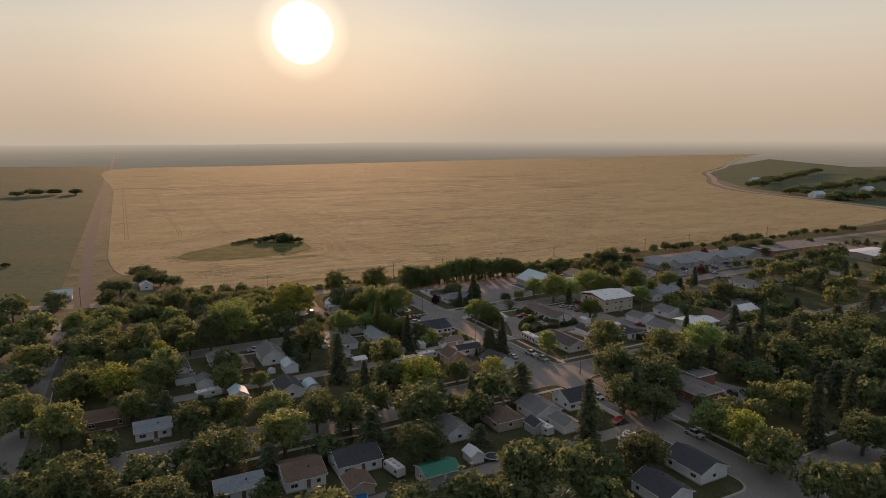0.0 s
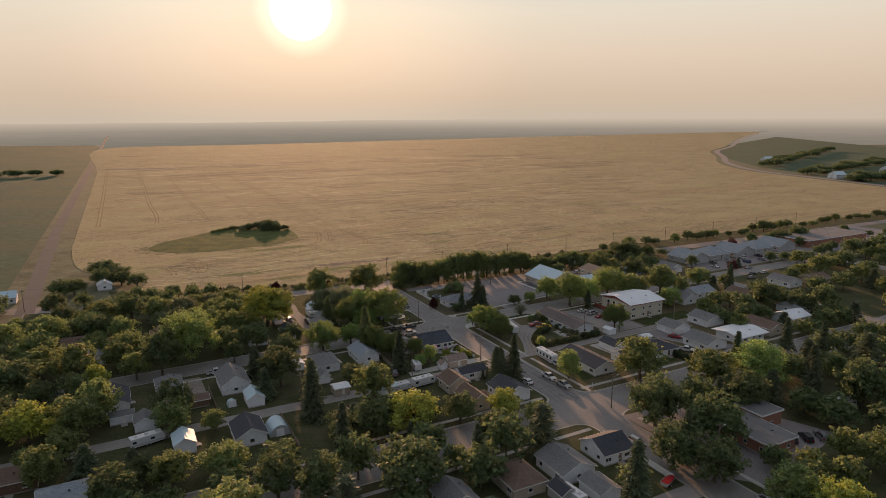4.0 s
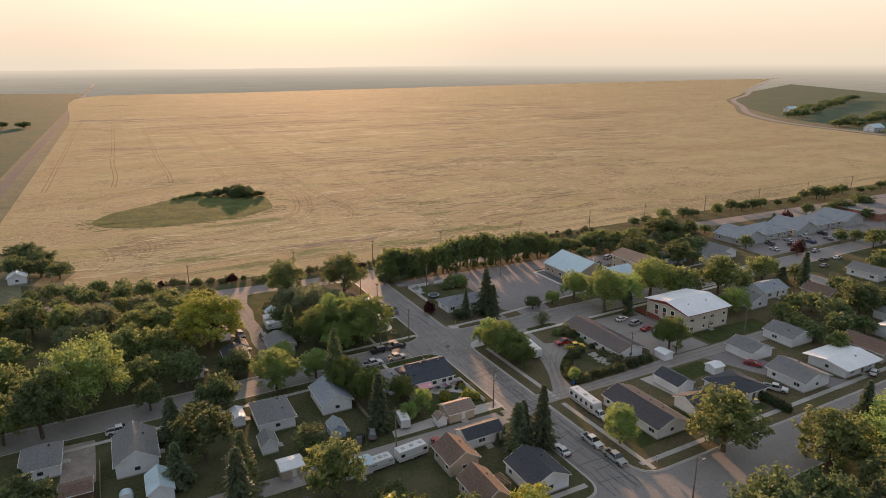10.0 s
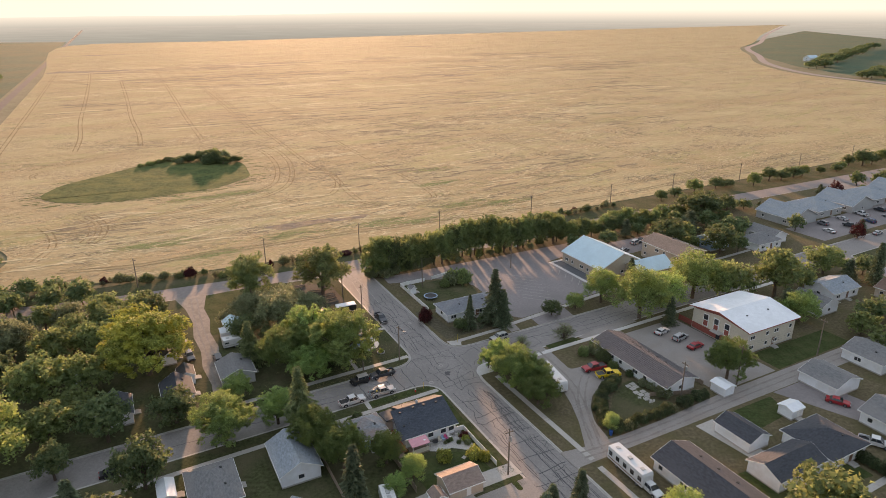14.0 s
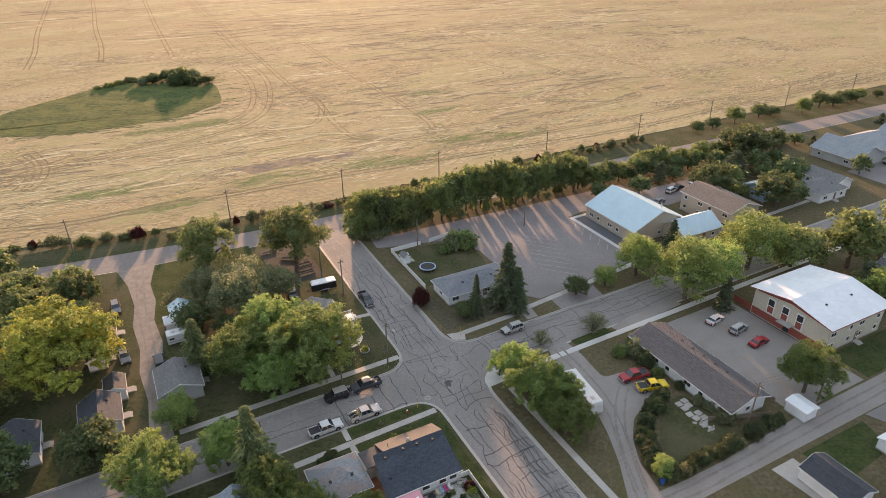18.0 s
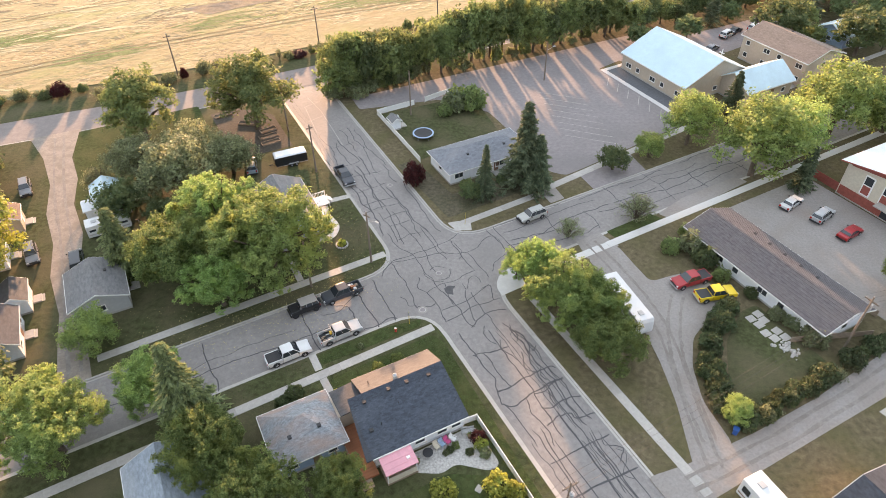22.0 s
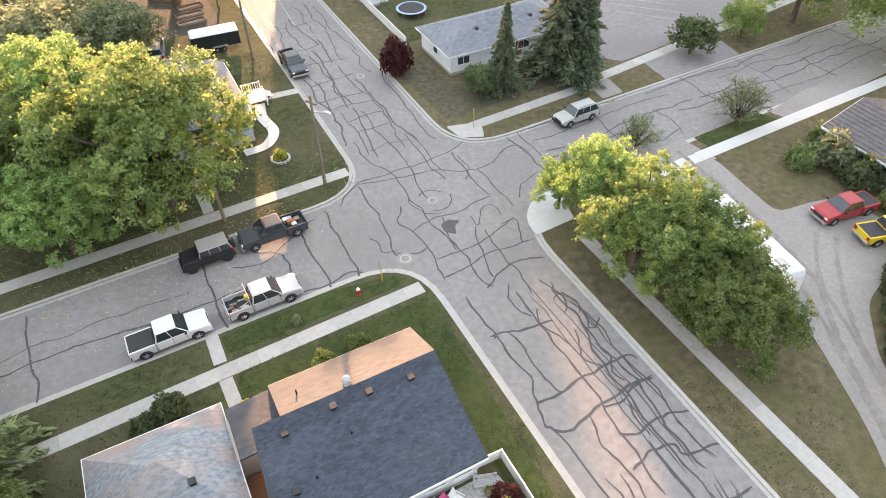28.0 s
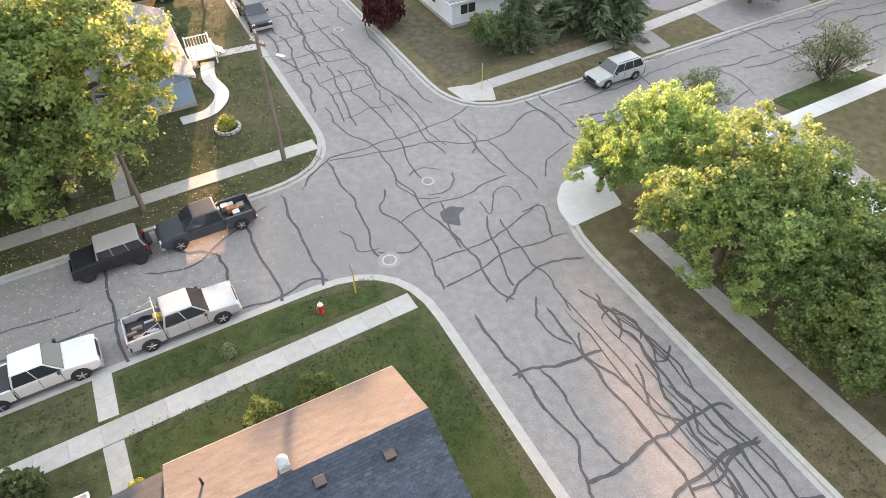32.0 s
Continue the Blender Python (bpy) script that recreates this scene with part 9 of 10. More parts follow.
fence("fence", [(-6.5, -100), (-6.5, -124)], 1.6, TRIM, "white board fence along the main street")
fence("fence", [(-92, -22), (-92, -42)], 1.3, WOOD, "wooden fence between back yards")
fence("fence", [(-77, -50), (-77, -70)], 1.3, WOOD, "wooden fence beside a back garden")


def porch(u, v):
    """White railed porch with steps at the house door."""
    root = thing("porch", "white railed wooden porch with three steps at the house door", "porch", *town(u, v), A)
    part("deck", Shape().box(-1.1, -1.3, 0.62, 1.1, 1.3, 0.74), TRIM, root, bevel=0.01)
    for x, y in ((-1.0, -1.2), (1.0, -1.2), (1.0, 1.2), (-1.0, 1.2), (1.0, -0.1)):
        part("post", Shape().box(x - 0.06, y - 0.06, 0, x + 0.06, y + 0.06, 1.7), TRIM, root)
    for a, b, c, d in ((-1.0, -1.24, 1.0, -1.18), (-1.0, 1.18, 1.0, 1.24), (0.97, -1.2, 1.03, -0.1)):
        part("rail", Shape().box(a, b, 1.56, c, d, 1.64), TRIM, root)
        long = c - a > d - b
        for k in range(1, 8):
            x, y = (a + (c - a) * k / 8, (b + d) / 2) if long else ((a + c) / 2, b + (d - b) * k / 8)
            part("baluster", Shape().box(x - 0.02, y - 0.02, 0.74, x + 0.02, y + 0.02, 1.56), TRIM, root)
    for k in range(3):
        part("step", Shape().box(1.1 + 0.28 * k, 0.0, 0.46 - 0.18 * k, 1.38 + 0.28 * k, 1.2, 0.54 - 0.18 * k), TRIM, root, bevel=0.01)
        part("riser", Shape().box(1.1 + 0.28 * k, 0.04, 0, 1.14 + 0.28 * k, 1.16, 0.46 - 0.18 * k), TRIM, root)


porch(-9.6, 24.2)


def trampoline(u, v):
    root = thing("trampoline", "round trampoline with a dark mat and pale rim", "trampoline", *town(u, v))
    n = 28
    s = Shape()
    for i in range(n):
        a, b = 2 * math.pi * i / n, 2 * math.pi * (i + 1) / n
        s.add([(1.75 * math.cos(a), 1.75 * math.sin(a), 0.85), (1.75 * math.cos(b), 1.75 * math.sin(b), 0.85), (2.05 * math.cos(b), 2.05 * math.sin(b), 0.85), (2.05 * math.cos(a), 2.05 * math.sin(a), 0.85),
               (1.75 * math.cos(a), 1.75 * math.sin(a), 0.92), (1.75 * math.cos(b), 1.75 * math.sin(b), 0.92), (2.05 * math.cos(b), 2.05 * math.sin(b), 0.90), (2.05 * math.cos(a), 2.05 * math.sin(a), 0.90)],
              [(0, 1, 2, 3), (7, 6, 5, 4), (2, 1, 5, 6), (3, 2, 6, 7)])
    part("rim", s, BLUE_WALL, root)
    part("mat", Shape().tube((0, 0, 0.84), (0, 0, 0.87), 1.74, 1.74, 28), BLACK, root)
    for k in range(6):
        a = k * 1.047
        part("leg", Shape().tube((1.9 * math.cos(a), 1.9 * math.sin(a), -0.05), (1.9 * math.cos(a), 1.9 * math.sin(a), 0.86), 0.03, 0.03, 6), STEEL, root)


trampoline(15.0, 35.6)
trampoline(-52, -126)


def garden_chair(u, v, turn, mat, label):
    root = thing("garden_chair", label, "chair", *town(u, v), A + turn, 0.02, "chairs in the pebble garden")
    part("seat", Shape().box(-0.3, -0.28, 0.36, 0.3, 0.28, 0.42), mat, root, bevel=0.02)
    part("backrest", Shape().side([(-0.30, 0.42), (-0.24, 0.42), (-0.42, 1.0), (-0.48, 1.0)], -0.3, 0.3), mat, root)
    for xx in (-0.26, 0.24):
        for yy in (-0.25, 0.25):
            part("leg", Shape().box(xx - 0.03, yy - 0.03, 0, xx + 0.03, yy + 0.03, 0.36), mat, root)
    for yy in (-0.34, 0.28):
        part("armrest", Shape().box(-0.32, yy, 0.58, 0.32, yy + 0.07, 0.62), mat, root)


PINK = material("pink_plastic", (0.62, 0.10, 0.26), 0.5, 0.06, 0.4, 0.05)
for k, (u, m, lb) in enumerate(((-13.6, CREAM, "cream slatted garden chair"), (-12.9, BLUE_WALL, "blue-grey slatted garden chair"), (-12.2, PINK, "bright pink slatted garden chair"), (-11.5, TRIM, "white slatted garden chair"))):
    garden_chair(u, -25.9, -80 + 8 * k, m, lb)


def bench(u, v, turn):
    root = thing("garden_bench", "grey slatted garden bench on pebbles", "bench", *town(u, v), A + turn, 0.02)
    for k in range(4):
        part("slat", Shape().box(-0.75, -0.25 + 0.13 * k, 0.42, 0.75, -0.15 + 0.13 * k, 0.45), GREY_WALL, root)
    for k in range(3):
        part("back_slat", Shape().box(-0.75, 0.28, 0.55 + 0.14 * k, 0.75, 0.31, 0.64 + 0.14 * k), GREY_WALL, root)
    for xx in (-0.7, 0.62):
        part("leg", Shape().box(xx, -0.26, 0, xx + 0.08, 0.31, 0.42).box(xx, 0.24, 0.42, xx + 0.08, 0.32, 1.0), GREY_WALL, root)


bench(-9.5, -25.8, -20)


def stepping_stone(u, v, turn):
    solo("stepping_stone", Shape().box(-0.42, -0.36, 0.0, 0.42, 0.36, 0.06), CONCRETE, "square pale stepping stone in the lawn", "paving stone", *town(u, v), A + turn, 0.012, bevel=0.02)


stepping_stone(-11.8, -32.4, 30)


def patio_table(u, v):
    root = thing("patio_table", "round dark patio table with chairs", "table", *town(u, v), 0, 0.02)
    part("tabletop", Shape().tube((0, 0, 0.7), (0, 0, 0.74), 0.6, 0.6, 18), BLACK, root)
    for k in range(4):
        a = k * 1.571
        part("leg", Shape().tube((0.4 * math.cos(a), 0.4 * math.sin(a), 0), (0.3 * math.cos(a), 0.3 * math.sin(a), 0.7), 0.025, 0.025, 5), STEEL, root)


patio_table(-14.9, -26.3)


def fire_pit(u, v):
    root = thing("flower_ring", "ring of pale stones round a small flower bed", "flower bed", *town(u, v))
    rng = random.Random(6)
    part("soil", Shape().tube((0, 0, -0.05), (0, 0, 0.1), 0.8, 0.75, 16), SOIL, root)
    for k in range(14):
        a = k * 0.4488
        o = part("stone", Shape().box(-0.17, -0.11, 0, 0.17, 0.11, 0.24), STONE, root, bevel=0.04)
        o.matrix_local = pose(0.88 * math.cos(a), 0.88 * math.sin(a), 0, 0, 0, math.degrees(a) + 90 + rng.uniform(-10, 10))


fire_pit(-10.4, 12.6)


def raised_bed(u, v, turn, l=3.4, w=1.3):
    root = thing("raised_bed", "timber raised garden bed with dark soil", "garden bed", *town(u, v), A + turn)
    part("soil", Shape().box(-l / 2 + 0.06, -w / 2 + 0.06, 0, l / 2 - 0.06, w / 2 - 0.06, 0.24), SOIL, root)
    for a, b, c, d in ((-l / 2, -w / 2, l / 2, -w / 2 + 0.06), (-l / 2, w / 2 - 0.06, l / 2, w / 2), (-l / 2, -w / 2 + 0.06, -l / 2 + 0.06, w / 2 - 0.06), (l / 2 - 0.06, -w / 2 + 0.06, l / 2, w / 2 - 0.06)):
        part("board", Shape().box(a, b, -0.05, c, d, 0.32), WOOD, root)


for u, v, turn, l in ((-11.6, 47.4, 4, 3.6), (-11.4, 49.8, 4, 3.6), (-10.8, 52.2, 6, 3.2), (-13.4, 56.4, -30, 4.4), (-17.3, 62.2, 8, 3.6)):
    raised_bed(u, v, turn, l)


def cross(u, v, h):
    root = thing("church_cross", "white wooden cross on the church roof", "cross", *town(u, v), A)
    part("upright", Shape().box(-0.06, -0.06, h - 1.0, 0.06, 0.06, h + 2.2), TRIM, root)
    part("arm", Shape().box(-0.06, -0.6, h + 1.3, 0.06, 0.6, h + 1.45), TRIM, root)


cross(76.6, 22.6, 7.6)


def pool(u, v):
    root = thing("paddling_pool", "round blue above-ground pool in a back yard", "pool", *town(u, v))
    part("wall", Shape().tube((0, 0, -0.05), (0, 0, 0.85), 2.3, 2.3, 28), BLUE_WALL, root)
    part("water", Shape().tube((0, 0, 0.85), (0, 0, 0.87), 2.15, 2.15, 28), BLUE_WATER, root)


pool(-89, -128)


def boat(u, v, turn):
    root = thing("boat", "small white and red boat on its trailer", "boat", *town(u, v), A + turn, 0)
    s = Shape()
    st = [(-2.4, 0.95, 0.55), (-1.0, 1.0, 0.5), (0.6, 0.95, 0.5), (1.7, 0.65, 0.6), (2.6, 0.05, 0.85)]
    vs = []
    for x, w, k in st:
        vs += [(x, -w, 1.35), (x, -w * 0.7, k), (x, w * 0.7, k), (x, w, 1.35)]
    fs = [(0, 3, 2, 1)]
    for i in range(len(st) - 1):
        a, b = 4 * i, 4 * i + 4
        fs += [(a, a + 1, b + 1, b), (a + 1, a + 2, b + 2, b + 1), (a + 2, a + 3, b + 3, b + 2)]
    s.add(vs, fs)
    part("hull", s, PW, root)
    part("cover", Shape().prism([(-2.3, -0.88), (0.6, -0.88), (1.6, -0.6), (2.4, 0), (1.6, 0.6), (0.6, 0.88), (-2.3, 0.88)], 1.2, 1.3), PRED, root, "red boat cover")
    part("trailer", Shape().box(-2.2, -0.5, 0.3, 3.2, 0.5, 0.42), STEEL, root)
    for sgn in (-1, 1):
        wheel(root, -0.7, sgn * 0.9, 0.3, 0.2)


boat(-2.0 - 6.4, -124.5, 20)


def pergola(u, v, l, w):
    """A slatted garden shelter on four posts."""
    root = thing("pergola", "weathered wooden pergola with open slats in a back yard", "pergola", *town(u, v), A)
    for sx in (-1, 1):
        for sy in (-1, 1):
            part("post", Shape().box(sx * l / 2 - 0.06, sy * w / 2 - 0.06, -0.1, sx * l / 2 + 0.06, sy * w / 2 + 0.06, 2.3), WOOD, root)
        part("beam", Shape().box(sx * l / 2 - 0.05, -w / 2 - 0.3, 2.3, sx * l / 2 + 0.05, w / 2 + 0.3, 2.48), WOOD, root)
    n = int(w / 0.4)
    for k in range(n + 1):
        y = -w / 2 + w * k / n
        part("slat", Shape().box(-l / 2 - 0.3, y - 0.03, 2.48, l / 2 + 0.3, y + 0.03, 2.6), WOOD, root)


pergola(-62, -61, 3.6, 4.6)
pergola(-23.0, -68.0, 3.2, 3.6)


def patio():
    """Pale flagstones and a heap of rocks beside the long house."""
    bed = tagged(part("patio", Shape().prism(in_town([(32.2, -27.4), (36.0, -27.0), (35.2, -29.7), (34.9, -35.4), (32.2, -35.8), (32.0, -30.2)][::-1]), -0.1, 0.02), GRAVEL), "gravel patio with flagstones by the long house", "patio", kind="structure")
    flag = None
    rng = random.Random(21)
    for u, v in ((33.3, -28.2), (34.8, -28.0), (33.4, -29.5), (34.6, -29.2), (33.0, -31.0), (33.3, -32.2), (34.6, -31.4), (34.7, -32.7)):
        m = pose(*town(u, v), 0.02, 0, 0, A + rng.uniform(-6, 6))
        if flag is None:
            flag = part("flagstone", Shape().box(-0.62, -0.55, 0, 0.62, 0.55, 0.06), CONCRETE, bed, bevel=0.02)
            flag.matrix_local = m
        else:
            again(flag, m, bed)
    rocks = thing("rock_pile", "heap of pale field stones on the patio", "rocks", *town(33.4, -34.2), A)
    for k in range(34):
        x, y, r = rng.gauss(0, 0.55), rng.gauss(0, 0.8), rng.uniform(0.12, 0.30)
        s = Shape().tube((x, y, -0.02), (x + rng.uniform(-0.06, 0.06), y, r * 0.7), r, r * 0.8, 6).tube((x, y, r * 0.7), (x, y, r * 1.1), r * 0.8, r * 0.3, 6)
        part("rock", s, STONE, rocks)


patio()


def wheeled_bin(u, v):
    root = thing("wheeled_bin", "blue plastic wheeled bin at the end of the hedge", "bin", *town(u, v), A + 30)
    part("body", Shape().add([(x * k, y * k, z) for k, z in ((0.24, 0.06), (0.3, 0.95)) for x, y in ((-1, -1), (1, -1), (1, 1), (-1, 1))],
                             [(3, 2, 1, 0), (4, 5, 6, 7), (0, 1, 5, 4), (1, 2, 6, 5), (2, 3, 7, 6), (3, 0, 4, 7)]), BIN_BLUE, root, bevel=0.02)
    part("lid", Shape().box(-0.33, -0.33, 0.95, 0.33, 0.36, 1.02), BIN_BLUE, root, bevel=0.02)
    for s in (-1, 1):
        part("wheel", Shape().tube((s * 0.26, 0.26, 0.1), (s * 0.32, 0.26, 0.1), 0.1, 0.1, 12), BLACK, root)


BIN_BLUE = material("blue_plastic", (0.03, 0.09, 0.30), 0.45, 0.1, 0.5, 0.05)
wheeled_bin(17.6, -40.2)


def planter(u, v, r=0.28):
    root = thing("planter", "clay planter with a small green plant", "planter", *town(u, v), 0)
    part("pot", Shape().tube((0, 0, 0), (0, 0, 0.45), r * 0.75, r, 14), BROWN_WALL, root)
    rng = random.Random(int(u * 10))
    lf = Shape()
    for k in range(60):
        a, el = rng.uniform(0, 6.28), rng.uniform(0.1, 1.4)
        d = Vector((math.cos(a) * math.cos(el), math.sin(a) * math.cos(el), math.sin(el))) * rng.uniform(0.2, 0.42)
        c = d + Vector((0, 0, 0.45))
        n = Vector((-math.sin(a), math.cos(a), 0)) * 0.05
        lf.add([tuple(c - d * 0.25), tuple(c + n), tuple(c + d * 0.3), tuple(c - n)], [(0, 1, 2, 3)])
    part("leaves", lf, LEAF_A, root)


for u, v in ((-21.0, -14.2), (-21.2, -15.6), (-16.4, -26.6), (-9.6, -26.4), (-15.2, -30.4)):
    planter(u, v)


# ---- hedges, garden plants and the other yard trees ----
for i in range(64):                                     # hedge round the long house's yard
    p = path_line([(31.4, -25.6), (28.4, -27.0), (25.2, -28.7), (21.8, -32.0), (19.8, -35.6), (19.2, -38.6), (20.6, -39.9), (26.6, -40.0), (33, -39.9), (45, -39.6)], 10)
    u, v = p[int(i / 63 * (len(p) - 1))]
    plant("h" if i < 42 else "hhwhbhwh"[i % 8], *town(u + tree_rng.uniform(-0.7, 0.7), v + tree_rng.uniform(-0.5, 0.5)), tree_rng.uniform(0.9, 1.6), tree_rng.uniform(1.2, 2.2))
plant("m", *town(18.9, -38.9), 1.9, 3.9)
for i in range(7):                                      # clipped hedge beside the garage driveway
    plant("h", *town(54.2, -66.5 - i * 1.4), 1.2, 1.9)
for i in range(4):                                      # slim cedars by the outbuilding
    plant("s", *town(-14.6 + 1.9 * i, -54.4 + 0.3 * i), 0.8, 3.6)
for u, v, r in ((36.5, -13.5, 2.2), (36.0, -16.8, 1.9), (38.2, -11.2, 1.6), (35.4, -20.4, 1.3), (36.4, -29.6, 1.2), (37.2, -35.0, 1.8), (37.2, -31.8, 1.2), (33.4, -12.2, 1.5), (36.6, -25.0, 1.0)):
    plant("b", *town(u, v), r, r * 1.35)
for u, v, r, k in ((-15.1, -12.8, 0.95, "q"), (-12.3, -12.7, 0.95, "q"), (-15.6, -8.0, 0.45, "b"), (-25.6, -11.4, 1.1, "b"), (-27.4, -12.0, 0.9, "b"), (-21.0, -13.4, 0.4, "o"),
                   (-15.6, -31.5, 1.6, "o"), (-10.0, -33.4, 1.5, "o"), (-8.6, -34.8, 1.2, "o"), (-9.0, -28.0, 0.8, "o"), (-9.2, -29.2, 0.7, "b"), (-10.6, -28.2, 0.5, "b"), (-8.8, -27.2, 0.9, "r"), (-12.4, -26.9, 0.45, "b"), (-11.6, -26.7, 0.5, "b"), (-13.0, -27.0, 0.4, "b"),
                   (25.5, 42.5, 2.6, "b"), (28.8, 41.0, 3.0, "b"), (27.0, 44.5, 2.2, "o"), (22.6, 41.0, 1.6, "b"), (14.0, 16.6, 1.2, "b"), (20.4, 15.4, 1.1, "b"), (-13.0, 29.0, 1.8, "b"), (-11.6, 30.5, 1.4, "b"), (-10.4, 12.6, 0.7, "o"), (-22.5, 12.5, 1.2, "b")):
    plant(k, *town(u, v), r, r * 1.4)

BIG = {"church": 8, "apartment block": 7, "office": 5, "hall": 14}
HOUSES = [(o.matrix_world.translation.x, o.matrix_world.translation.y, BIG.get(o["category"], 0)) for o in scene.objects if o.parent is None and o.get("category") in ("house", "garage", "shed", "office", "church", "apartment block", "hall", "motorhome", "trailer")]
CARS = [(o.matrix_world.translation.x, o.matrix_world.translation.y) for o in scene.objects if o.parent is None and o.get("category") in ("car", "pickup truck", "van")]


def scatter(u0, u1, v0, v1, count, kinds, rmin, rmax, clear=7.0, seed=1, far=True):
    """Yard trees, kept off houses, vehicles, streets and other trees."""
    rng = random.Random(seed)
    made = 0
    for _ in range(count * 14):
        if made >= count:
            break
        u, v, r = rng.uniform(u0, u1), rng.uniform(v0, v1), rng.uniform(rmin, rmax)
        x, y = town(u, v)
        if any(math.hypot(x - a, y - b) < clear + big + 0.35 * r for a, b, big in HOUSES) or any(math.hypot(x - a, y - b) < 2.5 + 0.6 * r for a, b in CARS):
            continue
        if any(abs(x - a) < 5 + 0.5 * r and 0 < b - y < 9 + r for a, b, _ in HOUSES):
            continue
        if any(math.hypot(x - a, y - b) < 0.75 * (r + c) for a, b, c in PLANTED if c > 1.5):
            continue
        plant(rng.choice(kinds), x, y, r, r * rng.uniform(1.6, 2.2) if r > 2.6 else None, 0.0, far)
        made += 1


scatter(-150, -124, -42, -14, 9, "gdgdgg", 3.8, 6.6, 5.5, 1, False)
scatter(-150, -92, -76, -50, 14, "gdgdgs", 3.4, 6.0, 5.5, 2, False)
scatter(-72, -30, -77, -60, 6, "dsd", 3.0, 4.6, 5.5, 19, False)
scatter(-165, -20, -93, -80, 10, "dd", 3.6, 5.2, 5, 12)
scatter(-165, -15, -126, -96, 36, "ddddds", 3.4, 6.2, 6, 3)
scatter(-165, -8, -166, -134, 46, "ddddds", 4.2, 7.4, 6, 4)
# mostly the lighter kinds here: haze over these yards put into leaf colour
scatter(-150, -56, 5, 66, 52, "ggggdG", 3.8, 6.6, 5.0, 5, False)
scatter(-40, -26, 30, 50, 5, "GGd", 3.0, 4.4, 4, 6, False)
scatter(-240, -158, -120, 110, 70, "ddgd", 4.0, 7.5, 7, 7)
scatter(-150, -62, 76, 96, 18, "ddw", 2.6, 4.8, 4, 13)
scatter(90, 150, -40, 8, 11, "ddgs", 3.4, 5.4, 5.5, 8)
scatter(78, 150, 14, 52, 15, "ddgs", 3.0, 5.4, 5.5, 9)
scatter(44, 150, -158, -92, 52, "ddddss", 4.2, 7.6, 5.5, 10)
scatter(95, 150, -76, -46, 18, "ddgs", 3.6, 6.0, 5.5, 11)
scatter(172, 330, -158, 4, 84, "ddgdsg", 3.6, 7.0, 6, 14)
scatter(160, 380, 8, 58, 30, "dddrs", 1.8, 3.8, 8, 15)
scatter(6, 46, -150, -96, 5, "gd", 3.5, 5.0, 6, 16)
scatter(-160, 200, -240, -176, 40, "ddd", 4.0, 6.5, 5, 17)
# tree belts beyond the bend and across the pasture
for a, b, n, r in (((760, 350), (1250, 470), 60, 9), ((720, 262), (1000, 250), 46, 10), ((830, 470), (1400, 720), 40, 10)):
    for i in range(n):
        t = i / n
        plant("d", *town(a[0] + (b[0] - a[0]) * t + tree_rng.uniform(-9, 9), a[1] + (b[1] - a[1]) * t + tree_rng.uniform(-12, 12)), r * tree_rng.uniform(0.7, 1.2), r * tree_rng.uniform(0.9, 1.4), -0.1, True)
for i in range(60):
    plant("d", *town(tree_rng.uniform(-900, -170), 880 + tree_rng.uniform(-12, 12)), 10, 10, -0.1, True)
for i in range(16):
    plant("b", *town(tree_rng.uniform(-330, -190), tree_rng.uniform(190, 330)), tree_rng.uniform(1.5, 3), 2.5, -0.1)
for u, v in ((745, 300), (900, 320), (960, 560)):
    house(*town(u, v), 22, 12, 5, 4, "gable", "u", WHITE, ROOF_METAL, 0.5, "white farm building beyond the field bend", "farm building", "farm_building", (2, 2, 1, 1))


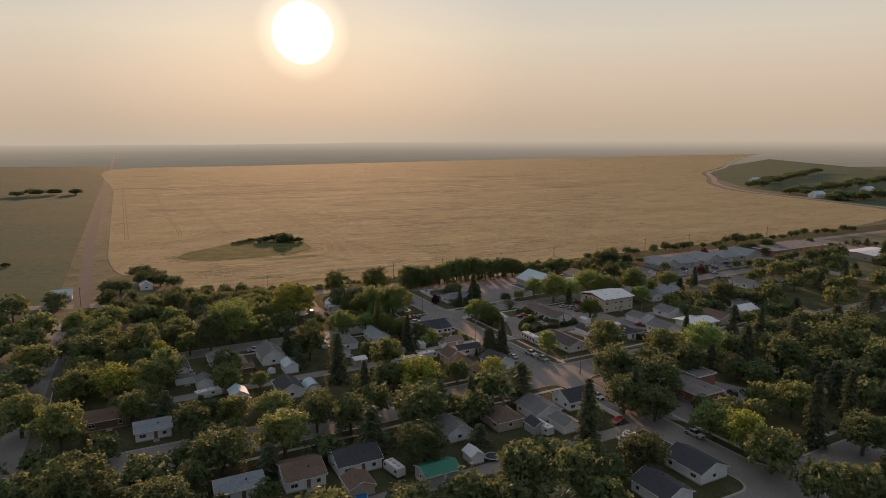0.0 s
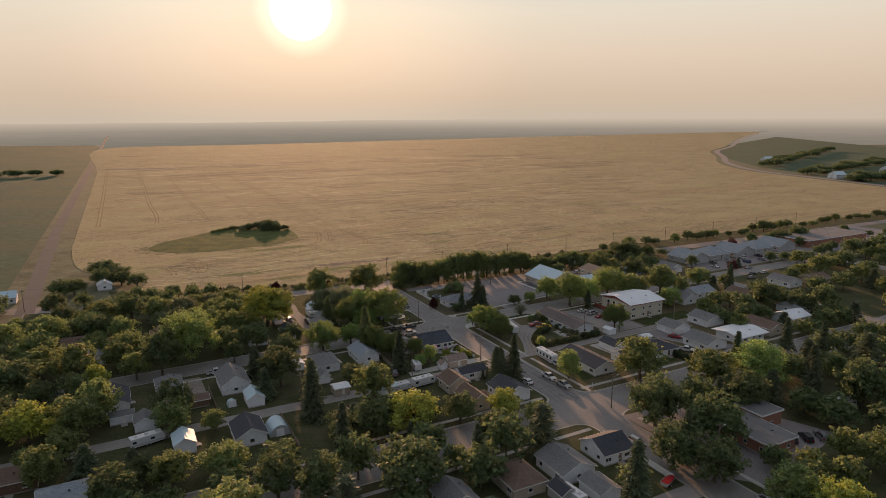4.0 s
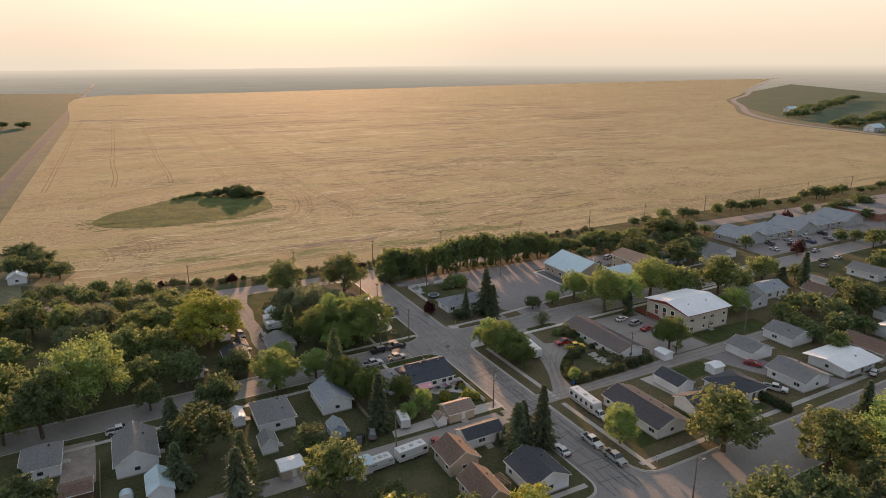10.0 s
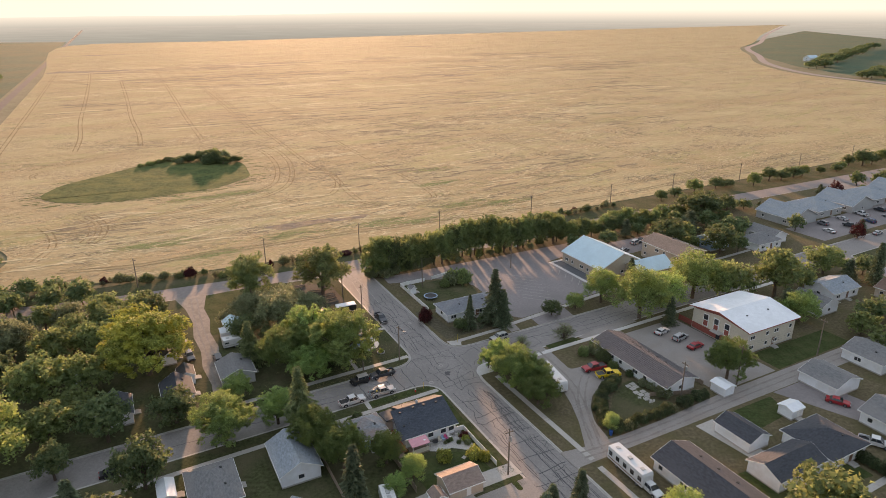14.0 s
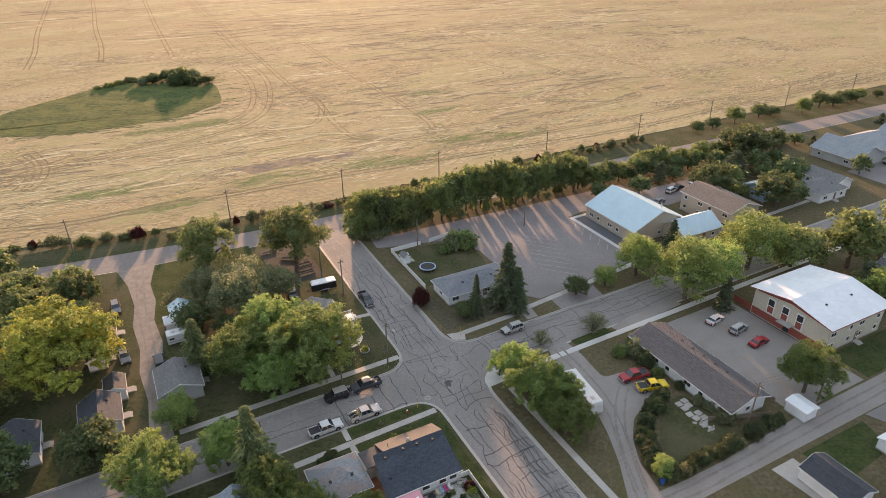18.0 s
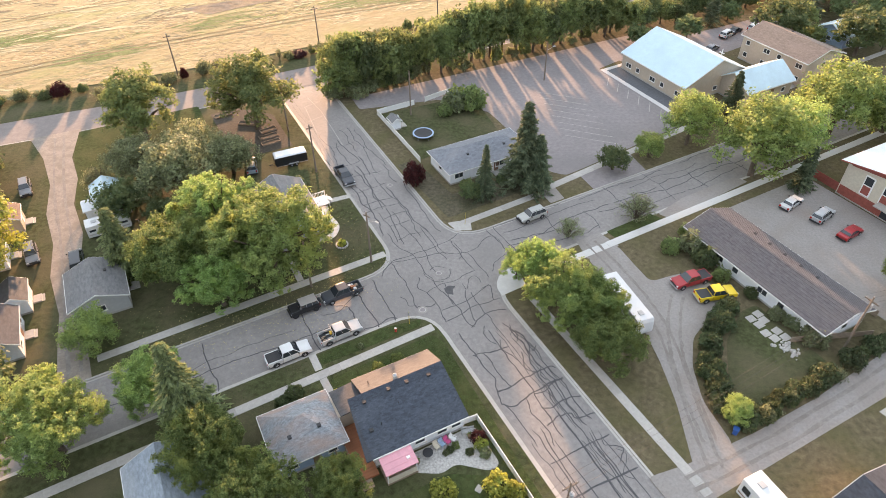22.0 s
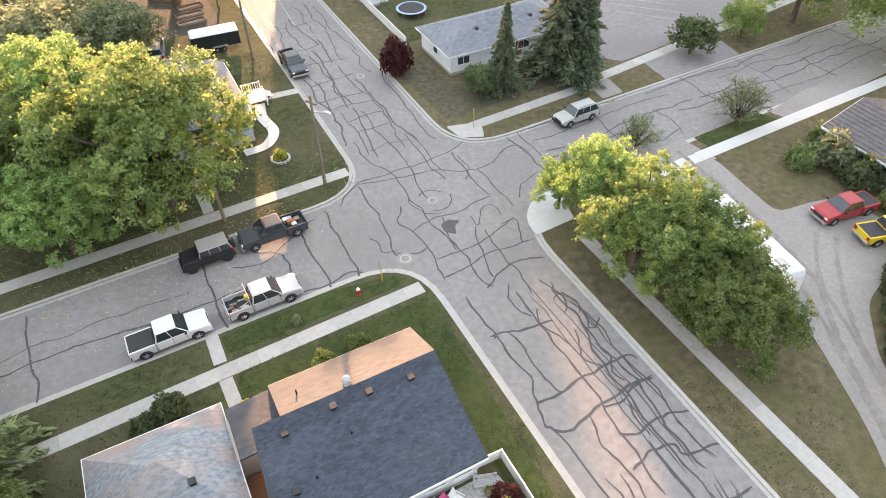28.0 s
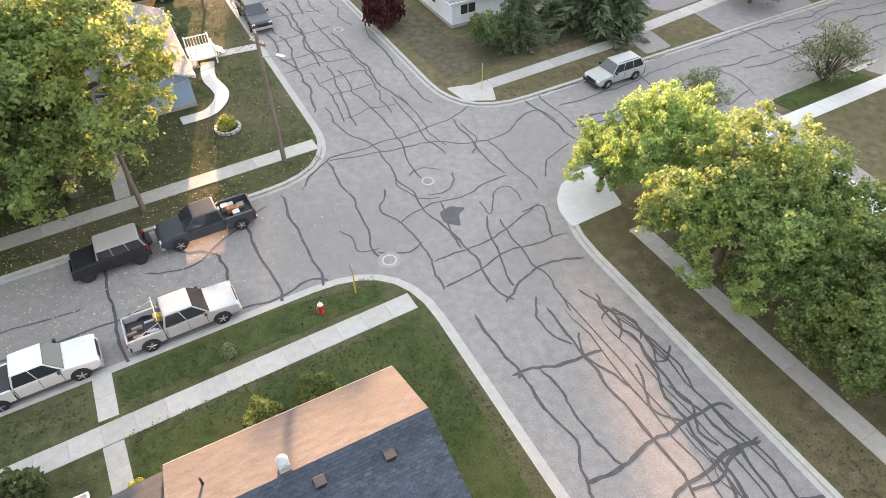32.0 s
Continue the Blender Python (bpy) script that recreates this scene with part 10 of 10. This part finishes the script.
def woodland():
    """The yard trees farther off, as masses of leaf clumps by kind of leaf."""
    rng = np.random.default_rng(4)
    clumps = collections.defaultdict(list)
    trunks = Shape()
    for kind, x, y, r, h, z in FAR:
        protos, r0, h0 = BASE[kind]
        proto = protos[rng.integers(len(protos))]
        me = [o for o in proto.children if o.name.startswith(("crown", "foliage"))][0].data
        co = np.empty(len(me.vertices) * 3)
        me.vertices.foreach_get("co", co)
        q = co.reshape(-1, 3 if len(me.loops) == len(me.vertices) else 4, 3)[:, :3]
        count = min(len(q), 860)
        keep = q[rng.choice(len(q), count, replace=False)]
        mid = keep.mean(axis=1, keepdims=True)
        keep = mid + (keep - mid) * math.sqrt(0.85 * len(q) / count)
        a = rng.uniform(0, 6.283)
        turn = np.array([[math.cos(a), -math.sin(a), 0], [math.sin(a), math.cos(a), 0], [0, 0, 1]])
        keep = (keep * np.array([r / r0, r / r0, h / h0])) @ turn.T + np.array([x, y, z])
        clumps[me.materials[0]].append(keep)
        trunks.tube((x, y, z - 0.2), (x, y, z + h * 0.5), 0.05 * r + 0.08, 0.06, 5)
    for mat, parts in clumps.items():
        v = np.concatenate(parts)
        n = len(v)
        me = bpy.data.meshes.new("woodland")
        me.vertices.add(3 * n)
        me.vertices.foreach_set("co", v.reshape(-1))
        me.loops.add(3 * n)
        me.loops.foreach_set("vertex_index", np.arange(3 * n))
        me.polygons.add(n)
        me.polygons.foreach_set("loop_start", np.arange(n) * 3)
        me.update(calc_edges=True)
        me.materials.append(mat)
        tagged(new("woodland", me), "dense leafy trees between the farther houses", "trees", kind="stuff")
    tagged(part("woodland_trunks", trunks, BARK), "trunks of the trees between the farther houses", "trees", kind="stuff")


woodland()


def tufts(name, rects, per, dark, light, label):
    """Tufts of grass on the lawns round the crossing, over stretches of (u0, u1, v0, v1, slope)."""
    rng = np.random.default_rng(len(rects))
    cs = []
    for u0, u1, v0, v1, k in rects:
        n = int((u1 - u0) * (v1 - v0) * per)
        u, v = rng.uniform(u0, u1, n), rng.uniform(v0, v1, n)
        keep = np.array([noise.noise((a * 0.35, b * 0.35, 2)) for a, b in zip(u, v)]) > rng.uniform(-0.5, 0.35, n)
        u, v = u[keep], (v + k * (u - u1))[keep]
        cs.append(np.stack([ORIGIN[0] + u * CA - v * SA, ORIGIN[1] + u * SA + v * CA, np.full(len(u), 0.045)], axis=1))
    c = np.concatenate(cs)
    up = np.tile((0.0, 0.0, 1.0), (len(c), 1))
    me = leaf_mesh(name, c, up, 0.06, leaf_material(name, dark, light, 0.25), rng, loose=0.9, single=True)
    tagged(new(name, me), label, "grass", kind="stuff")


tufts("green_grass", [(-21.0, -6.6, -8.2, -6.3, 0.033), (-45, -22.4, -8.7, -6.8, 0.033), (-21, -6.4, -15.0, -10.2, 0.0), (-8.2, -5.2, -44, -12, 0.0)], 60, (0.046, 0.064, 0.022), (0.100, 0.122, 0.040), "green tufts in the watered lawn")
tufts("dry_grass", [(6.0, 8.5, -38, -9, 0.0), (10.2, 14.2, -33, -12, 0.0), (10.2, 11.2, -38, -33, 0.0), (14.2, 18.0, -24, -12, 0.0), (-18, -5.3, 8.7, 16.4, 0.0), (-10.8, -5.3, 16.4, 36, 0.0), (-45, -5.6, 4.7, 6.5, 0.026),
                    (9, 24, 10.6, 17.6, 0.0), (10.5, 24, 6.3, 7.8, 0.02), (-45, -22.5, -16.5, -11.0, 0.0)], 36, (0.078, 0.078, 0.036), (0.150, 0.134, 0.072), "dry olive tufts in the patchy lawns")


# the pattern trees that were copied are taken away again
for protos, _, _ in BASE.values():
    for ob in protos:
        for o in (*ob.children_recursive, ob):
            bpy.data.objects.remove(o)
